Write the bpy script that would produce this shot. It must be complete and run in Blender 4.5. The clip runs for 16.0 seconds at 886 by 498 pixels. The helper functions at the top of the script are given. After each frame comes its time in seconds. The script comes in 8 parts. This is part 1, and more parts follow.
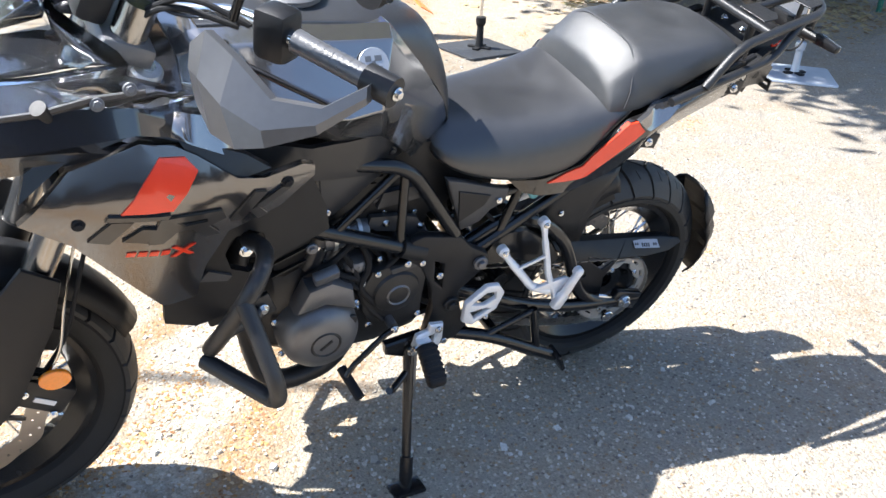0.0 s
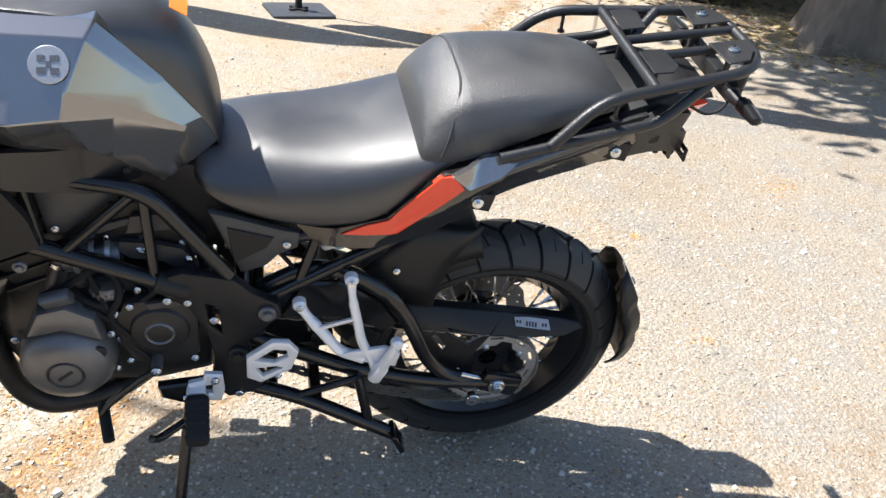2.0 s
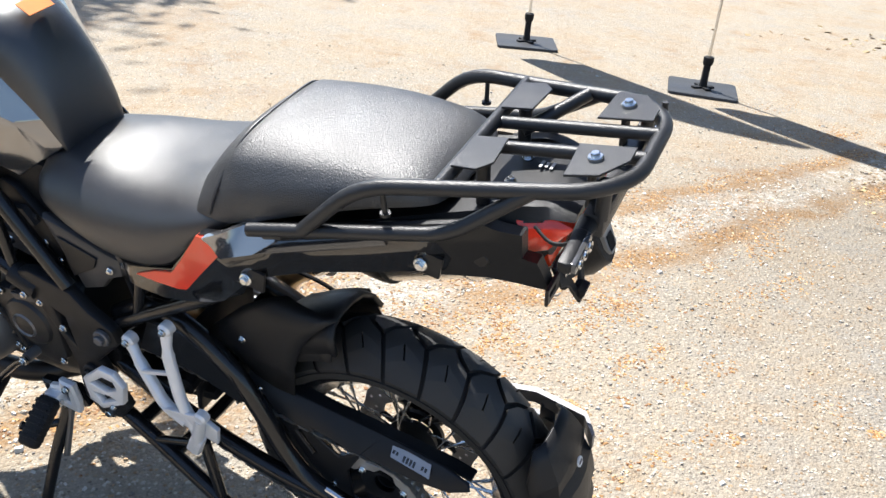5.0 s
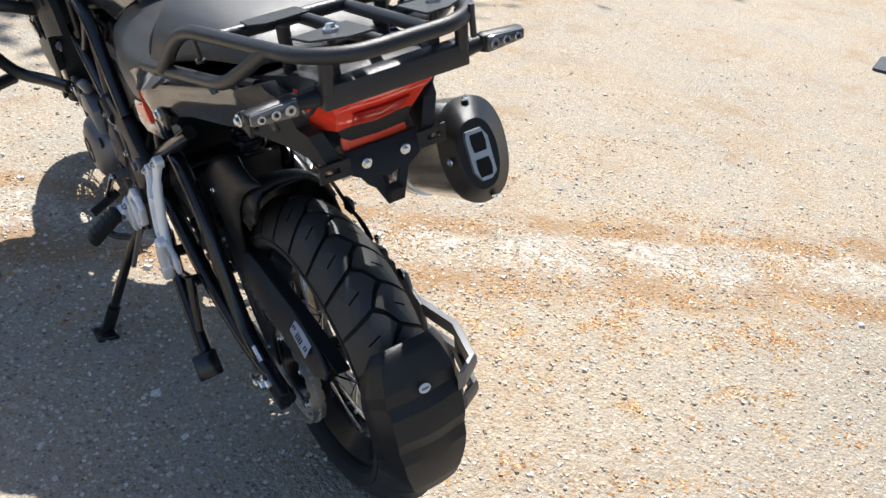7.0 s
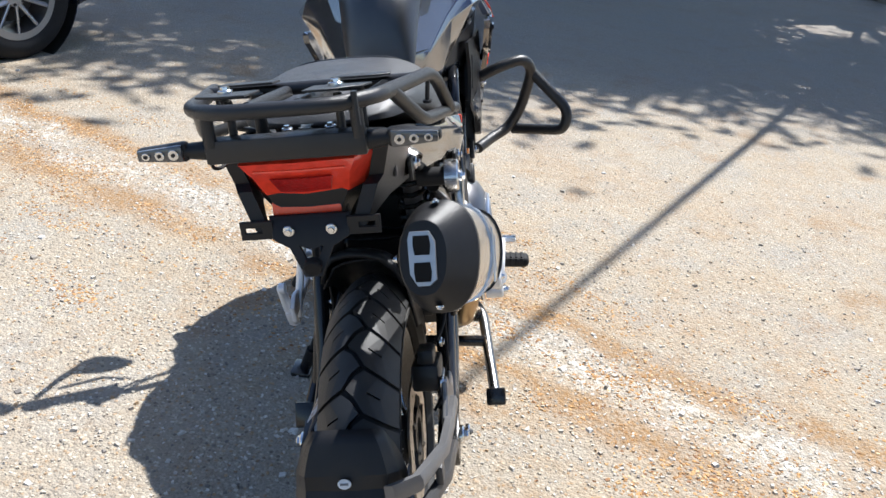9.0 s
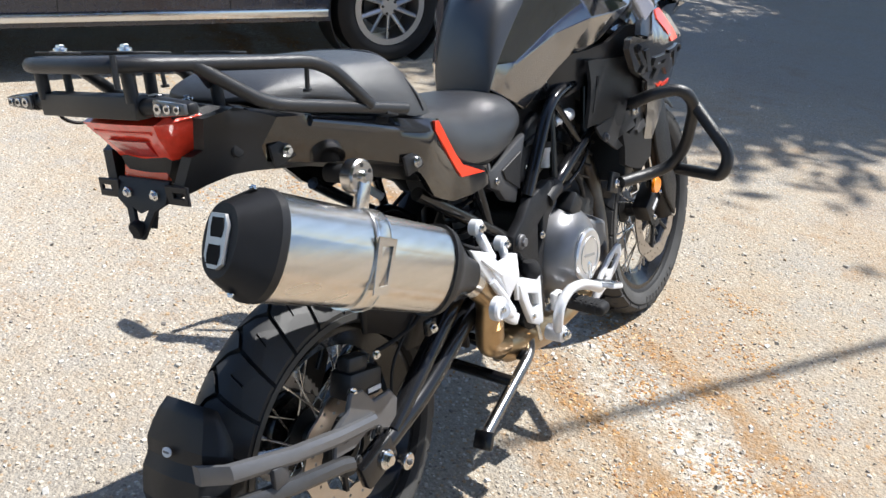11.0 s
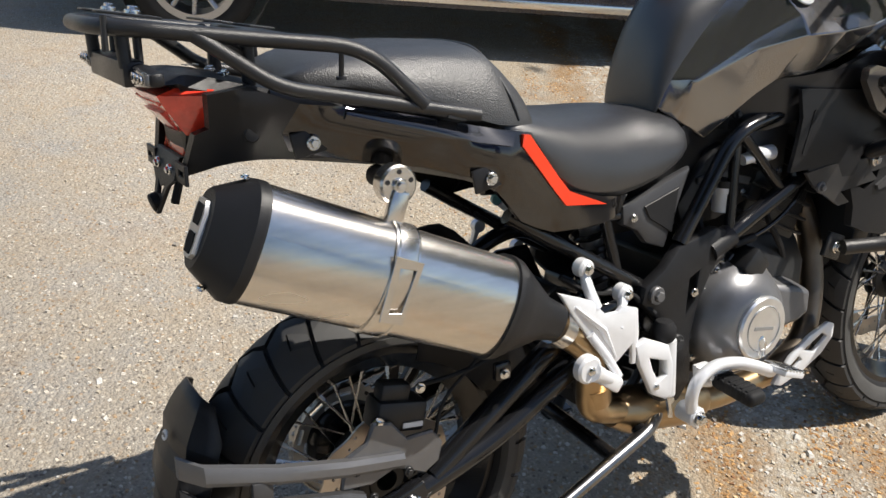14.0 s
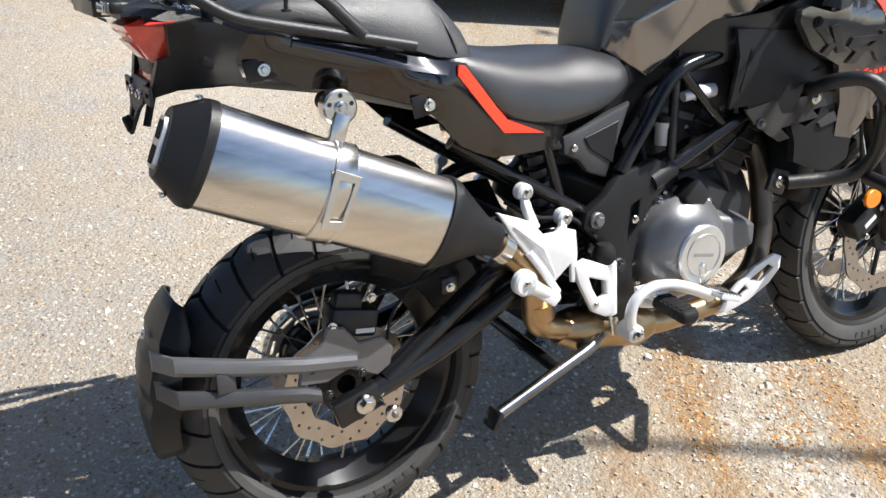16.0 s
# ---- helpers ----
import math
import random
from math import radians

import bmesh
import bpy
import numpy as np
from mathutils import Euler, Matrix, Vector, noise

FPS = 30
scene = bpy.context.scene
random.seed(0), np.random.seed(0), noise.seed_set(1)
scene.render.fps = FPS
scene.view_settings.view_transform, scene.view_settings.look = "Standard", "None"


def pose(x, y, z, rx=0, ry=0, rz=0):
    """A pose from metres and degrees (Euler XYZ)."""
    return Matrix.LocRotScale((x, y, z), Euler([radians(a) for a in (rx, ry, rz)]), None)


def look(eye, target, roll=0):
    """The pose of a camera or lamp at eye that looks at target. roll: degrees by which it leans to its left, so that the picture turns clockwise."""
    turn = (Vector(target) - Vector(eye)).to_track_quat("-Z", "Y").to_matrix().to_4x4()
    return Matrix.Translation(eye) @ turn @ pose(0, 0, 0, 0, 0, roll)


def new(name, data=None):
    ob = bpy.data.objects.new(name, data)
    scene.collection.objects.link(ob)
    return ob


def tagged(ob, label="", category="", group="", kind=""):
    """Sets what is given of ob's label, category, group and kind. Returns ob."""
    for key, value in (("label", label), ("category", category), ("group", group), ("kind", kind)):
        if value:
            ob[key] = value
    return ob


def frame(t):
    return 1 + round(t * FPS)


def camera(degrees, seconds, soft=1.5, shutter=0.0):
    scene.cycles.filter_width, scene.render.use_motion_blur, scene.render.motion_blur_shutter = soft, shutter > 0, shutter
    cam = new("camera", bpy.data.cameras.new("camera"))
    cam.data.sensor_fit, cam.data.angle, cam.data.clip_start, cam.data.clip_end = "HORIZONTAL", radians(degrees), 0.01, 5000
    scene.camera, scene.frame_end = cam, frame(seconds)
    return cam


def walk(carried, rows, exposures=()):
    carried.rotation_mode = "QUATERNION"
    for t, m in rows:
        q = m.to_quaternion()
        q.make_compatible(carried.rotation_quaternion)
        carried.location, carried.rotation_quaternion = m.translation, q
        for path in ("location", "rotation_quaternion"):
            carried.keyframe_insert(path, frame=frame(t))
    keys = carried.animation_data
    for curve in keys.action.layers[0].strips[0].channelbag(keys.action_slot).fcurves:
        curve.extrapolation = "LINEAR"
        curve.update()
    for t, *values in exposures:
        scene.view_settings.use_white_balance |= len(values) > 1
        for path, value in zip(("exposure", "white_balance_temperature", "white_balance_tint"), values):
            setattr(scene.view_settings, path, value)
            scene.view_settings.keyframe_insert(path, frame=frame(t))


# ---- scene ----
cam = camera(53.30, 16.0)
# the parked machine leans on its side stand: its own upright frame, set in the world
LEAN = pose(0, 0, -0.012, -12.16, 0.83, 0)
BIKE = LEAN @ pose(0, 0.008, 0, 0, 0, 1.1)
PATH = [
    (0, (1.266, 1.35, 1.701), (0.445, 0.006, 0.468), 9.8),
    (0.5, (1.044, 1.368, 1.695), (0.268, 0.019, 0.439), 10.4),
    (1, (0.832, 1.391, 1.694), (0.14, 0.011, 0.423), 11.8),
    (1.5, (0.617, 1.337, 1.672), (-0.039, -0.081, 0.423), 13.2),
    (2, (0.466, 1.316, 1.677), (0.065, -0.178, 0.41), 8.9),
    (2.5, (0.234, 1.36, 1.704), (0.083, -0.208, 0.472), 6.4),
    (3, (0.065, 1.345, 1.669), (0.139, -0.218, 0.424), 4.0),
    (3.5, (-0.078, 1.208, 1.634), (0.097, -0.355, 0.399), 5.4),
    (4, (-0.216, 1.109, 1.627), (0.031, -0.445, 0.392), 6.0),
    (4.2, (-0.285, 1.078, 1.619), (0.042, -0.468, 0.394), 4.4),
    (6.3, (-1.002, 0.612, 1.459), (0.236, -0.417, 0.273), -3.4),
    (6.5, (-1.084, 0.586, 1.453), (0.207, -0.379, 0.268), -3.6),
    (7, (-1.186, 0.453, 1.408), (0.23, -0.367, 0.257), -4.5),
    (7.5, (-1.261, 0.295, 1.4), (0.32, -0.314, 0.336), -4.4),
    (8, (-1.382, 0.108, 1.362), (0.358, -0.136, 0.408), -7.2),
    (8.5, (-1.442, -0.094, 1.316), (0.334, -0.106, 0.396), -7.2),
    (9, (-1.348, -0.295, 1.275), (0.479, -0.084, 0.488), -5.6),
    (9.2, (-1.32, -0.374, 1.263), (0.497, -0.044, 0.495), -5.3),
    (11.3, (-0.923, -1.145, 1.114), (0.525, 0.091, 0.5), -3.6),
    (11.5, (-0.879, -1.214, 1.105), (0.509, 0.092, 0.498), -3.1),
    (12, (-0.753, -1.27, 1.088), (0.445, 0.224, 0.513), -4.2),
    (12.5, (-0.613, -1.187, 1.096), (0.518, 0.366, 0.54), -2.6),
    (13, (-0.552, -1.161, 1.091), (0.494, 0.446, 0.522), -1.5),
    (13.5, (-0.528, -1.162, 1.098), (0.446, 0.486, 0.517), -0.6),
    (14, (-0.531, -1.171, 1.093), (0.418, 0.484, 0.493), -0.6),
    (14.5, (-0.52, -1.232, 1.082), (0.406, 0.43, 0.466), -0.5),
    (15, (-0.507, -1.281, 1.075), (0.394, 0.39, 0.446), -0.8),
    (15.5, (-0.497, -1.32, 1.062), (0.38, 0.359, 0.419), -0.8),
    (16, (-0.479, -1.383, 1.049), (0.381, 0.302, 0.4), -1.2),
]
walk(cam, [(t, LEAN @ look(e, g, r)) for t, e, g, r in PATH], [(0, 1.67, 5950, 10), (1.5, 1.57, 6120, 10), (2.5, 1.14, 6260, 10), (4, 1.24, 6120, 10), (6.5, 1.06, 6120, 10), (9, 1.00, 5900, 10), (12, 0.88, 6200, 10), (13, 0.50, 6450, 10), (15, 0.54, 6500, 10), (15.5, 0.82, 6200, 10), (16, 0.86, 6150, 10)])

# ---- light ----
SUN_FROM = Vector((0.889 * 0.5, -0.458 * 0.5, 0.866)).normalized()
world = bpy.data.worlds.new("world")
scene.world = world
world.use_nodes = True
wn = world.node_tree.nodes
sky = wn.new("ShaderNodeTexSky")
sky.sky_type = 'NISHITA'
sky.sun_disc = False
sky.sun_elevation = math.asin(SUN_FROM.z)
sky.sun_rotation = math.atan2(SUN_FROM.x, SUN_FROM.y)
wn["Background"].inputs[1].default_value = 0.09
world.node_tree.links.new(sky.outputs[0], wn["Background"].inputs[0])
sun = new("sun", bpy.data.lights.new("sun", 'SUN'))
sun.data.energy, sun.data.angle, sun.data.color = 4.7, radians(0.5), (1.0, 0.94, 0.85)
sun.matrix_world = look(SUN_FROM * 30, (0, 0, 0))

# ---- materials ----
MATS = {}


def mat(name, color, rough=0.5, metal=0.0, var=0.12, scale=40.0, bump=0.0, bscale=200.0, coat=0.0, spec=0.5, emit=0.0, aniso=0.0, stretch=None):
    """A surface with two scales of variation in colour and gloss and fine relief."""
    m = bpy.data.materials.new(name)
    m.use_nodes = True
    nt = m.node_tree
    n, l = nt.nodes, nt.links
    b = n["Principled BSDF"]
    tc = n.new("ShaderNodeTexCoord")
    mp = n.new("ShaderNodeMapping")
    if stretch:
        mp.inputs["Scale"].default_value = stretch
    l.new(tc.outputs["Object"], mp.inputs["Vector"])
    n1 = n.new("ShaderNodeTexNoise")
    n1.inputs["Scale"].default_value, n1.inputs["Detail"].default_value = scale, 6
    n2 = n.new("ShaderNodeTexNoise")
    n2.inputs["Scale"].default_value, n2.inputs["Detail"].default_value = scale * 0.13, 3
    for k in (n1, n2):
        l.new(mp.outputs[0], k.inputs["Vector"])
    ad = n.new("ShaderNodeMath")
    ad.operation = 'ADD'
    l.new(n1.outputs["Fac"], ad.inputs[0])
    l.new(n2.outputs["Fac"], ad.inputs[1])
    rp = n.new("ShaderNodeMapRange")
    rp.inputs[1].default_value, rp.inputs[2].default_value = 0.6, 1.4
    rp.inputs[3].default_value, rp.inputs[4].default_value = 1 - var, 1 + var
    l.new(ad.outputs[0], rp.inputs[0])
    mx = n.new("ShaderNodeVectorMath")
    mx.operation = 'SCALE'
    mx.inputs[0].default_value = color[:3]
    l.new(rp.outputs[0], mx.inputs["Scale"])
    l.new(mx.outputs[0], b.inputs["Base Color"])
    rr = n.new("ShaderNodeMapRange")
    rr.inputs[1].default_value, rr.inputs[2].default_value = 0.35, 0.65
    rr.inputs[3].default_value, rr.inputs[4].default_value = max(rough * 0.85, 0.02), min(rough * 1.15, 1)
    l.new(n2.outputs["Fac"], rr.inputs[0])
    l.new(rr.outputs[0], b.inputs["Roughness"])
    b.inputs["Metallic"].default_value = metal
    b.inputs["Specular IOR Level"].default_value = spec
    b.inputs["Coat Weight"].default_value = coat
    b.inputs["Coat Roughness"].default_value = 0.04
    b.inputs["Anisotropic"].default_value = aniso
    if bump:
        n3 = n.new("ShaderNodeTexNoise")
        n3.inputs["Scale"].default_value, n3.inputs["Detail"].default_value = bscale, 3
        l.new(mp.outputs[0], n3.inputs["Vector"])
        bp = n.new("ShaderNodeBump")
        bp.inputs["Strength"].default_value, bp.inputs["Distance"].default_value = bump, 0.001
        l.new(n3.outputs["Fac"], bp.inputs["Height"])
        l.new(bp.outputs[0], b.inputs["Normal"])
    MATS[name] = m
    return m


PAINT = mat("grey_metallic_paint", (0.275, 0.266, 0.262), 0.13, 0.85, 0.04, 25, coat=1.0)
PAINT_SIDE = mat("side_fairing_grey_paint", (0.150, 0.142, 0.137), 0.17, 0.85, 0.04, 25, coat=1.0)
PAINT_TAIL = mat("dark_bronze_grey_paint", (0.026, 0.023, 0.021), 0.12, 0.6, 0.05, 25, coat=1.0)
PAINT_DARK = mat("dark_grey_paint", (0.045, 0.047, 0.054), 0.14, 0.6, 0.06, 25, coat=1.0)
GRAPHITE = mat("satin_graphite_paint", (0.017, 0.017, 0.019), 0.30, 0.1, 0.06, 30, 0.05, 900, coat=0.15)
PLASTIC = mat("black_plastic", (0.012, 0.012, 0.0132), 0.42, 0, 0.15, 40, 0.25, 1500, spec=0.34)
PLASTIC_GREY = mat("grey_plastic", (0.045, 0.045, 0.048), 0.42, 0, 0.1, 40, 0.25, 1500)
VINYL_COARSE = mat("black_coarse_vinyl", (0.026, 0.026, 0.027), 0.44, 0, 0.2, 60, 1.0, 520, spec=1.0)
VINYL = mat("black_vinyl", (0.024, 0.024, 0.026), 0.36, 0, 0.15, 60, 0.45, 700, spec=1.0)
FRAME = mat("black_frame_enamel", (0.009, 0.009, 0.010), 0.2, 0, 0.1, 60, 0.05, 600)
RACKMAT = mat("black_powder_coat", (0.018, 0.018, 0.019), 0.36, 0, 0.12, 60, 0.3, 1800)
RUBBER = mat("tyre_rubber", (0.010, 0.010, 0.011), 0.7, 0, 0.25, 30, 0.4, 900, spec=0.3)
# sidewall colours carry the light: pale for the sunlit right, dark for the left
RUBBER_SUNLIT = mat("sunlit_sidewall_rubber", (0.050, 0.049, 0.047), 0.7, 0, 0.35, 14, 0.4, 700)
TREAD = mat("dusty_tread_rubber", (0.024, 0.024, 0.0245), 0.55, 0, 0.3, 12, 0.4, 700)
RUBBER_SHADED = mat("shaded_sidewall_rubber", (0.019, 0.019, 0.0185), 0.8, 0, 0.3, 14, 0.4, 700)
RIM = mat("black_rim", (0.015, 0.015, 0.016), 0.2, 0.3, 0.1, 60)
STEEL = mat("brushed_steel", (0.66, 0.63, 0.59), 0.24, 1.0, 0.16, 22, 0.2, 45, aniso=0.5, stretch=(0.3, 3, 3))
CHROME = mat("bright_steel", (0.7, 0.7, 0.69), 0.18, 1.0, 0.08, 60)
SPOKE = mat("spoke_steel", (0.6, 0.6, 0.6), 0.25, 1.0, 0.1, 60)
SILVER = mat("silver_paint", (0.76, 0.77, 0.79), 0.34, 0.25, 0.05, 60, 0.1, 900)
ALU = mat("cast_aluminium", (0.5, 0.5, 0.5), 0.42, 0.8, 0.12, 60, 0.2, 500)
ENGINE = mat("dark_engine_casting", (0.030, 0.030, 0.031), 0.42, 0.5, 0.12, 50, 0.25, 700)
ENGINE_GREY = mat("grey_engine_casting", (0.16, 0.16, 0.165), 0.42, 0.6, 0.1, 50, 0.25, 700)
GOLD = mat("heat_tinted_pipe", (0.42, 0.3, 0.17), 0.35, 1.0, 0.3, 20)
RED = mat("red_decal", (0.86, 0.052, 0.014), 0.3, 0, 0.05, 60, coat=0.6)
LENS_RED = mat("red_lamp_lens", (0.80, 0.055, 0.025), 0.16, 0, 0.25, 70, 0.9, 120, coat=1.0)
AMBER = mat("amber_reflector", (0.90, 0.25, 0.004), 0.2, 0, 0.12, 200, 0.6, 500, coat=1.0)
CLEAR = mat("clear_lamp_lens", (0.45, 0.45, 0.45), 0.12, 0.3, 0.3, 120, 0.5, 200, coat=1.0)
DISC = mat("brake_disc_steel", (0.5, 0.45, 0.4), 0.35, 1.0, 0.12, 40)
WHITE = mat("white_label", (0.7, 0.71, 0.72), 0.4, 0, 0.06, 100)
DECAL_BLACK = mat("black_decal", (0.018, 0.018, 0.02), 0.3, 0, 0.08, 100, coat=0.6)
ORANGE = mat("orange_label", (0.8, 0.22, 0.03), 0.4)

# ---- mesh helpers ----


def part(name, bm, material, parent=None, label="", smooth=True, auto=38):
    """Links a bmesh as one mesh object under a thing or a part."""
    me = bpy.data.meshes.new(name)
    bmesh.ops.recalc_face_normals(bm, faces=bm.faces[:])
    bm.to_mesh(me)
    bm.free()
    me.materials.append(material)
    if smooth:
        for p in me.polygons:
            p.use_smooth = True
        me.set_sharp_from_angle(angle=radians(auto))
    ob = new(name, me)
    if parent is not None:
        ob.parent = parent
    if label:
        ob["label"] = label
    return ob


def rounded(points, r, n=5, closed=False):
    """A polyline with its corners rounded to about r."""
    P = [Vector(p) for p in points]
    out = []
    m = len(P)
    for i in range(m):
        if not closed and i in (0, m - 1):
            out.append(P[i])
            continue
        a, b, c = P[i - 1], P[i], P[(i + 1) % m]
        d1, d2 = a - b, c - b
        k = min(r, d1.length * 0.49, d2.length * 0.49)
        s, e = b + d1.normalized() * k, b + d2.normalized() * k
        for j in range(n + 1):
            t = j / n
            out.append(s * (1 - t) ** 2 + b * 2 * t * (1 - t) + e * t * t)
    return out


def tube(points, r, seg=10, bend=0.0, closed=False, bm=None, caps=True, n=5, flat=1.0):
    """A round bar along a line of points."""
    bm = bm or bmesh.new()
    P = rounded(points, bend, n, closed) if bend else [Vector(p) for p in points]
    m = len(P)
    rings = []
    up = None
    for i in range(m):
        if closed:
            d = P[(i + 1) % m] - P[i - 1]
        else:
            d = P[min(i + 1, m - 1)] - P[max(i - 1, 0)]
        d.normalize()
        if up is None:
            up = d.orthogonal().normalized()
        up = (up - d * up.dot(d)).normalized()
        side = d.cross(up)
        rr = r[min(i, len(r) - 1)] if isinstance(r, (list, tuple)) else r
        rings.append([bm.verts.new(P[i] + (up * math.cos(a) + side * math.sin(a) * flat) * rr) for a in (2 * math.pi * k / seg for k in range(seg))])
    for i in range(m if closed else m - 1):
        A, C = rings[i], rings[(i + 1) % m]
        for k in range(seg):
            bm.faces.new((A[k], A[(k + 1) % seg], C[(k + 1) % seg], C[k]))
    if caps and not closed:
        bm.faces.new(rings[0][::-1])
        bm.faces.new(rings[-1])
    return bm


def loft(rings, bm=None, caps=True, closed_ring=True):
    bm = bm or bmesh.new()
    V = [[bm.verts.new(Vector(p)) for p in ring] for ring in rings]
    k = len(V[0])
    for a, b in zip(V, V[1:]):
        for i in range(k if closed_ring else k - 1):
            j = (i + 1) % k
            bm.faces.new((a[i], a[j], b[j], b[i]))
    if caps and closed_ring:
        bm.faces.new(V[0][::-1])
        bm.faces.new(V[-1])
    return bm


def revolve(profile, n=64, axis='y', center=(0, 0, 0), bm=None, closed=True):
    """A ring or body turned round an axis: profile of (radius, along)."""
    bm = bm or bmesh.new()
    c = Vector(center)
    rows = []
    for i in range(n):
        a = 2 * math.pi * i / n
        co, si = math.cos(a), math.sin(a)
        row = []
        for r, h in profile:
            row.append(bm.verts.new(c + (Vector((r * co, h, r * si)) if axis == 'y' else Vector((h, r * co, r * si)) if axis == 'x' else Vector((r * co, r * si, h)))))
        rows.append(row)
    m = len(profile)
    for i in range(n):
        A, C = rows[i], rows[(i + 1) % n]
        for k in range(m if closed else m - 1):
            j = (k + 1) % m
            bm.faces.new((A[k], A[j], C[j], C[k]))
    if not closed:
        bmesh.ops.holes_fill(bm, edges=[e for e in bm.edges if e.is_boundary], sides=0)
    return bm


def disc(center, direction, r, depth, seg=20, bevel=0.0, bm=None):
    """A round boss standing along a direction from its centre."""
    bm = bm or bmesh.new()
    d = Vector(direction).normalized()
    c = Vector(center)
    s = [(r, 0), (r, depth - bevel), (r - bevel, depth)] if bevel else [(r, 0), (r, depth)]
    up = d.orthogonal().normalized()
    side = d.cross(up)
    rings = [[c + d * h + (up * math.cos(a) + side * math.sin(a)) * q for a in (2 * math.pi * k / seg for k in range(seg))] for q, h in s]
    return loft(rings, bm)


def slab(outline, y0, y1, bevel=0.003, bm=None, holes=(), seg=1):
    """An outline of (x, z) made into a plate between two y, with softened edges; holes are outlines too."""
    bm2 = bmesh.new()
    loops = []
    for pts in (outline, *holes):
        vs = [bm2.verts.new((p[0], y0, p[1])) for p in pts]
        es = [bm2.edges.new((vs[i], vs[(i + 1) % len(vs)])) for i in range(len(vs))]
        loops += es
    if holes:
        bmesh.ops.triangle_fill(bm2, edges=loops, use_beauty=True, use_dissolve=False)
    else:
        bm2.faces.new(list(bm2.verts))
    bmesh.ops.recalc_face_normals(bm2, faces=bm2.faces[:])
    got = bmesh.ops.extrude_face_region(bm2, geom=bm2.faces[:])
    for v in got["geom"]:
        if isinstance(v, bmesh.types.BMVert):
            v.co.y = y1
    bmesh.ops.recalc_face_normals(bm2, faces=bm2.faces[:])
    if bevel:
        es = [e for e in bm2.edges if len(e.link_faces) == 2 and e.calc_face_angle(0) > 0.6 and abs(e.verts[0].co.y - e.verts[1].co.y) < 1e-6]
        bmesh.ops.bevel(bm2, geom=es, offset=bevel, segments=seg, affect='EDGES', profile=0.5)
    return merged(bm, bm2)


def merged(bm, other):
    if bm is None:
        return other
    me = bpy.data.meshes.new("join")
    other.to_mesh(me)
    other.free()
    bm.from_mesh(me)
    bpy.data.meshes.remove(me)
    return bm


def block(size, m=None, bevel=0.004, bm=None, seg=2):
    b2 = bmesh.new()
    bmesh.ops.create_cube(b2, size=1)
    bmesh.ops.scale(b2, vec=size, verts=b2.verts)
    if bevel:
        bmesh.ops.bevel(b2, geom=b2.edges[:], offset=bevel, segments=seg, affect='EDGES', profile=0.5)
    if m is not None:
        bmesh.ops.transform(b2, matrix=m, verts=b2.verts)
    return merged(bm, b2)


def shaped(bm, fn):
    for v in bm.verts:
        v.co = Vector(fn(v.co))
    return bm


def soft(ob, levels=2):
    s = ob.modifiers.new("soft", 'SUBSURF')
    s.levels = s.render_levels = levels
    return ob


def thick(ob, t, offset=-1.0):
    s = ob.modifiers.new("shell", 'SOLIDIFY')
    s.thickness, s.offset = t, offset
    return ob


def bevelled(ob, w=0.003, segs=2):
    s = ob.modifiers.new("edge", 'BEVEL')
    s.width, s.segments, s.limit_method = w, segs, 'ANGLE'
    return ob


def bolt(place, direction, r, parent, material=CHROME, name="bolt", label=""):
    bm = disc(place, direction, r, r * 0.5, 12, r * 0.12)
    d = Vector(direction).normalized()
    disc(Vector(place) + d * r * 0.45, d, r * 0.62, r * 0.5, 6, r * 0.1, bm)
    return part(name, bm, material, parent, label)

CHAIN = mat("oily_chain_steel", (0.36, 0.34, 0.31), 0.34, 0.8, 0.25, 120)
SPROCKET = mat("worn_sprocket_steel", (0.42, 0.41, 0.39), 0.4, 0.45, 0.2, 40, 0.2, 300)

# ---- ground ----


class Nodes:
    """Short hand for building a node tree."""

    def __init__(self, name):
        self.m = bpy.data.materials.new(name)
        self.m.use_nodes = True
        self.t = self.m.node_tree
        self.b = self.t.nodes["Principled BSDF"]

    def add(self, kind, props=(), **inputs):
        n = self.t.nodes.new(kind)
        for k, v in props:
            if k == 'operation':
                n.operation = v
            elif k == 'feature':
                n.feature = v
            elif k == 'data_type':
                n.data_type = v
            elif k == 'blend_type':
                n.blend_type = v
        for k, v in inputs.items():
            self.put(n.inputs[int(k[1:])] if k[0] == 'i' and k[1:].isdigit() else n.inputs[k], v)
        return n

    def put(self, socket, v):
        if isinstance(v, bpy.types.NodeSocket):
            self.t.links.new(v, socket)
        else:
            socket.default_value = v

    def math(self, op, a, b=0.0):
        return self.add("ShaderNodeMath", (("operation", op),), i0=a, i1=b).outputs[0]

    def ramp(self, v, lo, hi, a=0.0, b=1.0):
        return self.add("ShaderNodeMapRange", (), i0=v, i1=lo, i2=hi, i3=a, i4=b).outputs[0]

    def noise(self, vec, scale, detail=4.0, rough=0.55):
        n = self.add("ShaderNodeTexNoise")
        self.put(n.inputs["Vector"], vec)
        n.inputs["Scale"].default_value, n.inputs["Detail"].default_value, n.inputs["Roughness"].default_value = scale, detail, rough
        return n.outputs["Fac"]

    def cells(self, vec, scale, feature='F1'):
        n = self.add("ShaderNodeTexVoronoi", (("feature", feature),))
        self.put(n.inputs["Vector"], vec)
        n.inputs["Scale"].default_value = scale
        return n

    def mix(self, f, a, b, blend='MIX'):
        n = self.add("ShaderNodeMix", (("data_type", 'RGBA'), ("blend_type", blend)))
        self.put(n.inputs[0], f)
        self.put(n.inputs[6], a)
        self.put(n.inputs[7], b)
        return n.outputs[2]


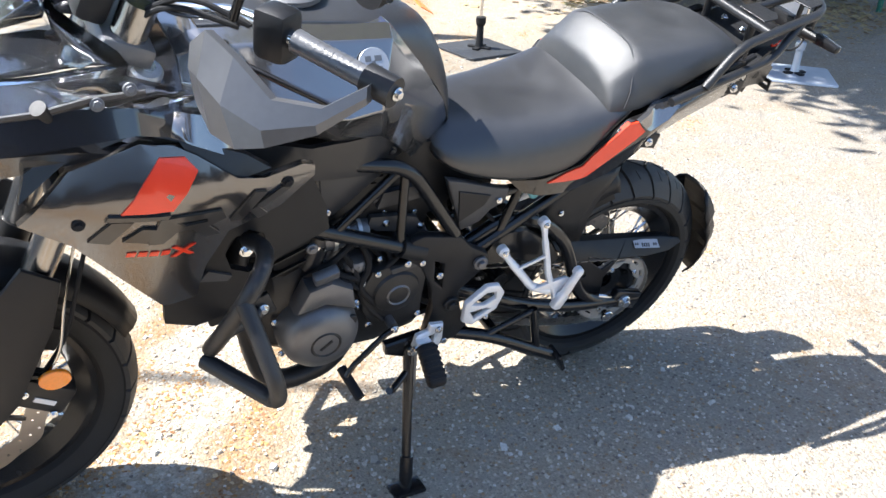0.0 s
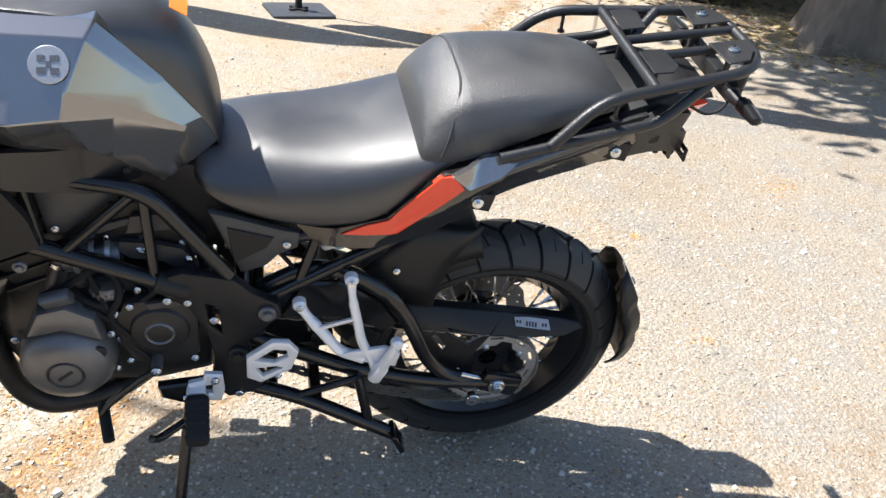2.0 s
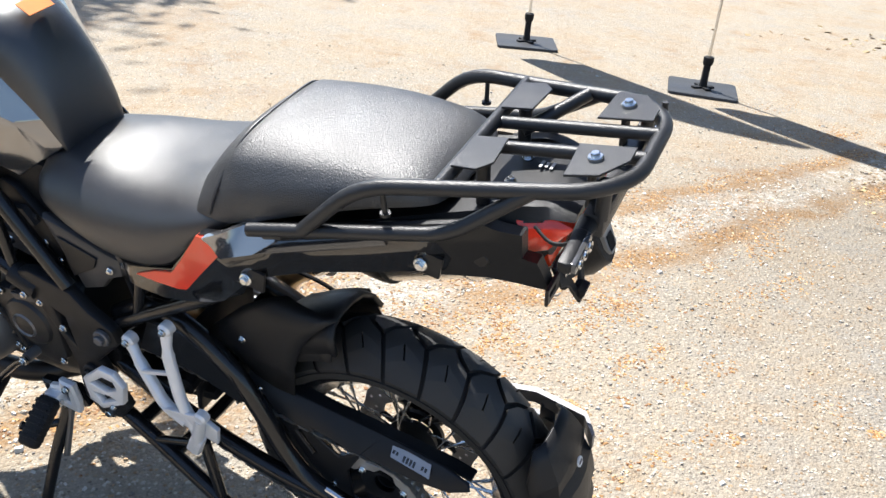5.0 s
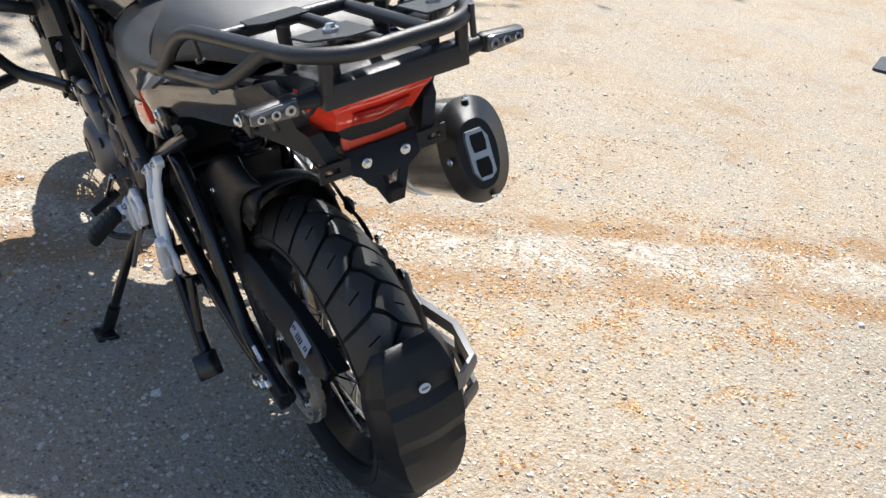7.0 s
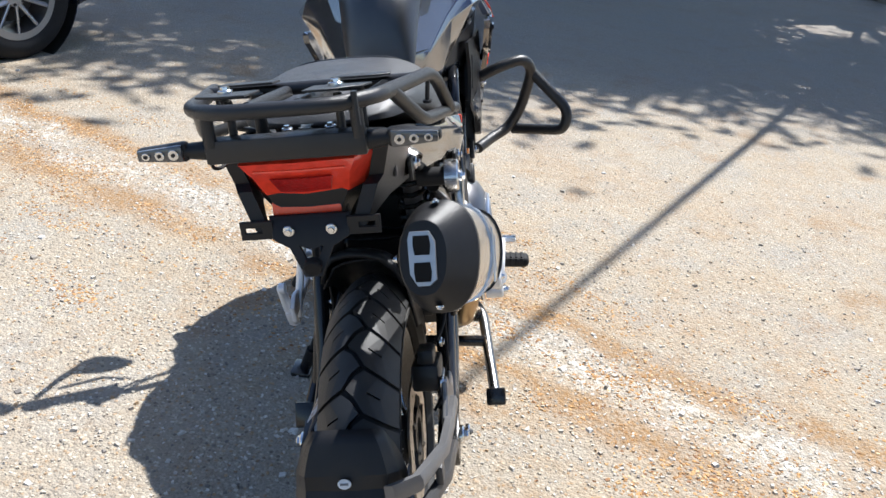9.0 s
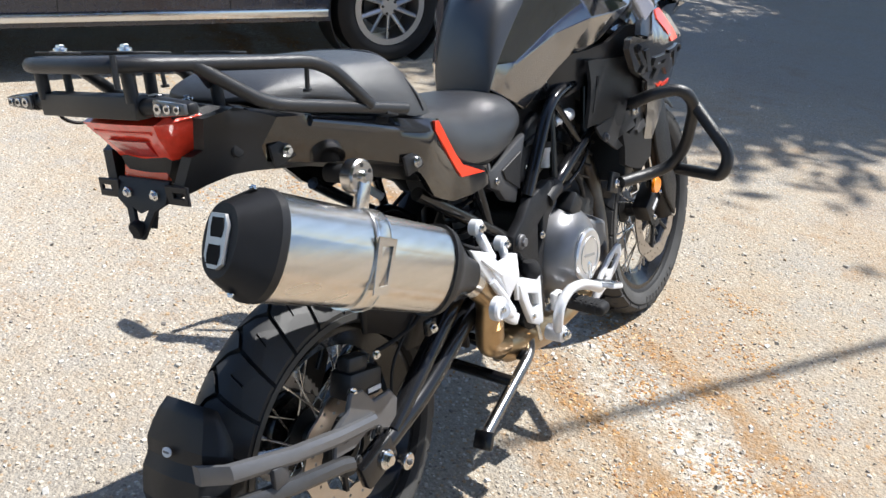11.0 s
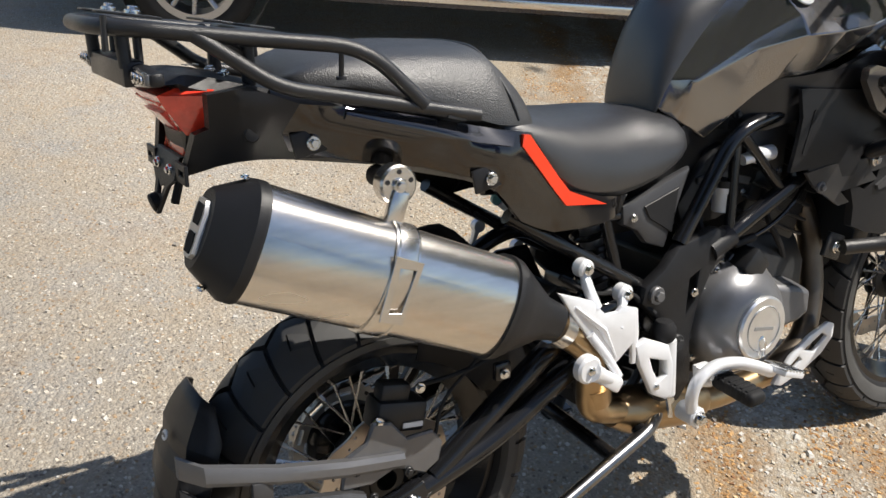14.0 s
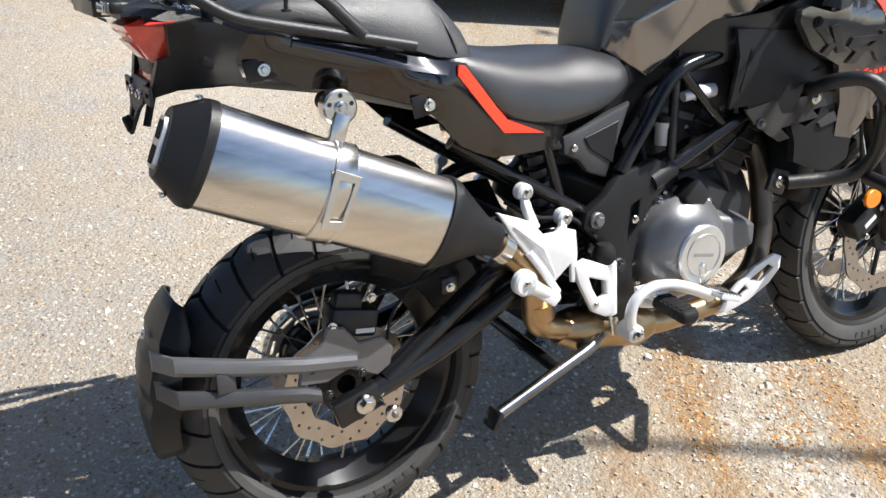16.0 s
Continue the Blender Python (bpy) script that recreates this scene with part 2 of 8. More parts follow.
# the worn parking line: a point on its near edge and its direction, in metres
LINE_AT, LINE_DIR, LINE_W = Vector((0.79, -0.17)), Vector((0.49, 0.872)), 0.33
LINE_N = Vector((0.872, -0.49))

gn = Nodes("pale_worn_asphalt")
pos = gn.add("ShaderNodeTexCoord").outputs["Object"]
sep = gn.add("ShaderNodeSeparateXYZ", (), i0=pos)
across = gn.math('ADD', gn.math('MULTIPLY', gn.math('SUBTRACT', sep.outputs[0], LINE_AT.x), LINE_N.x), gn.math('MULTIPLY', gn.math('SUBTRACT', sep.outputs[1], LINE_AT.y), LINE_N.y))
wob = gn.math('ADD', across, gn.ramp(gn.noise(pos, 3.2, 4), 0.3, 0.7, -0.07, 0.07))
big = gn.noise(pos, 0.55, 4)
mid = gn.noise(pos, 4.0, 5, 0.65)
agg = gn.cells(pos, 85.0)
agg2 = gn.cells(pos, 190.0)
fine = gn.noise(pos, 420.0, 3)
c = gn.mix(gn.ramp(big, 0.35, 0.65), (0.375, 0.338, 0.282, 1), (0.43, 0.378, 0.305, 1))
c = gn.mix(gn.ramp(mid, 0.45, 0.62, 0, 0.7), c, (0.37, 0.35, 0.315, 1))
c = gn.mix(gn.ramp(gn.noise(pos, 14.0, 5, 0.7), 0.5, 0.75, 0, 0.5), c, (0.36, 0.315, 0.25, 1))
# tan washes and pale grey scuffs a hand to a metre across
c = gn.mix(gn.ramp(gn.noise(pos, 1.7, 6, 0.68), 0.46, 0.66, 0, 0.5), c, (0.405, 0.325, 0.225, 1))
c = gn.mix(gn.ramp(gn.noise(pos, 2.9, 5, 0.62), 0.50, 0.66, 0, 0.65), c, (0.335, 0.33, 0.315, 1))
aggv = gn.add("ShaderNodeSeparateColor", (), i0=agg.outputs["Color"])
core = gn.ramp(agg.outputs["Distance"], 0.30, 0.46, 1.0, 0.0)
c = gn.mix(gn.math('MULTIPLY', core, gn.ramp(aggv.outputs[0], 0.16, 0.24, 0.85, 0.0)), c, (0.15, 0.13, 0.11, 1))
c = gn.mix(gn.math('MULTIPLY', core, gn.ramp(aggv.outputs[1], 0.80, 0.90, 0.0, 0.9)), c, (0.68, 0.63, 0.54, 1))
c = gn.mix(gn.math('MULTIPLY', core, gn.ramp(aggv.outputs[2], 0.86, 0.92, 0.0, 0.6)), c, (0.42, 0.26, 0.12, 1))
agv2 = gn.add("ShaderNodeSeparateColor", (), i0=agg2.outputs["Color"])
c = gn.mix(gn.ramp(agv2.outputs[0], 0.0, 0.4, 0.5, 0.0), c, (0.22, 0.19, 0.16, 1))
c = gn.mix(gn.ramp(agv2.outputs[1], 0.7, 1.0, 0.0, 0.5), c, (0.60, 0.55, 0.46, 1))
# sandy brown drift on the side of the line where the motorcycle stands
sandy = gn.ramp(gn.math('ADD', across, gn.ramp(big, 0.3, 0.7, -0.25, 0.25)), -1.5, -0.35)
c = gn.mix(gn.ramp(sandy, 0.0, 1.0, 0.25, 1.0), c, (0.87, 0.84, 0.78, 1), 'MULTIPLY')
# flaking white paint of the line
inside = gn.math('MULTIPLY', gn.ramp(wob, 0.03, 0.09), gn.ramp(wob, 0.24, 0.30, 1.0, 0.0))
flake = gn.math('MULTIPLY', inside, gn.math('MULTIPLY', gn.ramp(gn.noise(pos, 26.0, 6, 0.7), 0.46, 0.60), gn.ramp(gn.noise(pos, 4.3, 4, 0.6), 0.40, 0.58, 0.15, 1.0)))
c = gn.mix(gn.math('MULTIPLY', flake, 0.75), c, (0.62, 0.60, 0.55, 1))
# rust-brown dust along both edges and in loose patches
d0 = gn.math('ABSOLUTE', gn.math('SUBTRACT', wob, -0.01))
d1 = gn.math('ABSOLUTE', gn.math('SUBTRACT', wob, 0.34))
edge = gn.math('MAXIMUM', gn.ramp(d0, 0.04, 0.13, 1.0, 0.0), gn.ramp(d1, 0.03, 0.10, 1.0, 0.0))
dust = gn.math('MULTIPLY', gn.math('MULTIPLY', edge, gn.ramp(gn.noise(pos, 2.1, 3), 0.34, 0.52, 0.35, 1.0)), gn.ramp(gn.noise(pos, 5.0, 6, 0.65), 0.34, 0.50))
patch = gn.ramp(gn.math('ADD', gn.math('MULTIPLY', gn.noise(pos, 1.1, 5, 0.6), 0.6), gn.math('MULTIPLY', gn.noise(pos, 14.0, 5, 0.7), 0.4)), 0.50, 0.63, 0.0, 0.42)
drift = gn.math('MULTIPLY', gn.ramp(gn.noise(pos, 2.4, 6, 0.72), 0.54, 0.66, 0.0, 0.7), sandy)
rust = gn.math('MULTIPLY', gn.math('MAXIMUM', gn.math('MAXIMUM', dust, drift), patch), gn.ramp(gn.noise(pos, 60.0, 4, 0.7), 0.35, 0.6, 0.35, 1.0))
c = gn.mix(gn.math('MULTIPLY', rust, 0.95), c, gn.mix(gn.noise(pos, 35.0, 3), (0.34, 0.19, 0.068, 1), (0.19, 0.105, 0.042, 1)))
c = gn.mix(gn.ramp(fine, 0.3, 0.6, 0.22, 0.0), c, (0.16, 0.14, 0.12, 1))
# asphalt darker behind the motorcycle, towards low x
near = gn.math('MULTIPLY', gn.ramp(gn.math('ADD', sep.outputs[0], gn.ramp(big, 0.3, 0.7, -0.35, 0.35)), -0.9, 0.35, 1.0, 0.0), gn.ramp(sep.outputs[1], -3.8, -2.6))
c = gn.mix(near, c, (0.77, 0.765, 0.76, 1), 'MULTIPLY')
# tree shade painted into the colour: asphalt greyer and darker far out in x
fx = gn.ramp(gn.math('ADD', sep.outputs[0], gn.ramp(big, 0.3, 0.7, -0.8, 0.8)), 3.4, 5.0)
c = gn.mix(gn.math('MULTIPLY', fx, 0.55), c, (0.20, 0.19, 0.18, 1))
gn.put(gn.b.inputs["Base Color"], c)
gn.b.inputs["Roughness"].default_value = 0.92
gn.b.inputs["Specular IOR Level"].default_value = 0.25
h = gn.math('ADD', gn.math('MULTIPLY', agg.outputs["Distance"], -3.0), gn.math('ADD', gn.math('MULTIPLY', agg2.outputs["Distance"], -2.0), gn.math('MULTIPLY', gn.noise(pos, 30.0, 5), 1.2)))
bp = gn.add("ShaderNodeBump", (), Height=h, Strength=0.5, Distance=0.005)
gn.put(gn.b.inputs["Normal"], bp.outputs[0])
gb = bmesh.new()
bmesh.ops.create_grid(gb, x_segments=60, y_segments=60, size=150)
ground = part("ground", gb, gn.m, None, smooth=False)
tagged(ground, "pale worn asphalt with sandy grit, rusty dust and a flaking white line", "ground", kind="structure")


def islands_material(name, stops, rough=0.85):
    """A colour for each loose piece, picked at random from the stops."""
    k = Nodes(name)
    geo = k.add("ShaderNodeNewGeometry")
    r = k.add("ShaderNodeValToRGB", (), i0=geo.outputs["Random Per Island"])
    cr = r.color_ramp
    cr.interpolation = 'CONSTANT'
    while len(cr.elements) < len(stops):
        cr.elements.new(0.5)
    for e, (p, col) in zip(cr.elements, stops):
        e.position, e.color = p, (*col, 1)
    n = k.noise(k.add("ShaderNodeTexCoord").outputs["Object"], 300.0, 3)
    k.put(k.b.inputs["Base Color"], k.mix(k.ramp(n, 0.3, 0.7, 0.0, 0.35), r.outputs[0], (0.12, 0.1, 0.08, 1)))
    k.b.inputs["Roughness"].default_value = rough
    return k.m


def scattered(name, places, sizes, flat, material, label, category, seed=3, lift=0.3):
    """Many small loose stones or flakes joined in one mesh."""
    rs = np.random.RandomState(seed)
    n = len(places)
    cube = np.array([(-1, -1, -1), (1, -1, -1), (1, 1, -1), (-1, 1, -1), (-0.7, -0.7, 1), (0.7, -0.7, 1), (0.7, 0.7, 1), (-0.7, 0.7, 1)], float)
    quads = np.array([(0, 3, 2, 1), (4, 5, 6, 7), (0, 1, 5, 4), (1, 2, 6, 5), (2, 3, 7, 6), (3, 0, 4, 7)])
    V = cube[None] * (1 + rs.uniform(-0.35, 0.35, (n, 8, 3)))
    V *= (np.stack([sizes, sizes * rs.uniform(0.5, 1, n), sizes * flat * rs.uniform(0.6, 1.2, n)], 1))[:, None, :]
    a = rs.uniform(0, 6.283, n)
    tx, ty = rs.uniform(-0.35, 0.35, n), rs.uniform(-0.35, 0.35, n)
    V[:, :, 2] += V[:, :, 0] * tx[:, None] + V[:, :, 1] * ty[:, None]
    x = V[:, :, 0] * np.cos(a)[:, None] - V[:, :, 1] * np.sin(a)[:, None]
    y = V[:, :, 0] * np.sin(a)[:, None] + V[:, :, 1] * np.cos(a)[:, None]
    V[:, :, 0], V[:, :, 1] = x + places[:, 0:1], y + places[:, 1:2]
    V[:, :, 2] += (sizes * flat * lift)[:, None]
    F = quads[None] + (np.arange(n) * 8)[:, None, None]
    me = bpy.data.meshes.new(name)
    me.from_pydata(V.reshape(-1, 3).tolist(), [], F.reshape(-1, 4).tolist())
    me.materials.append(material)
    ob = new(name, me)
    tagged(ob, label, category, kind="stuff")
    return ob


rs = np.random.RandomState(11)


def spread(n, cx, cy, sx, sy):
    return np.stack([rs.normal(cx, sx, n), rs.normal(cy, sy, n)], 1)


GRIT = islands_material("loose_grit", [(0.0, (0.50, 0.44, 0.35)), (0.22, (0.42, 0.37, 0.31)), (0.38, (0.60, 0.54, 0.45)), (0.58, (0.2, 0.18, 0.16)), (0.66, (0.7, 0.66, 0.6)), (0.78, (0.44, 0.30, 0.17)), (0.88, (0.55, 0.5, 0.43))])
pts = np.concatenate([spread(9000, 0.1, -0.3, 1.3, 1.3), spread(5000, 0.5, 0.3, 0.7, 0.7), spread(4000, -0.6, -1.6, 0.9, 1.0), rs.uniform((-4, -6), (4, 3.5), (5000, 2))])
scattered("gravel", pts, np.abs(rs.normal(0.0022, 0.0013, len(pts))) + 0.0012, 0.55, GRIT, "loose pale grit and small stones on the asphalt", "gravel", 5)
pts = np.concatenate([spread(420, 0.2, -0.2, 1.2, 1.2), rs.uniform((-3, -4), (3, 2.5), (420, 2))])
scattered("pebbles", pts, 0.003 + 0.008 * rs.rand(len(pts)) ** 2.6, 0.5, islands_material("pale_pebbles", [(0.0, (0.6, 0.57, 0.52)), (0.4, (0.45, 0.41, 0.35)), (0.7, (0.7, 0.68, 0.64)), (0.9, (0.3, 0.27, 0.23))]), "scattered pale pebbles on the asphalt", "pebbles", 6)
n = 9000
al = rs.uniform(-4.5, 4.0, n)
ac = np.where(rs.rand(n) < 0.5, rs.normal(-0.01, 0.035, n), rs.normal(0.34, 0.03, n))
keep = np.sin(al * 7.1) + np.sin(al * 3.3 + 1) + np.sin(al * 17) > 0.0
pts = np.stack([LINE_AT.x + LINE_DIR.x * al + LINE_N.x * ac, LINE_AT.y + LINE_DIR.y * al + LINE_N.y * ac], 1)[keep]
RUSTY = islands_material("rusty_chaff", [(0.0, (0.46, 0.25, 0.085)), (0.3, (0.33, 0.17, 0.055)), (0.55, (0.54, 0.32, 0.13)), (0.75, (0.24, 0.11, 0.042)), (0.88, (0.64, 0.48, 0.28))])
clumps = []
for q in range(90):
    along, over = rs.uniform(-4.0, 3.5), rs.normal(0.16, 0.42)
    cx, cy = LINE_AT.x + LINE_DIR.x * along + LINE_N.x * over, LINE_AT.y + LINE_DIR.y * along + LINE_N.y * over
    u, v = rs.normal(0, rs.uniform(0.05, 0.22), 110), rs.normal(0, rs.uniform(0.02, 0.06), 110)
    clumps.append(np.stack([cx + LINE_DIR.x * u + LINE_N.x * v, cy + LINE_DIR.y * u + LINE_N.y * v], 1))
# looser drifts of chaff behind the motorcycle
for j in range(60):
    cx, cy = rs.normal(0.10, 0.40), rs.normal(-0.95, 0.45)
    k = rs.randint(12, 60)
    clumps.append(spread(k, cx, cy, rs.uniform(0.012, 0.035), rs.uniform(0.012, 0.035)))
pts = np.concatenate([pts] + clumps)
scattered("chaff", pts, rs.uniform(0.002, 0.006, len(pts)), 0.22, RUSTY, "rust-brown blossom chaff blown along the painted line", "plant debris", 7)
n = 2600
al, ac = rs.uniform(-3.0, 3.0, n), rs.uniform(0.05, 0.29, n)
pts = np.stack([LINE_AT.x + LINE_DIR.x * al + LINE_N.x * ac, LINE_AT.y + LINE_DIR.y * al + LINE_N.y * ac], 1)
scattered("paint_chips", pts, rs.uniform(0.003, 0.007, n), 0.25, islands_material("chalky_chips", [(0.0, (0.52, 0.49, 0.43)), (0.4, (0.42, 0.38, 0.32)), (0.7, (0.58, 0.55, 0.50)), (0.88, (0.32, 0.27, 0.21))]), "broken chalky stones of the worn white line", "paint chips", 8)

# ---- the motorcycle ----
bike = new("motorcycle")
bike.matrix_world = BIKE
tagged(bike, "dark grey adventure motorcycle with red accents leaning on its side stand", "motorcycle")


def half_loft(stations, levels=2):
    """A body symmetric over y = 0 from half sections: (x, [(y, z), ...]) from top centre outwards and under."""
    rings = []
    for x, half in stations:
        x0 = x
        ring = [(x0, y, z) for y, z in half]
        ring += [(x0, -y, z) for y, z in reversed(half) if y > 1e-6]
        rings.append(ring)
    return loft(rings)


# -- wheels --


def tread_blocks(R, half, pitches, crown, bend, depth, bm):
    """Large road blocks round a tyre on both sides of a zigzag groove, each with a slit at the shoulder."""
    step = 2 * math.pi / pitches
    gap = 0.0085
    g = gap / R / step
    zz = 0.24 * half

    def at(i, side, u, v):
        yin = zz * (abs(2 * u - 1) * 2 - 1) + gap * 0.6
        y = yin + (half - yin) * v
        a = (i + u + (0.5 if side < 0 else 0) + 0.42 * abs(y) / half) * step
        r = R - crown * (abs(y) / half) ** bend * half
        return Vector((r * math.cos(a), side * y, r * math.sin(a)))

    def piece(i, side, u0, u1, v0, v1, nu, nv):
        top = [[bm.verts.new(at(i, side, u0 + (u1 - u0) * u / nu, v0 + (v1 - v0) * v / nv)) for u in range(nu + 1)] for v in range(nv + 1)]
        for v in range(nv):
            for u in range(nu):
                bm.faces.new((top[v][u], top[v][u + 1], top[v + 1][u + 1], top[v + 1][u]))
        loop = top[0][:] + [r[-1] for r in top[1:]] + top[-1][-2::-1] + [r[0] for r in top[-2:0:-1]]
        low = []
        for q in loop:
            rr = math.hypot(q.co.x, q.co.z)
            k = (rr - depth) / rr
            low.append(bm.verts.new((q.co.x * k, q.co.y * (1 - 0.02), q.co.z * k)))
        for k in range(len(loop)):
            j = (k + 1) % len(loop)
            bm.faces.new((loop[k], low[k], low[j], loop[j]))

    for side in (1, -1):
        for i in range(pitches):
            piece(i, side, g / 2, 1 - g / 2, 0, 0.42, 4, 2)
            piece(i, side, g / 2, 0.5 - g * 0.2, 0.42, 0.68, 2, 2)
            piece(i, side, 0.5 + g * 0.2, 1 - g / 2, 0.42, 0.68, 2, 2)
            piece(i, side, g / 2, 1 - g / 2, 0.68, 1, 4, 2)
    return bm


def wheel(name, x, z, R, half, rim_r, pitches, discs, label, crown=0.42, bend=2.3, y=0.0):
    w = part(name, revolve([(rim_r + 0.012, -half * 0.66), (rim_r + 0.012, -half * 0.6), (rim_r - 0.004, -half * 0.55), (rim_r - 0.022, -half * 0.25), (rim_r - 0.026, 0), (rim_r - 0.022, half * 0.25), (rim_r - 0.004, half * 0.55), (rim_r + 0.012, half * 0.6), (rim_r + 0.012, half * 0.66), (rim_r - 0.003, half * 0.66), (rim_r - 0.014, half * 0.5), (rim_r - 0.034, half * 0.2), (rim_r - 0.036, -half * 0.2), (rim_r - 0.014, -half * 0.5), (rim_r - 0.003, -half * 0.66)], 96), RIM, bike, label)
    w.location = (x, y, z)
    d = 0.0095
    prof = []
    for k in range(-8, 9):
        y = half * k / 8
        prof.append((R - d - crown * (abs(y) / half) ** bend * half, y))
    edge = R - crown * half
    wall = edge - rim_r
    low = [(edge - 0.2 * wall, half * 1.0), (rim_r + 0.5 * wall, half * 0.96), (rim_r + 0.22 * wall + 0.003, half * 0.80), (rim_r + 0.008, half * 0.64)]
    prof = prof + low + [(rim_r, 0)] + [(r, -y) for r, y in reversed(low)]
    part("tyre", revolve(prof, 120), RUBBER, w, "knobbed black tyre with sidewalls coloured paler on the sunlit right")
    part("tread", tread_blocks(R, half, pitches, crown, bend, d + 0.002, bmesh.new()), TREAD, w)
    for s in (1, -1):
        # left side takes the shaded colour, right side the sunlit one
        ring = part("sidewall_band", revolve([(rim_r + 0.25 * wall + 0.003, s * half * 0.82), (rim_r + 0.5 * wall, s * (half * 0.96 + 0.0025)), (edge - 0.2 * wall, s * (half * 1.0 + 0.0015)), (edge - 0.2 * wall, s * (half * 0.9)), (rim_r + 0.3 * wall, s * half * 0.7)], 96), RUBBER_SHADED if s > 0 else RUBBER_SUNLIT, w)
        # raised lettering of the sidewall, as plain bars
        bb = bmesh.new()
        for j in range(9):
            a = radians(200 + j * 5.2 + (140 if s > 0 else 60))
            mid = rim_r + 0.62 * wall
            m = Matrix.Rotation(-a, 4, 'Y') @ Matrix.Translation((mid, s * (half * 0.975 + 0.0028), 0))
            block((min(0.016, wall * 0.3), 0.002, 0.009), m, 0, bb)
        part("sidewall_lettering", bb, RUBBER_SHADED if s > 0 else RUBBER_SUNLIT, w)
    part("hub", revolve([(0.018, -0.06), (0.03, -0.06), (0.048, -0.045), (0.05, -0.035), (0.03, -0.025), (0.026, 0), (0.03, 0.025), (0.05, 0.035), (0.048, 0.045), (0.03, 0.06), (0.018, 0.06)], 36), ENGINE, w)
    n = 9
    for s in (1, -1):
        for lean in (1, -1):
            h = radians(22 * lean)
            a = Vector((0.046 * math.cos(h), s * 0.04, 0.046 * math.sin(h)))
            b = Vector((rim_r - 0.03, s * half * 0.12, 0))
            bm = tube([a, b], 0.0021, 6)
            tube([b - (b - a).normalized() * 0.022, b], 0.0034, 6, bm=bm)
            first = part("spoke", bm, SPOKE, w)
            for i in range(n):
                turn = Matrix.Rotation(2 * math.pi * (i + (0.25 if lean > 0 else 0) + (0.5 if s > 0 else 0)) / n, 4, 'Y')
                ob = first if i == 0 else new("spoke", first.data)
                ob.parent = w
                ob.matrix_basis = turn
    for y, r, holes in discs:
        out = []
        for i in range(80):
            a = 2 * math.pi * i / 80
            q = r + 0.0035 * math.cos(a * 10)
            out.append((q * math.cos(a), q * math.sin(a)))
        inner = [((r - 0.042 + 0.003 * math.cos(a * 10)) * math.cos(a), (r - 0.042 + 0.003 * math.cos(a * 10)) * math.sin(a)) for a in (2 * math.pi * i / 40 for i in range(40))]
        hs = [inner]
        for i in range(holes):
            a = 2 * math.pi * i / holes
            rr = r - (0.010, 0.019, 0.028)[i % 3]
            hs.append([(rr * math.cos(a) + 0.0034 * math.cos(k * math.pi / 3), rr * math.sin(a) + 0.0034 * math.sin(k * math.pi / 3)) for k in range(6)])
        dk = part("brake_disc", slab(out, y - 0.0022, y + 0.0022, 0, holes=hs), DISC, w, "drilled wavy steel brake disc", smooth=False)
        carr = part("disc_carrier", revolve([(0.035, y - 0.004), (0.052, y - 0.004), (0.052, y + 0.004), (0.035, y + 0.004)], 24), ENGINE, w)
        for i in range(6):
            a = 2 * math.pi * i / 6
            part("carrier_arm", tube([(0.045 * math.cos(a), y, 0.045 * math.sin(a)), ((r - 0.04) * math.cos(a + 0.25), y, (r - 0.04) * math.sin(a + 0.25))], 0.006, 6), ENGINE, carr)
    return w


rear_wheel = wheel("rear_wheel", 0, 0.32, 0.307, 0.066, 0.212, 25, [(-0.062, 0.118, 36)], "black spoked rear wheel", 0.80, 2.1, -0.004)
front_wheel = wheel("front_wheel", 1.455, 0.356, 0.328, 0.054, 0.238, 26, [(-0.062, 0.155, 42), (0.062, 0.155, 42)], "black spoked front wheel")

# -- chain drive on the left --
ang = [2 * math.pi * i / 88 for i in range(88)]
teeth = [((0.098 + (0.006 if i % 2 else 0)) * math.cos(a), (0.098 + (0.006 if i % 2 else 0)) * math.sin(a)) for i, a in enumerate(ang)]
bore = [((0.066 + (0.012 if i % 8 in (3, 4, 5) else 0)) * math.cos(a), (0.066 + (0.012 if i % 8 in (3, 4, 5) else 0)) * math.sin(a)) for i, a in enumerate(2 * math.pi * q / 40 for q in range(40))]
cut = []
for i in range(10):
    c = 2 * math.pi * (i + 0.5) / 10
    cut.append([(r * math.cos(c + d), r * math.sin(c + d)) for r, d in ((0.090, -0.16), (0.091, 0.16), (0.084, 0.16), (0.084, -0.16))])
spk = part("sprocket", shaped(slab(teeth, 0.090, 0.096, 0.0008, holes=[bore] + cut), lambda c: (c.x, c.y, c.z + 0.32)), SPROCKET, bike, "toothed steel rear sprocket ring on a black carrier")
part("sprocket_carrier", revolve([(0.02, 0.045), (0.072, 0.055), (0.074, 0.089), (0.058, 0.089), (0.045, 0.070), (0.02, 0.066)], 48, 'y', (0, 0, 0.32)), FRAME, spk, "black sprocket carrier")
for i in range(5):
    c = 2 * math.pi * i / 5
    bolt((0.068 * math.cos(c), 0.096, 0.32 + 0.068 * math.sin(c)), (0, 1, 0), 0.0075, spk)


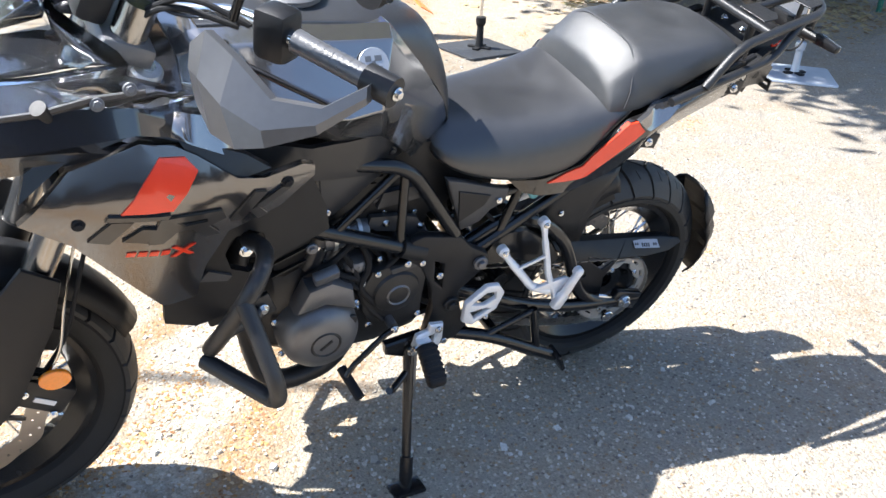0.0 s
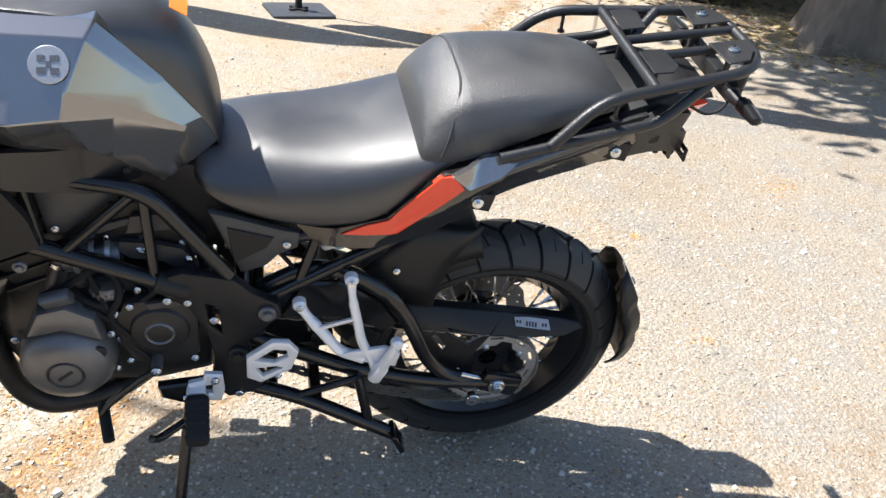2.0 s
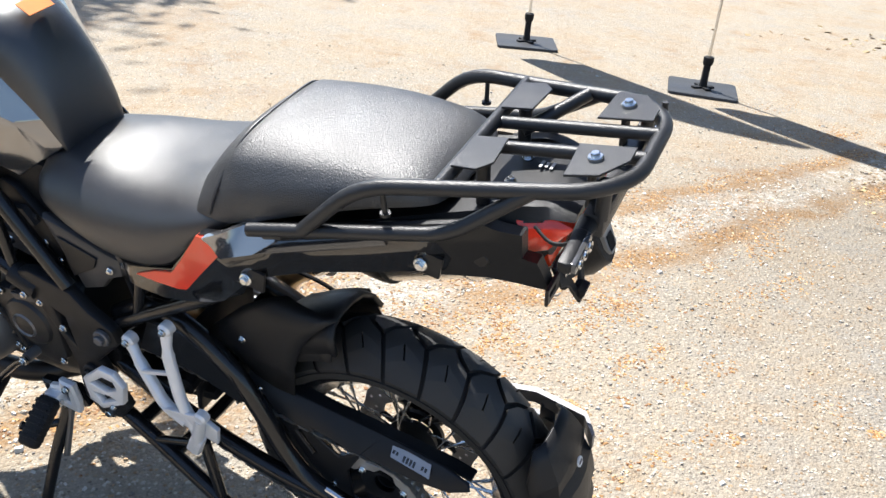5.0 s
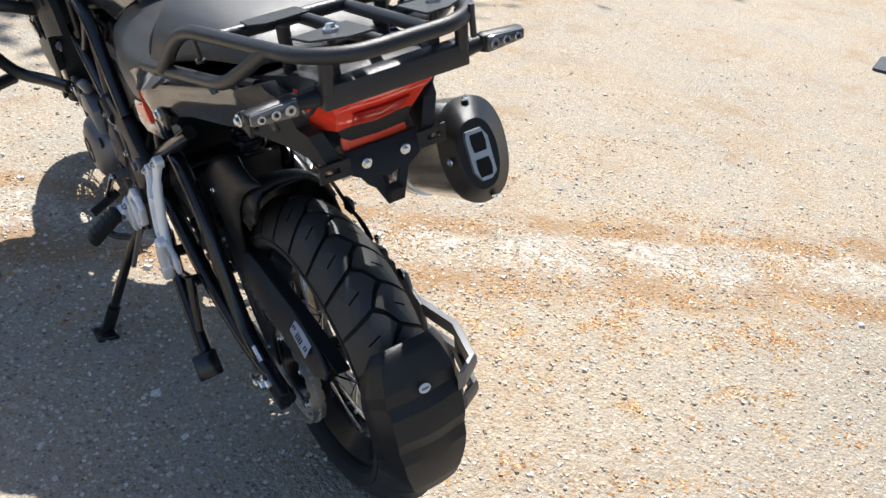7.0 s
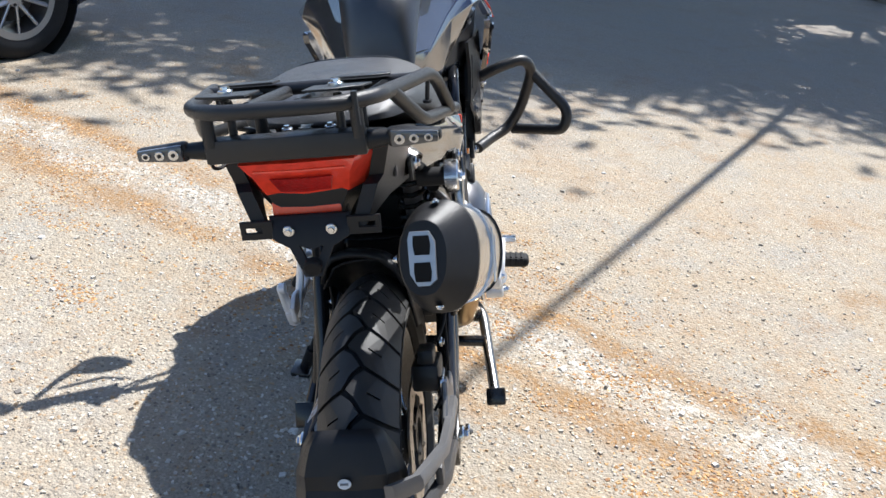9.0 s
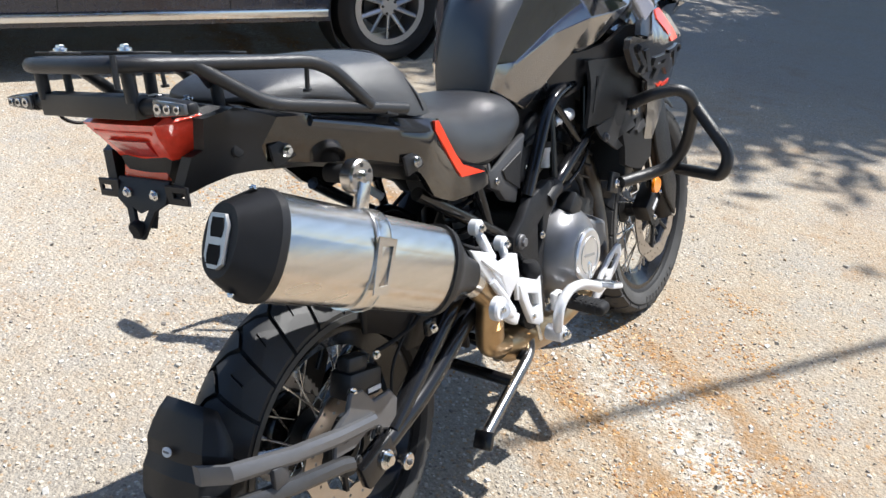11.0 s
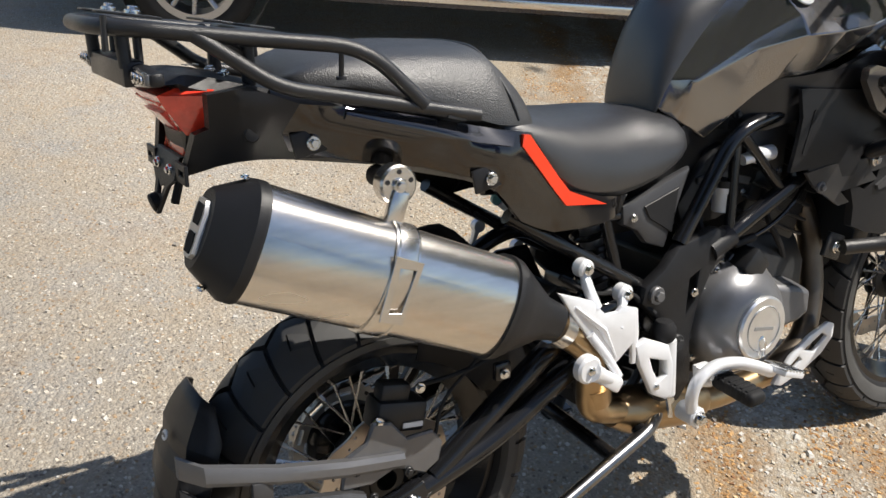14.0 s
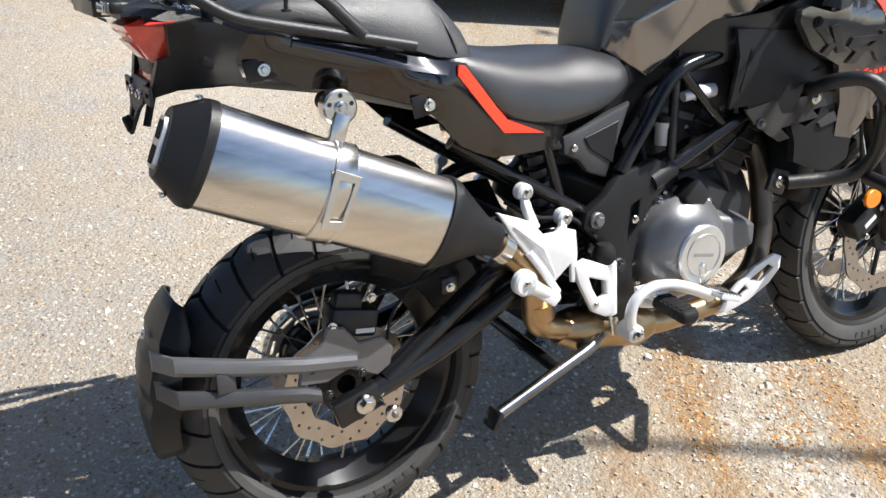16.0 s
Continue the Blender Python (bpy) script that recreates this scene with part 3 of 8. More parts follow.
def chain_path():
    c0, r0, c1, r1 = Vector((0, 0, 0.32)), 0.100, Vector((0.56, 0, 0.485)), 0.036
    d = (c1 - c0)
    base = math.atan2(d.z, d.x)
    off = math.acos((r0 - r1) / d.length)
    pts = []
    for k in range(40):
        a = base + off + (2 * math.pi - 2 * off) * k / 39
        pts.append(c0 + Vector((math.cos(a), 0, math.sin(a))) * r0)
    # the lower run hangs slack
    p0, p1 = pts[-1], c1 + Vector((math.cos(base - off), 0, math.sin(base - off))) * r1
    for k in range(1, 12):
        u = k / 12
        pts.append(p0.lerp(p1, u) - Vector((0, 0, 0.17 * u * (1 - u))))
    for k in range(14):
        a = base - off + 2 * off * k / 13
        pts.append(c1 + Vector((math.cos(a), 0, math.sin(a))) * r1)
    return pts


def along(points, step):
    P = points + [points[0]]
    out, left = [], 0.0
    for a, b in zip(P, P[1:]):
        L = (b - a).length
        s = left
        while s < L:
            out.append((a + (b - a) * s / L, (b - a).normalized()))
            s += step
        left = s - L
    return out


cb = bmesh.new()
for i, (p, d) in enumerate(along(chain_path(), 0.0145)):
    m = Matrix.Translation(p + Vector((0, 0.093, 0))) @ d.to_track_quat('X', 'Y').to_matrix().to_4x4()
    wy = 0.0075 if i % 2 else 0.0055
    for s in (1, -1):
        b2 = bmesh.new()
        bmesh.ops.create_cube(b2, size=1)
        bmesh.ops.scale(b2, vec=(0.019, 0.002, 0.011), verts=b2.verts)
        bmesh.ops.transform(b2, matrix=m, verts=b2.verts)
        for v in b2.verts:
            v.co.y += s * wy
        cb = merged(cb, b2)
part("chain", cb, CHAIN, bike, "oiled steel drive chain", smooth=False)

# -- swing arm --
sw = part("swingarm", tube([(0.53, 0.118, 0.492), (0.427, 0.127, 0.445), (0.30, 0.131, 0.380), (0.15, 0.132, 0.334), (-0.05, 0.130, 0.308)], 0.0182, 14, 0.06, flat=0.85), FRAME, bike, "gloss black tubular swingarm")
part("arm_tube", tube([(0.47, 0.112, 0.585), (0.385, 0.116, 0.640), (0.303, 0.120, 0.618), (0.225, 0.125, 0.553), (0.188, 0.126, 0.480), (0.155, 0.126, 0.400), (0.114, 0.128, 0.346), (0.03, 0.131, 0.318)], 0.0155, 14, 0.05), FRAME, sw)
part("arm_gusset", slab([(0.40, 0.60), (0.33, 0.60), (0.25, 0.545), (0.215, 0.49), (0.235, 0.47), (0.33, 0.51), (0.44, 0.52)], 0.108, 0.122, 0.004), FRAME, sw)
part("arm_tube", tube([(0.50, -0.115, 0.515), (0.33, -0.118, 0.462), (0.16, -0.122, 0.372), (-0.03, -0.124, 0.312)], 0.02, 14, 0.06), FRAME, sw)
part("arm_tube", tube([(0.44, -0.105, 0.555), (0.32, -0.112, 0.525), (0.24, -0.118, 0.478), (0.05, -0.122, 0.345)], 0.019, 14, 0.06), FRAME, sw)
part("arm_brace", tube([(0.36, -0.11, 0.47), (0.32, -0.11, 0.52)], 0.012, 10), FRAME, sw)
part("pivot_tube", tube([(0.49, -0.14, 0.515), (0.49, 0.14, 0.515)], 0.028, 20), FRAME, sw)
part("cross_tube", tube([(0.36, -0.11, 0.47), (0.36, 0.115, 0.455)], 0.02, 14), FRAME, sw)
for s in (1, -1):
    ab = part("axle_block", block((0.085, 0.022, 0.05), pose(-0.01, s * 0.134, 0.318, 0, -18, 0), 0.004), FRAME, sw)
    bolt((0.0, s * 0.144, 0.32), (0, s, 0), 0.018, ab, CHROME, "axle_nut")
    part("chain_adjuster", tube([(0.03, s * 0.134, 0.33), (0.075, s * 0.132, 0.345)], 0.006, 8), CHROME, sw)
    sp = part("spool", disc((0.048, s * 0.14, 0.292), (0, s, 0), 0.009, 0.014, 14), CHROME, sw, "polished paddock spool")
    part("spool_head", disc((0.048, s * 0.152, 0.292), (0, s, 0), 0.0155, 0.008, 18, 0.002), CHROME, sp)
    bolt((0.048, s * 0.16, 0.292), (0, s, 0), 0.006, sp, ENGINE_GREY)

# chain guard and hugger
def canted(c):
    """The beam of the guard leans in over the chain towards its top edge."""
    t = min(max((c.z - 0.430 - 0.3 * max(0, c.x - 0.02)) / 0.045, 0), 1)
    return c.x, c.y - 0.026 * t, c.z - 0.019 * t


cg = part("chain_guard", shaped(slab([(0.235, 0.532), (0.180, 0.516), (0.098, 0.499), (-0.013, 0.482), (-0.124, 0.462), (-0.171, 0.447), (-0.176, 0.433), (-0.142, 0.414), (-0.076, 0.412), (0.016, 0.427), (0.046, 0.374), (0.041, 0.306), (0.086, 0.309), (0.129, 0.370), (0.166, 0.437), (0.200, 0.490), (0.235, 0.512)], 0.098, 0.104, 0.002, holes=[[(0.112, 0.452), (0.099, 0.432), (0.060, 0.402), (0.026, 0.425)], [(0.141, 0.431), (0.113, 0.387), (0.105, 0.393), (0.132, 0.437)]]), canted), PLASTIC, bike, "matt black plastic chain guard")
part("guard_top", loft([[(x, 0.052, z - 0.022), (x, 0.077, z - 0.019), (x, 0.077, z - 0.024), (x, 0.052, z - 0.027)] for x, z in ((0.235, 0.532), (0.180, 0.516), (0.098, 0.499), (-0.013, 0.482), (-0.124, 0.462), (-0.168, 0.449))]), PLASTIC, cg)
stk = part("sticker", shaped(slab([(-0.032, 0.475), (-0.104, 0.460), (-0.107, 0.433), (-0.034, 0.448)], 0.1050, 0.1058, 0), canted), mat("grey_sticker", (0.33, 0.36, 0.42), 0.5), cg, "small grey printed warning sticker")
sb = bmesh.new()
for x0, n, tall in ((-0.036, 2, 0.007), (-0.056, 4, 0.012), (-0.090, 2, 0.008)):
    for k in range(n):
        xx = x0 - k * 0.0062
        zz = 0.4690 - 0.21 * (-0.031 - xx) - 0.004
        sb = slab([(xx, zz), (xx - 0.0042, zz - 0.001), (xx - 0.0032, zz - 0.001 - tall), (xx + 0.001, zz - tall)], 0.1059, 0.1064, 0, sb)
part("sticker_print", shaped(sb, canted), DECAL_BLACK, stk, smooth=False)
for x, z in ((0.076, 0.330), (0.20, 0.508)):
    bolt((x, 0.104, z), (0, 1, 0), 0.006, cg)
hug = bmesh.new()
rings = []
for k in range(15):
    a = radians(12 + k * 4.6)
    w = 0.062 + 0.022 * math.sin(min(1, k / 7) * math.pi / 2)
    r = 0.338
    ring = []
    for j in range(9):
        u = -1 + 2 * j / 8
        drop = 0.030 * abs(u) ** 3 + ((0.10 if u < 0 else 0.02) * max(0, abs(u) - 0.75) * 4 * min(1, k / 5))
        ring.append(((r - drop) * math.cos(a), u * w, 0.32 + (r - drop) * math.sin(a)))
    rings.append(ring)
loft(rings, hug, caps=False, closed_ring=False)
thick(part("hugger", hug, PLASTIC, bike, "matt black inner rear mudguard"), 0.004)
back = [(0.058, 0.672), (0.075, 0.664), (0.098, 0.642), (0.12, 0.609), (0.137, 0.56), (0.144, 0.498)]
fore = [(0.15, 0.690), (0.185, 0.684), (0.22, 0.664), (0.26, 0.628), (0.305, 0.587), (0.23, 0.53)]
skirt = []
for k, (p, q) in enumerate(zip(back, fore)):
    y = (0.060, 0.076, 0.084, 0.088, 0.089, 0.089)[k]
    skirt.append([(p[0] + (q[0] - p[0]) * t / 6, y + 0.006 * math.sin(math.pi * t / 6), p[1] + (q[1] - p[1]) * t / 6) for t in range(7)])
hs = thick(part("hugger_side", loft(skirt, None, False, False), PLASTIC, bike, "curved black side skirt of the rear mudguard", auto=70), 0.004)
bolt((0.225, 0.0945, 0.600), (0, 1, 0), 0.007, hs)
lip = []
for a, r in ((40, 0.340), (50, 0.346), (60, 0.351), (70, 0.354), (77, 0.355), (79, 0.350)):
    a = radians(a)
    lip.append([(q * math.cos(a), y, 0.32 + q * math.sin(a)) for y, q in ((-0.070, r - 0.060), (-0.055, r - 0.030), (-0.03, r - 0.008), (0.0, r), (0.035, r + 0.002), (0.062, r - 0.004), (0.078, r - 0.020), (0.084, r - 0.05))])
thick(part("hugger_lip", loft(lip, None, False, False), PLASTIC, bike, "rounded front lip of the rear mudguard", auto=60), 0.009)
# rear tyre guard on its arms
CAST_ARM = mat("dark_grey_cast_arm", (0.085, 0.085, 0.088), 0.4, 0.6, 0.1, 50, 0.25, 700)
mg = []
for k in range(14):
    a = radians(142.5 + k * 3.75)
    r = 0.3475 - 0.0009 * k - (0.006 if k in (4, 8) else 0)
    w = (0.056, 0.071, 0.080, 0.086, 0.087, 0.088, 0.088, 0.087, 0.085, 0.082, 0.078, 0.072, 0.064, 0.052)[k]
    ring = []
    for u in (-1.0, -0.86, -0.72, -0.45, -0.2, 0.0, 0.2, 0.45, 0.72, 0.86, 1.0):
        flare = 0.008 * u * u + 0.13 * max(0, abs(u) - 0.72) * min(1, (k + 1) / 3)
        if 4 <= k <= 8 and abs(u) < 0.3:
            flare -= 0.003
        ring.append(((r - flare) * math.cos(a), u * w, 0.32 + (r - flare) * math.sin(a)))
    mg.append(ring)
guard = thick(part("tyre_guard", loft(mg, None, False, False), PLASTIC, bike, "matt black rear tyre guard with a small oval badge", auto=14), 0.005)
bd = part("badge", shaped(disc((0, 0, 0), (-1, 0, 0.43), 0.0075, 0.002, 20, 0.0006), lambda c: (-0.3185 + c.x, c.y * 1.35, 0.466 + c.z)), WHITE, guard, "small white oval badge")
part("badge_print", block((0.001, 0.012, 0.003), pose(-0.3208, 0, 0.467, 0, 23, 0), 0), ENGINE_GREY, bd)
for dz, x1, z1 in ((0.0, -0.01, 0.400), (-0.058, -0.075, 0.352)):
    pts = [(-0.322, -0.064, 0.446 + dz * 0.85), (-0.296, -0.104, 0.446 + dz), (-0.20, -0.136, 0.434 + dz * 0.9), (-0.10, -0.138, 0.413 + dz * 0.9), (x1, -0.139, z1)]
    bm = loft([[(p[0], p[1] - 0.005, p[2] + h), (p[0], p[1] + 0.006, p[2] + h), (p[0], p[1] + 0.006, p[2] - h), (p[0], p[1] - 0.005, p[2] - h), (p[0], p[1] - 0.009, p[2] - h * 0.5), (p[0], p[1] - 0.009, p[2] + h * 0.4)] for p, h in zip(pts, (0.016, 0.015, 0.013, 0.013, 0.012))])
    part("guard_arm", bm, ENGINE_GREY if dz == 0 else CAST_ARM, guard, "angular cast mounting arm", auto=25)
part("arm_bridge", block((0.03, 0.012, 0.035), pose(-0.225, -0.13, 0.412), 0.003), PLASTIC_GREY, guard)
# caliper bracket and rear brake
cal = part("caliper_bracket", slab([(-0.11, 0.375), (-0.10, 0.425), (-0.068, 0.44), (-0.055, 0.468), (-0.025, 0.462), (0.0, 0.43), (0.045, 0.43), (0.062, 0.405), (0.055, 0.375), (0.03, 0.36), (-0.02, 0.385), (-0.06, 0.37)], -0.136, -0.126, 0.003), ENGINE_GREY, bike, "cast aluminium brake caliper bracket")
for x, z in ((-0.086, 0.402), (-0.03, 0.40), (0.0, 0.375), (-0.06, 0.35)):
    bolt((x, -0.137, z), (0, -1, 0), 0.008, cal, ENGINE)
cp = part("brake_caliper", block((0.085, 0.05, 0.05), pose(0.0, -0.098, 0.458, 0, 12, 0), 0.008), ENGINE, bike, "black rear brake caliper")
part("caliper_mark", block((0.034, 0.002, 0.008), pose(0.016, -0.1245, 0.443, 0, 8, 0), 0), WHITE, cp)
part("caliper_lug", block((0.05, 0.03, 0.03), pose(-0.005, -0.10, 0.495, 0, 12, 0), 0.006), ENGINE, cp)
bolt((-0.044, -0.125, 0.462), (0, -1, 0), 0.011, cp)
bolt((0.03, -0.122, 0.50), (0, -1, 0), 0.009, cp)
part("brake_hose", tube([(0.035, -0.115, 0.50), (0.075, -0.125, 0.505), (0.15, -0.128, 0.515), (0.20, -0.12, 0.56), (0.30, -0.10, 0.60)], 0.004, 8, 0.04), RUBBER, cp)
part("sensor_cable", tube([(0.02, -0.10, 0.36), (0.05, -0.13, 0.40), (0.06, -0.13, 0.47), (0.14, -0.125, 0.53)], 0.003, 6, 0.04), RUBBER, cp)

# -- frame --
fr = part("frame", tube([(0.90, 0.135, 0.872), (0.79, 0.142, 0.855), (0.645, 0.145, 0.828), (0.525, 0.148, 0.650)], 0.0135, 14, 0.05), FRAME, bike, "gloss black trellis frame")
part("frame_tube", tube([(0.90, -0.135, 0.872), (0.79, -0.142, 0.855), (0.645, -0.145, 0.828), (0.525, -0.148, 0.650)], 0.0135, 14, 0.05), FRAME, fr)
for s in (1, -1):
    for pts, r in (([(0.86, 0.142, 0.738), (0.62, 0.15, 0.634)], 0.0155), ([(0.665, 0.143, 0.820), (0.785, 0.144, 0.703)], 0.010), ([(0.650, 0.143, 0.815), (0.645, 0.148, 0.648)], 0.0095), ([(0.825, 0.140, 0.850), (0.812, 0.142, 0.72)], 0.0095), ([(0.455, 0.13, 0.582), (0.245, 0.128, 0.705), (0.185, 0.122, 0.742)], 0.0125), ([(0.405, 0.128, 0.615), (0.375, 0.125, 0.715)], 0.010), ([(0.53, 0.12, 0.70), (0.30, 0.118, 0.72)], 0.012)):
        part("frame_tube", tube([(x, s * y, z) for x, y, z in pts], r, 12), FRAME, fr)
    plate = slab([(0.625, 0.660), (0.60, 0.668), (0.515, 0.648), (0.485, 0.615), (0.442, 0.588), (0.436, 0.560), (0.462, 0.535), (0.498, 0.500), (0.482, 0.440), (0.462, 0.395), (0.485, 0.362), (0.535, 0.352), (0.565, 0.390), (0.556, 0.470), (0.568, 0.53), (0.595, 0.585), (0.628, 0.61)], s * 0.138 if s > 0 else -0.162, s * 0.162 if s > 0 else -0.138, 0.006, holes=[[(0.545, 0.585), (0.565, 0.595), (0.56, 0.545), (0.542, 0.525)]], seg=2)
    pl = part("frame_plate", plate, PLASTIC, fr, "satin black cast frame plate")
    bolt((0.462, s * 0.163, 0.573), (0, s, 0), 0.016, pl, ENGINE_GREY, "pivot_cap")
    bolt((0.553, s * 0.163, 0.560), (0, s, 0), 0.008, pl)
    bolt((0.515, s * 0.163, 0.475), (0, s, 0), 0.017, pl, ENGINE, "pivot_cap")
    part("tube_clamp", tube([(0.595, s * 0.15, 0.623), (0.645, s * 0.15, 0.645)], 0.021, 16), PLASTIC, pl)
    cov = slab([(0.555, 0.775), (0.52, 0.765), (0.435, 0.735), (0.405, 0.728), (0.408, 0.695), (0.44, 0.68), (0.462, 0.655), (0.505, 0.64)], s * 0.115 if s > 0 else -0.136, s * 0.136 if s > 0 else -0.115, 0.008, seg=2)
    cv = part("side_cover", cov, PLASTIC_GREY, bike, "matt grey-black triangular side cover")
    part("cover_recess", slab([(0.525, 0.745), (0.45, 0.722), (0.462, 0.70), (0.515, 0.668)], s * 0.1365 if s > 0 else -0.1395, s * 0.1395 if s > 0 else -0.1365, 0.001), PLASTIC, cv)
    bolt((0.428, s * 0.137, 0.705), (0, s, 0), 0.007, cv)
    # air box panels seen through the frame
    ab = part("airbox_panel", slab([(0.815, 0.835), (0.675, 0.812), (0.775, 0.728), (0.805, 0.725)], s * 0.112 if s > 0 else -0.124, s * 0.124 if s > 0 else -0.112, 0.006, seg=2), PLASTIC_GREY, bike, "dark grey air box panel")
    bolt((0.79, s * 0.125, 0.74), (0, s, 0), 0.007, ab)
    inj = part("throttle_body_cover", slab([(0.77, 0.735), (0.66, 0.80), (0.635, 0.79), (0.56, 0.70), (0.575, 0.66), (0.66, 0.66), (0.75, 0.69)], s * 0.085 if s > 0 else -0.105, s * 0.105 if s > 0 else -0.085, 0.006, seg=2), PLASTIC, bike)
    for x, z in ((0.72, 0.705), (0.60, 0.69), (0.69, 0.775)):
        bolt((x, s * 0.106, z), (0, s, 0), 0.006, inj)
    part("cover_rib", slab([(0.74, 0.73), (0.65, 0.755), (0.60, 0.745), (0.60, 0.735), (0.66, 0.74), (0.73, 0.715)], s * 0.105 if s > 0 else -0.111, s * 0.111 if s > 0 else -0.105, 0.002), PLASTIC_GREY, inj)
core = half_loft([(0.96, [(0, 0.90), (0.08, 0.90), (0.09, 0.80), (0.08, 0.62), (0, 0.62)]), (0.80, [(0, 0.90), (0.1, 0.88), (0.1, 0.76), (0.09, 0.66), (0, 0.66)]), (0.56, [(0, 0.85), (0.085, 0.83), (0.085, 0.72), (0.08, 0.66), (0, 0.66)]), (0.42, [(0, 0.78), (0.085, 0.77), (0.085, 0.7), (0.07, 0.66), (0, 0.66)])])
part("airbox", core, PLASTIC, bike)
# shock absorber
shk = part("shock_absorber", tube([(0.40, -0.055, 0.72), (0.43, -0.055, 0.54)], 0.02, 14), ENGINE_GREY, bike, "rear shock absorber with a black spring")
coil = [(0.395 + 0.032 * i / 60, -0.055 + 0.032 * math.cos(i * 0.75), 0.735 - 0.19 * i / 60 + 0.032 * math.sin(i * 0.75) * 0.2) for i in range(60)]
part("spring", tube([(x + 0.03 * math.sin(i * 0.75), y, z) for i, (x, y, z) in enumerate(coil)], 0.006, 7), FRAME, shk)
res = part("fluid_reservoir", revolve([(0.001, -0.02), (0.018, -0.02), (0.018, 0.014), (0.02, 0.014), (0.02, 0.024), (0.001, 0.024)], 20, 'z', (0.645, -0.128, 0.705), closed=False), WHITE, bike, "white plastic brake fluid reservoir")
part("reservoir_cap", revolve([(0.001, 0.0), (0.021, 0.0), (0.021, 0.012), (0.001, 0.012)], 20, 'z', (0.645, -0.128, 0.729), closed=False), PLASTIC, res)
part("green_cap", disc((0.336, 0.118, 0.695), (0.1, 1, 0.2), 0.012, 0.012, 16, 0.003), mat("teal_connector", (0.12, 0.33, 0.36), 0.4), bike, "small teal connector cap")
part("connector", tube([(0.36, 0.10, 0.67), (0.34, 0.115, 0.69)], 0.009, 10), WHITE, bike)

# -- tank --
# each station runs over the creases from the top centre outwards and under: deck edge, upper ridge, shoulder, dark flank, lower edge
tank_st = [
    [(0.548, 0, 0.890), (0.531, 0.064, 0.869), (0.553, 0.074, 0.855), (0.574, 0.083, 0.841), (0.597, 0.091, 0.826), (0.619, 0.099, 0.811), (0.600, 0, 0.81)],
    [(0.565, 0, 0.950), (0.551, 0.072, 0.916), (0.579, 0.102, 0.918), (0.580, 0.104, 0.914), (0.583, 0.106, 0.910), (0.645, 0.119, 0.842), (0.640, 0, 0.84)],
    [(0.595, 0, 1.020), (0.597, 0.080, 0.982), (0.628, 0.104, 0.986), (0.659, 0.142, 0.974), (0.674, 0.152, 0.963), (0.684, 0.140, 0.882), (0.680, 0, 0.88)],
    [(0.692, 0, 1.082), (0.692, 0.099, 1.088), (0.702, 0.138, 1.078), (0.728, 0.186, 1.022), (0.736, 0.201, 0.986), (0.717, 0.158, 0.910), (0.720, 0, 0.90)],
    [(0.80, 0, 1.086), (0.80, 0.097, 1.094), (0.80, 0.148, 1.088), (0.80, 0.194, 1.012), (0.80, 0.223, 0.992), (0.80, 0.168, 0.918), (0.80, 0, 0.90)],
    [(0.88, 0, 1.092), (0.88, 0.096, 1.101), (0.88, 0.146, 1.094), (0.88, 0.196, 1.020), (0.88, 0.223, 1.000), (0.88, 0.184, 0.955), (0.88, 0, 0.90)],
    [(1.0, 0, 1.09), (1.0, 0.08, 1.096), (1.0, 0.128, 1.088), (1.0, 0.175, 1.045), (1.0, 0.188, 1.015), (1.0, 0.165, 0.965), (1.0, 0, 0.90)],
    [(1.04, 0, 1.07), (1.04, 0.07, 1.076), (1.04, 0.11, 1.07), (1.04, 0.14, 1.04), (1.04, 0.145, 1.0), (1.04, 0.13, 0.96), (1.04, 0, 0.92)],
]
rings = [ring + [(x, -y, z) for x, y, z in reversed(ring) if y] for ring in tank_st]
tank = bevelled(part("fuel_tank", loft(rings), PAINT, bike, "metallic grey fuel tank with sharp shoulder creases", auto=14), 0.003, 3)
tank.modifiers["edge"].angle_limit = radians(9)
strip = []
for (cx, cz), (ex, ey, ez) in (((0.528, 0.866), (0.530, 0.060, 0.852)), ((0.531, 0.925), (0.531, 0.068, 0.871)), ((0.547, 0.988), (0.549, 0.076, 0.920)), ((0.575, 1.048), (0.588, 0.083, 0.974)), ((0.62, 1.076), (0.632, 0.090, 1.024)), ((0.70, 1.092), (0.690, 0.101, 1.090)), ((0.80, 1.098), (0.80, 0.098, 1.098)), ((0.90, 1.106), (0.90, 0.096, 1.106)), ((1.0, 1.102), (1.0, 0.08, 1.100))):
    half = [(ex + 0.002, ey, ez - 0.007), (ex, ey, ez)] + [(cx + (ex - cx) * u, ey * v, cz + (ez - cz) * w) for u, v, w in ((0.75, 0.90, 0.52), (0.4, 0.70, 0.20), (0.1, 0.38, 0.05))]
    strip.append(half + [(cx, 0, cz)] + [(x, -y, z) for x, y, z in reversed(half)])
soft(part("tank_cover", loft(strip, None, False, False), VINYL, tank, "matt black textured strip along the tank top", auto=60), 2)
bg = mat("tank_badge_pale", (0.40, 0.41, 0.43), 0.35, 0.4, coat=1.0)
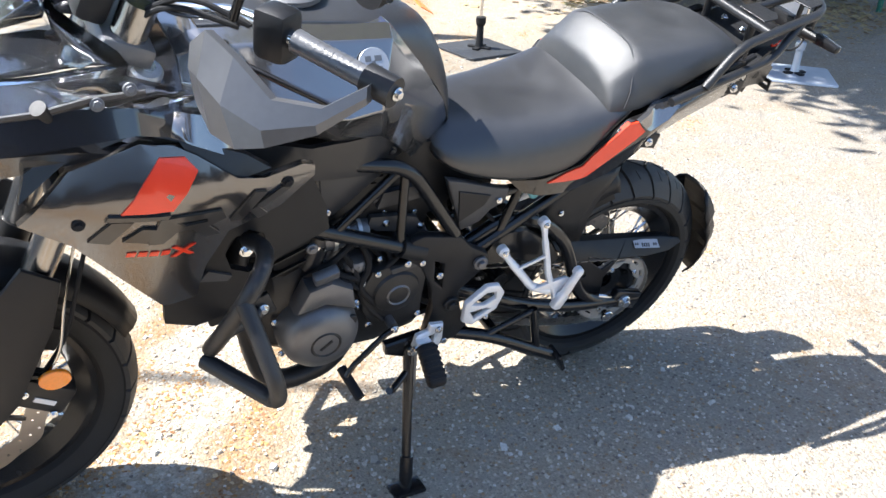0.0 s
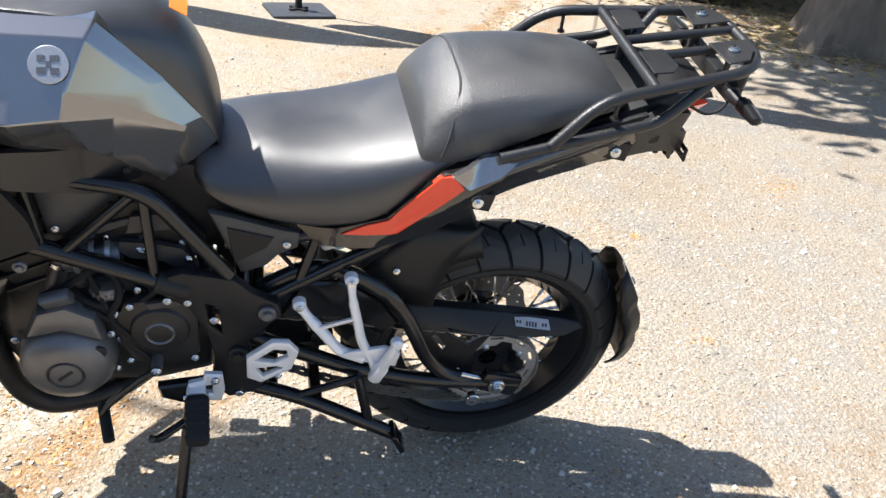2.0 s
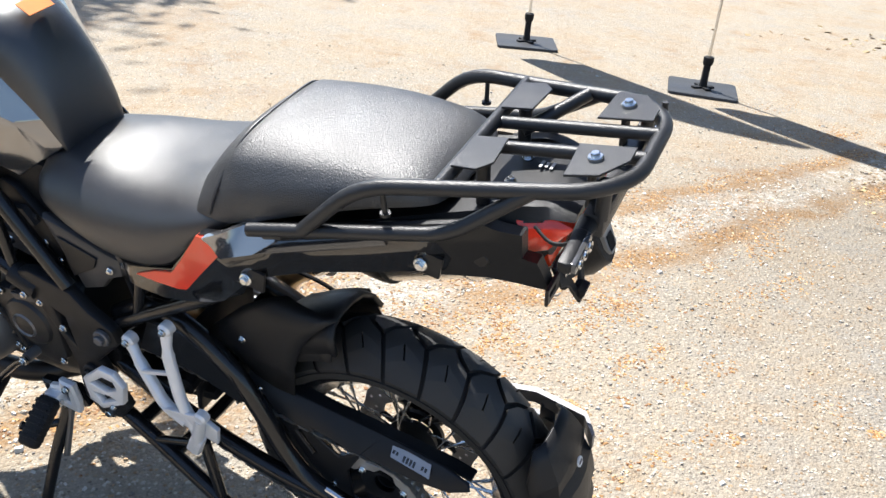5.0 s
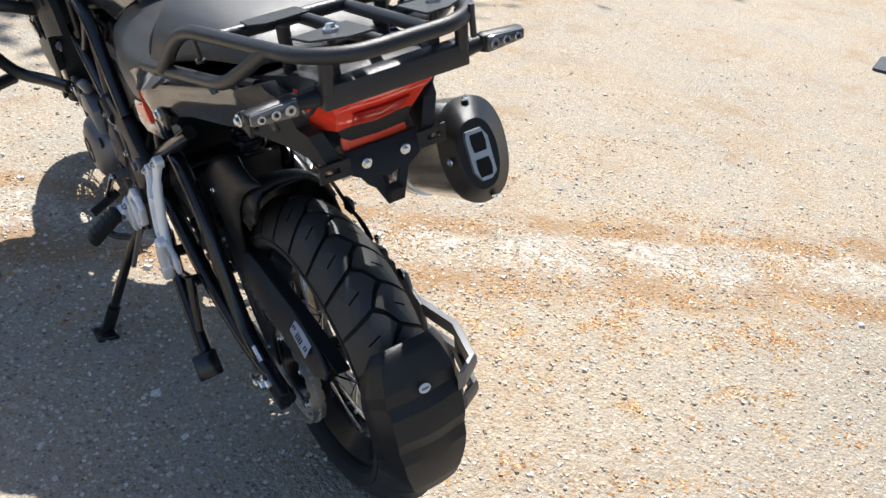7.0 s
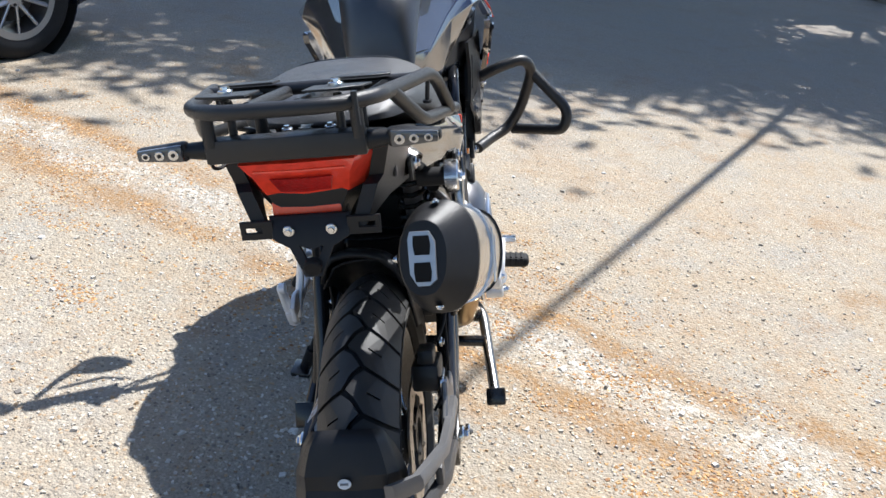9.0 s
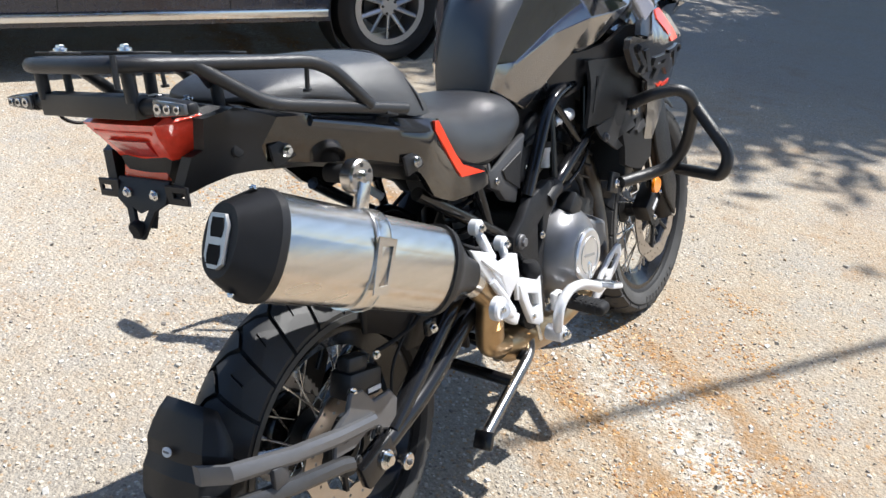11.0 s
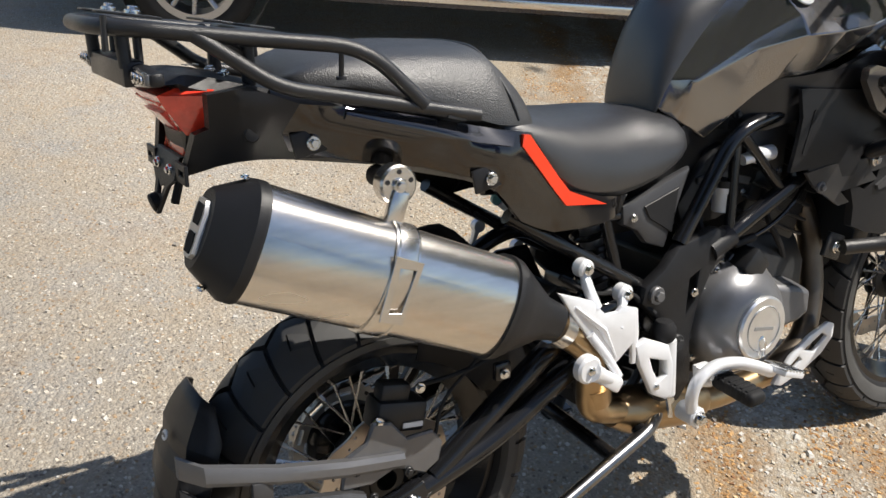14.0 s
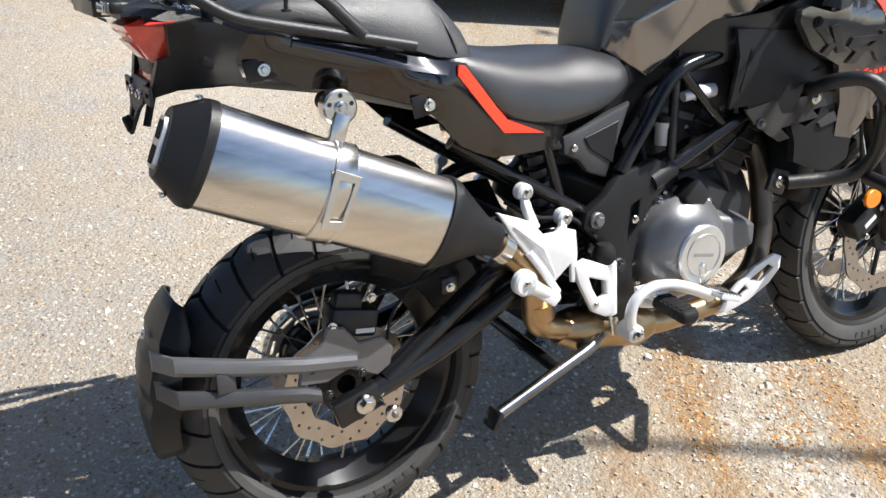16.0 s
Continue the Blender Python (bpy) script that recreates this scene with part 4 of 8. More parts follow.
for s in (1, -1):
    b = part("tank_badge", disc((0.746, s * 0.1685, 1.0545), (0, s * 0.80, 0.60), 0.026, 0.003, 28, 0.001), bg, tank, "round pale tank emblem")
    for k, (dx, dz, lx) in enumerate(((-0.008, 0.008, 0.012), (0.009, 0.008, 0.010), (-0.008, -0.009, 0.011), (0.009, -0.008, 0.012), (0, 0, 0.006))):
        part("emblem_bar", block((lx, 0.009, 0.0012), pose(0.746 + dx, s * (0.1709 - dz * 0.60), 1.0563 + dz * 0.80, -s * 53, 0, 0), 0), ENGINE_GREY, b)
part("warning_label", block((0.028, 0.05, 0.0015), pose(0.585, 0.0, 1.068, 0, -30, 0), 0), ORANGE, tank, "small orange warning label")
part("filler_cap", revolve([(0.001, 0), (0.055, 0), (0.055, 0.008), (0.048, 0.012), (0.03, 0.013), (0.028, 0.01), (0.001, 0.01)], 32, 'z', (0.83, 0, 1.103), closed=False), ENGINE_GREY, tank, "round fuel filler cap")

# -- seats --
seat_st = [
    (0.585, [(0, 0.862), (0.05, 0.858), (0.085, 0.846), (0.108, 0.834), (0.118, 0.822), (0.10, 0.812), (0, 0.812)]),
    (0.53, [(0, 0.868), (0.055, 0.864), (0.098, 0.848), (0.128, 0.822), (0.139, 0.785), (0.115, 0.770), (0, 0.77)]),
    (0.46, [(0, 0.873), (0.07, 0.871), (0.11, 0.857), (0.145, 0.815), (0.153, 0.765), (0.125, 0.752), (0, 0.75)]),
    (0.39, [(0, 0.870), (0.085, 0.868), (0.128, 0.852), (0.158, 0.816), (0.163, 0.753), (0.13, 0.742), (0, 0.74)]),
    (0.31, [(0, 0.879), (0.095, 0.876), (0.142, 0.861), (0.167, 0.824), (0.168, 0.757), (0.135, 0.745), (0, 0.745)]),
    (0.25, [(0, 0.893), (0.1, 0.890), (0.146, 0.875), (0.166, 0.846), (0.167, 0.79), (0.135, 0.778), (0, 0.778)]),
    (0.19, [(0, 0.907), (0.1, 0.903), (0.14, 0.893), (0.156, 0.882), (0.159, 0.868), (0.13, 0.858), (0, 0.858)]),
    (0.12, [(0, 0.925), (0.09, 0.922), (0.12, 0.915), (0.14, 0.90), (0.145, 0.885), (0.12, 0.878), (0, 0.878)]),
]
seat = soft(part("rider_seat", half_loft(seat_st), VINYL, bike, "black grained vinyl rider seat", auto=70), 2)
pil_st = [
    (0.224, [(0, 0.903), (0.06, 0.898), (0.105, 0.888), (0.134, 0.886), (0.140, 0.877), (0.12, 0.872), (0, 0.872)]),
    (0.212, [(0, 0.944), (0.070, 0.939), (0.112, 0.922), (0.139, 0.900), (0.145, 0.880), (0.12, 0.870), (0, 0.870)]),
    (0.182, [(0, 0.977), (0.082, 0.972), (0.120, 0.950), (0.147, 0.912), (0.153, 0.882), (0.12, 0.870), (0, 0.870)]),
    (0.150, [(0, 0.996), (0.090, 0.991), (0.124, 0.970), (0.151, 0.928), (0.156, 0.886), (0.12, 0.876), (0, 0.876)]),
    (0.095, [(0, 1.000), (0.090, 0.996), (0.122, 0.978), (0.150, 0.945), (0.153, 0.903), (0.12, 0.890), (0, 0.890)]),
    (0.03, [(0, 1.003), (0.086, 0.999), (0.118, 0.984), (0.143, 0.960), (0.146, 0.929), (0.12, 0.915), (0, 0.915)]),
    (-0.06, [(0, 1.002), (0.078, 0.998), (0.105, 0.988), (0.127, 0.976), (0.130, 0.953), (0.11, 0.942), (0, 0.942)]),
    (-0.118, [(0, 0.991), (0.064, 0.987), (0.088, 0.980), (0.105, 0.976), (0.109, 0.956), (0.09, 0.950), (0, 0.950)]),
    (-0.146, [(0, 0.961), (0.05, 0.959), (0.07, 0.960), (0.085, 0.964), (0.09, 0.960), (0.07, 0.954), (0, 0.954)]),
]
pil = soft(part("passenger_seat", half_loft(pil_st), VINYL_COARSE, bike, "raised coarse black vinyl passenger seat with a stitched front pad", auto=70), 2)
crp = pil.data.attributes.new("crease_edge", 'FLOAT', 'EDGE')
k = len(pil_st[0][1]) * 2 - 2
for ed in pil.data.edges:
    a, b = ed.vertices
    if abs(a - b) >= k - 1 and a % k == b % k and a % k in (2, k - 2, 4, k - 4):
        crp.data[ed.index].value = 0.6
    elif a // k == b // k in (1, 3):
        crp.data[ed.index].value = 0.85
seam = [(x, s * y, z) for s, run in ((1, ((0.185, 0.1505, 0.890), (0.176, 0.1465, 0.918), (0.162, 0.1195, 0.961), (0.152, 0.085, 0.9890), (0.150, 0.04, 0.9935))), (-1, ((0.150, 0.04, 0.9935), (0.152, 0.085, 0.9890), (0.162, 0.1195, 0.961), (0.176, 0.1465, 0.918), (0.185, 0.1505, 0.890)))) for x, y, z in run]
part("seam", tube(seam, 0.0022, 6, 0.03), PLASTIC_GREY, pil)

# -- tail --
for s in (1, -1):
    def side_y(x, z):
        ridge = 0.846 - 0.895 * (x - 0.15) if x > 0.15 else 0.846 + 0.42 * min(0.15 - x, 0.09) + 0.26 * max(0, 0.06 - x)
        fore = max(0, x - 0.145)
        return s * (0.190 - 0.19 * max(0, 0.145 - x) - 0.25 * max(0, 0.12 - x) * max(0, 0.86 - z) * 2 - 0.24 * min(fore, 0.10) - 0.04 * max(0, fore - 0.10) - 0.45 * max(0, x - 0.36) - 0.30 * max(0, ridge - z) - 0.8 * max(0, z - ridge - 0.004) * min(max((0.17 - x) / 0.05, 0), 1))
    def panel(outline, y_out, mt, name, label, parent, t=0.012, holes=(), cuts=3):
        bm = slab(outline, 0, 1, 0, holes=holes)
        bmesh.ops.triangulate(bm, faces=bm.faces[:])
        bmesh.ops.subdivide_edges(bm, edges=[q for q in bm.edges if abs(q.verts[0].co.y - q.verts[1].co.y) < 0.5], cuts=cuts, use_grid_fill=True)
        bmesh.ops.triangulate(bm, faces=bm.faces[:])
        for v in bm.verts:
            v.co.y = side_y(v.co.x, v.co.z) + s * (y_out if v.co.y > 0.5 else y_out - t)
        return part(name, bm, mt, parent, label, auto=40)
    main = panel([(0.413, 0.748), (0.335, 0.7605), (0.266, 0.780), (0.184, 0.877), (0.05, 0.902), (-0.08, 0.930), (-0.14, 0.938), (-0.16, 0.90), (-0.15, 0.876), (-0.05, 0.853), (0.03, 0.840), (0.108, 0.816), (0.136, 0.794), (0.186, 0.742), (0.214, 0.728), (0.25, 0.714), (0.34, 0.717), (0.386, 0.724)], 0.0, PAINT_TAIL, "tail_panel", "metallic grey tail side panel with a red stripe", bike)
    stripe = [(0.340, 0.7475), (0.300, 0.7460), (0.246, 0.748), (0.196, 0.804), (0.150, 0.855), (0.170, 0.877), (0.188, 0.8735), (0.226, 0.8245), (0.264, 0.7765), (0.300, 0.7665)] if s > 0 else [(0.345, 0.7475), (0.262, 0.757), (0.166, 0.860), (0.168, 0.876), (0.180, 0.8745), (0.268, 0.7785)]
    panel(stripe, 0.003, RED, "red_stripe", "bright red stripe", main, 0.01)
    panel([(0.157, 0.8795), (0.148, 0.862), (0.03, 0.885), (-0.085, 0.915), (-0.08, 0.9325), (0.05, 0.9045)], 0.0035, PAINT_DARK, "upper_trim", "gloss dark trim", main, 0.012)
    # sky reflection on the left trim, laid on as a brighter panel
    if s > 0:
        panel([(0.172, 0.879), (0.118, 0.899), (0.066, 0.907), (0.064, 0.895), (0.093, 0.874), (0.142, 0.857), (0.153, 0.863)], 0.0075, PAINT, "trim_end", "bright grey panel painting the sky's reflection on the trim", main, 0.012)
    panel([(-0.14, 0.938), (-0.16, 0.90), (-0.15, 0.876), (-0.10, 0.864), (-0.20, 0.868), (-0.235, 0.862), (-0.275, 0.85), (-0.262, 0.905), (-0.245, 0.912), (-0.248, 0.955), (-0.20, 0.962)], 0.001, PLASTIC, "tail_side", "matt black tail side", bike, 0.02)
    for x, z in ((0.12, 0.818), (-0.122, 0.886)):
        yy = abs(side_y(x, z))
        rc = part("bolt_recess", block((0.046, 0.006, 0.034), pose(x - 0.004, s * (yy - 0.0005), z + 0.001, 0, -12, 0), 0.002), PLASTIC, main)
        bolt((x, s * (yy + 0.0025), z), (0, s, 0), 0.010, rc)
    part("plug", disc((-0.195, s * (abs(side_y(-0.205, 0.905)) - 0.002), 0.902), (0, s, 0), 0.011, 0.006, 16, 0.002), PLASTIC, bike)
    part("seat_rail", tube([(0.10, s * 0.128, 0.872), (-0.05, s * 0.122, 0.915), (-0.17, s * 0.11, 0.945)], 0.012, 10, flat=0.7), PLASTIC, bike)
ctr = half_loft([
    (0.30, [(0, 0.80), (0.10, 0.795), (0.12, 0.77), (0.115, 0.735), (0.06, 0.73), (0, 0.73)]),
    (0.15, [(0, 0.87), (0.11, 0.865), (0.13, 0.83), (0.12, 0.80), (0.06, 0.79), (0, 0.79)]),
    (0.0, [(0, 0.905), (0.105, 0.9), (0.115, 0.87), (0.10, 0.845), (0.05, 0.83), (0, 0.83)]),
    (-0.15, [(0, 0.955), (0.095, 0.95), (0.10, 0.92), (0.085, 0.88), (0.045, 0.855), (0, 0.85)]),
    (-0.235, [(0, 0.978), (0.08, 0.972), (0.092, 0.955), (0.07, 0.89), (0.045, 0.855), (0, 0.85)]),
    (-0.262, [(0, 0.982), (0.075, 0.976), (0.085, 0.962), (0.055, 0.90), (0.04, 0.868), (0, 0.862)]),
    (-0.272, [(0, 0.979), (0.074, 0.975), (0.086, 0.967), (0.06, 0.9625), (0.03, 0.9625), (0, 0.9625)]),
    (-0.300, [(0, 0.974), (0.070, 0.971), (0.080, 0.966), (0.06, 0.9615), (0.03, 0.9615), (0, 0.9615)])])
tail = part("tail_unit", ctr, PLASTIC, bike, "matt black tail cover")
for j in range(3):
    part("cover_print", block((0.004, 0.016 - 0.004 * (j == 1), 0.0012), pose(-0.228 - 0.007 * j, -0.005, 0.9815, 0, 8, 0), 0), ALU, tail)
for y in (0.03, -0.03):
    bolt((-0.20, y, 0.968), (0, 0, 1), 0.008, tail)
def lens_row(x0, y0, z0, x1, y1, z1):
    return [(x0, y0, z0), (x0 - 0.004, 0, z0), (x0, -y0, z0), (x1, -y1, z1), (x1, 0, z1), (x1, y1, z1)]
lens = loft([lens_row(-0.276, 0.076, 0.961, -0.232, 0.092, 0.958), lens_row(-0.298, 0.075, 0.953, -0.238, 0.096, 0.951), lens_row(-0.288, 0.067, 0.936, -0.240, 0.090, 0.934), lens_row(-0.284, 0.064, 0.931, -0.240, 0.088, 0.930), lens_row(-0.262, 0.056, 0.899, -0.236, 0.077, 0.901)])
lamp = part("tail_light", lens, LENS_RED, bike, "red wrap-around tail light", auto=20)
part("lamp_rib", tube([(-0.2915, 0.060, 0.941), (-0.2945, 0, 0.941), (-0.2915, -0.060, 0.941)], 0.0025, 6), LENS_RED, lamp)
part("lamp_core", loft([lens_row(-0.2885, 0.040, 0.928, -0.25, 0.05, 0.928), lens_row(-0.2685, 0.034, 0.904, -0.25, 0.04, 0.904)]), mat("deep_red_reflector", (0.45, 0.012, 0.01), 0.3, 0.2, 0.4, 160, 0.8, 260, coat=1.0), lamp)
part("reflector", block((0.008, 0.094, 0.030), pose(-0.2585, 0.004, 0.884, 0, 14, 0), 0.002), mat("orange_red_reflector", (0.80, 0.06, 0.015), 0.25, 0, 0.1, 200, 0.5, 600, coat=1.0), bike, "orange-red reflector below the tail light")
part("lamp_back", block((0.04, 0.10, 0.06), pose(-0.232, 0, 0.886), 0.006), PLASTIC, bike)
slab_x = [(0.055, 0.872), (-0.055, 0.872), (-0.052, 0.842), (-0.03, 0.83), (-0.012, 0.792), (0.012, 0.792), (0.03, 0.83), (0.052, 0.842)]
tmp = slab(slab_x, 0, 0.006, 0.001, holes=[[(0.016, 0.832), (0, 0.826), (-0.016, 0.832), (-0.008, 0.815), (0.008, 0.815)]])
bmesh.ops.transform(tmp, matrix=Matrix(((0, -1, 0, -0.267), (1, 0, 0, 0), (0, 0, 1, 0), (0, 0, 0, 1))), verts=tmp.verts)
for v in tmp.verts:
    v.co.x -= max(0, 0.872 - v.co.z) * 0.32
plate = part("plate_bracket", tmp, PLASTIC, bike, "bare black number plate bracket")
for s in (1, -1):
    sl = slab([(0.05, 0.868), (0.095, 0.868), (0.095, 0.842), (0.05, 0.842)], 0, 0.005, 0.001, holes=[[(0.066, 0.859), (0.088, 0.859), (0.088, 0.852), (0.066, 0.852)]])
    bmesh.ops.transform(sl, matrix=Matrix(((0, -1, 0, -0.274), (s, 0, 0, 0), (0, 0, 1, 0), (0, 0, 0, 1))), verts=sl.verts)
    part("bracket_ear", sl, PLASTIC, plate)
    bolt((-0.279, s * 0.029, 0.853), (-1, 0, -0.1), 0.008, plate)
    part("indicator_stalk", tube([(-0.320, s * 0.095, 0.982), (-0.320, s * 0.135, 0.984)], [0.013, 0.009], 12), PLASTIC, bike)
    ind = part("indicator", shaped(block((0.021, 0.066, 0.025), None, 0.006), lambda c: (-0.322 + c.x * (1 - 0.25 * abs(c.y) / 0.037), s * 0.157 + c.y, 0.984 + c.z * (1.0 if s * c.y < 0 else 0.62))), PLASTIC, bike, "slim LED turn indicator with a clear lens")
    il = part("indicator_lens", shaped(block((0.008, 0.058, 0.022), None, 0.003), lambda c: (-0.331 + c.x, s * 0.158 + c.y, 0.984 + c.z * (1.0 if s * c.y < 0 else 0.62))), mat("smoked_lens", (0.07, 0.07, 0.072), 0.1, 0, 0.2, 100, coat=1.0) if s > 0 else MATS["smoked_lens"], ind)
    for j in range(3):
        part("led", disc((-0.3355, s * (0.140 + 0.0175 * j), 0.984), (-1, 0, 0), 0.0068 - 0.0008 * j, 0.002, 14, 0.0005), CHROME, il)
        part("led_core", disc((-0.3373, s * (0.140 + 0.0175 * j), 0.984), (-1, 0, 0), 0.0026, 0.001, 10), ENGINE, il)
pv = part("plate_pivot", disc((-0.291, 0, 0.808), (-1, 0, -0.3), 0.0125, 0.012, 20, 0.002), RUBBER, plate)
part("plate_strut", tube([(-0.271, 0, 0.80), (-0.256, 0, 0.85)], 0.006, 8), PLASTIC, plate)
part("indicator_bar", block((0.025, 0.20, 0.03), pose(-0.326, 0, 0.983), 0.003), RACKMAT, bike, "black indicator cross bar")
part("wiring", tube([(-0.318, 0.10, 0.972), (-0.305, 0.106, 0.955), (-0.280, 0.104, 0.945), (-0.255, 0.09, 0.955)], 0.0026, 6, 0.02), RUBBER, bike)

# -- luggage rack --
rack = part("luggage_rack", tube([(0.016, 0.178, 0.929), (-0.060, 0.163, 1.005), (-0.19, 0.138, 1.019), (-0.322, 0.115, 1.035), (-0.364, 0.07, 1.038), (-0.364, -0.07, 1.038), (-0.322, -0.115, 1.035), (-0.19, -0.138, 1.019), (-0.060, -0.163, 1.005), (0.016, -0.178, 0.929)], 0.0098, 14, 0.045), RACKMAT, bike, "black tubular steel luggage rack")
for s in (1, -1):
    part("rack_rail", tube([(0.097, s * 0.181, 0.909), (-0.172, s * 0.155, 0.962), (-0.262, s * 0.126, 1.027)], 0.0093, 14, 0.03), RACKMAT, rack)
    part("rack_bar", tube([(-0.155, s * 0.032, 1.012), (-0.362, s * 0.030, 1.040)], 0.0085, 12), RACKMAT, rack)
    ob = part("rack_plate", slab([(-0.20, 0.04), (-0.158, 0.04), (-0.158, 0.115), (-0.19, 0.118), (-0.205, 0.10)], 0, 0.003, 0.0006), RACKMAT, rack)
    ob.data.transform(Matrix(((1, 0, 0, 0), (0, 0, s, 0), (-0.14, 1, 0, 1.005), (0, 0, 0, 1))))
    if s > 0:
        ob.data.flip_normals()
    ob = part("rack_plate", slab([(-0.285, 0.034), (-0.352, 0.034), (-0.352, 0.065), (-0.328, 0.102), (-0.29, 0.108)], 0, 0.003, 0.0006), RACKMAT, rack)
    ob.data.transform(Matrix(((1, 0, 0, 0), (0, 0, s, 0), (-0.14, 1, 0, 1.0025), (0, 0, 0, 1))))
    if s > 0:
        ob.data.flip_normals()
    bolt((-0.314, s * 0.068, 1.0495), (0.14, 0, 1), 0.0095, rack)
    part("rack_post", tube([(-0.312, s * 0.068, 1.04), (-0.312, s * 0.068, 0.985)], 0.0055, 10), RACKMAT, rack)
    part("rack_post", tube([(-0.335, s * 0.092, 1.04), (-0.333, s * 0.092, 0.99)], 0.0085, 10), RACKMAT, rack)
    part("rack_post", tube([(-0.18, s * 0.07, 1.018), (-0.18, s * 0.07, 0.955)], 0.009, 12), RACKMAT, rack)
    part("rack_peg", tube([(-0.09, s * 0.158, 1.006), (-0.09, s * 0.154, 0.970)], 0.0035, 8), RACKMAT, rack)
    part("rack_peg", disc((-0.09, s * 0.154, 0.970), (0, 0, -1), 0.007, 0.004, 10), RACKMAT, rack)
for s in (1, -1):
    part("rack_foot", block((0.03, 0.05, 0.008), pose(0.06, s * 0.160, 0.905, s * 12, 14, 0), 0.002), RACKMAT, rack)
part("rack_hook", tube([(-0.352, -0.095, 1.05), (-0.354, -0.096, 1.01)], 0.004, 8), RACKMAT, rack)
part("rack_cross", tube([(-0.155, 0.143, 1.016), (-0.155, -0.143, 1.016)], 0.0093, 12), RACKMAT, rack)
part("rack_strut", tube([(-0.25, -0.118, 1.03), (-0.18, -0.06, 0.99)], 0.009, 10), RACKMAT, rack)

# -- engine --
eng = part("engine", half_loft([
    (0.56, [(0, 0.60), (0.10, 0.60), (0.125, 0.55), (0.125, 0.42), (0.10, 0.375), (0, 0.375)]),
    (0.66, [(0, 0.62), (0.11, 0.62), (0.135, 0.57), (0.135, 0.41), (0.11, 0.36), (0, 0.355)]),
    (0.80, [(0, 0.62), (0.11, 0.62), (0.135, 0.57), (0.135, 0.41), (0.11, 0.365), (0, 0.36)]),
    (0.89, [(0, 0.60), (0.10, 0.60), (0.125, 0.55), (0.12, 0.43), (0.09, 0.40), (0, 0.40)]),
    (0.925, [(0, 0.56), (0.08, 0.56), (0.10, 0.53), (0.10, 0.47), (0.07, 0.44), (0, 0.44)])]), ENGINE, bike, "dark grey twin-cylinder engine casting", auto=30)
bevelled(eng, 0.008, 2)
cyl = part("cylinder", block((0.17, 0.22, 0.24), pose(0.83, 0, 0.70, 0, 22, 0), 0.015), ENGINE, eng)
for j in range(6):
    part("fin", block((0.19, 0.235, 0.006), pose(0.80 + 0.011 * j, 0, 0.635 + 0.026 * j, 0, 22, 0), 0.002), ENGINE, cyl)
part("cam_cover", block((0.20, 0.235, 0.06), pose(0.875, 0, 0.81, 0, 22, 0), 0.015), ENGINE_GREY, cyl)
# left side covers
alt = part("alternator_cover", revolve([(0.001, 0.198), (0.045, 0.196), (0.066, 0.187), (0.077, 0.17), (0.082, 0.14), (0.082, 0.12), (0.001, 0.12)], 40, 'y', (0.803, 0, 0.474), closed=False), ENGINE_GREY, eng, "round grey alternator cover")
part("cover_ring", revolve([(0.026, 0.197), (0.029, 0.1995), (0.032, 0.197)], 32, 'y', (0.803, 0, 0.474)), ENGINE, alt)
part("cover_mark", block((0.03, 0.002, 0.005), pose(0.803, 0.1985, 0.474, 0, 40, 0), 0), ENGINE, alt)
part("cover_shoulder", slab([(0.86, 0.545), (0.835, 0.60), (0.79, 0.612), (0.745, 0.585), (0.735, 0.53), (0.77, 0.545), (0.80, 0.558), (0.83, 0.55)], 0.125, 0.178, 0.010, seg=2), ENGINE_GREY, alt)
part("cover_pad", block((0.05, 0.02, 0.03), pose(0.80, 0.165, 0.625, -25, 15, 0), 0.004), ENGINE_GREY, alt)
for a in (20, 75, 120, 165, 215, 265, 320):
    bolt((0.803 + 0.09 * math.cos(radians(a)), 0.135, 0.474 + 0.09 * math.sin(radians(a))), (0, 1, 0), 0.0075, eng)
part("cover_plug", disc((0.748, 0.176, 0.508), (0, 1, 0), 0.014, 0.006, 18, 0.002), ENGINE, alt)
spc = part("sprocket_cover", slab([(0.70, 0.60), (0.60, 0.61), (0.578, 0.58), (0.582, 0.47), (0.61, 0.445), (0.69, 0.455), (0.715, 0.50), (0.718, 0.56)], 0.12, 0.158, 0.008, seg=2), ENGINE, eng, "dark sprocket cover")
part("cover_dome", revolve([(0.001, 0.172), (0.03, 0.17), (0.047, 0.164), (0.052, 0.156), (0.001, 0.156)], 32, 'y', (0.645, 0, 0.538), closed=False), ENGINE, spc)
part("cover_ring", revolve([(0.020, 0.170), (0.023, 0.1735), (0.026, 0.170)], 28, 'y', (0.645, 0, 0.538)), ENGINE_GREY, spc)
for x, z in ((0.69, 0.595), (0.595, 0.60), (0.59, 0.465), (0.70, 0.465)):
    bolt((x, 0.159, z), (0, 1, 0), 0.007, spc)
CAST_MID = mat("mid_grey_engine_casting", (0.075, 0.075, 0.078), 0.4, 0.6, 0.1, 50, 0.25, 700)
# light along the cover's slanted top, put in as a paler strip
part("cover_edge", slab([(0.664, 0.600), (0.596, 0.609), (0.594, 0.597), (0.658, 0.586)], 0.156, 0.161, 0.001), CAST_MID, spc)
cap = part("filler_neck", revolve([(0.001, 0.062), (0.024, 0.060), (0.028, 0.054), (0.028, 0.043), (0.018, 0.040), (0.018, 0.026), (0.025, 0.022), (0.025, 0.012), (0.020, 0.008), (0.020, 0.0), (0.001, 0.0)], 28, 'z', (0.727, 0.122, 0.560), closed=False), ENGINE_GREY, eng, "grey filler neck with a stepped cap")
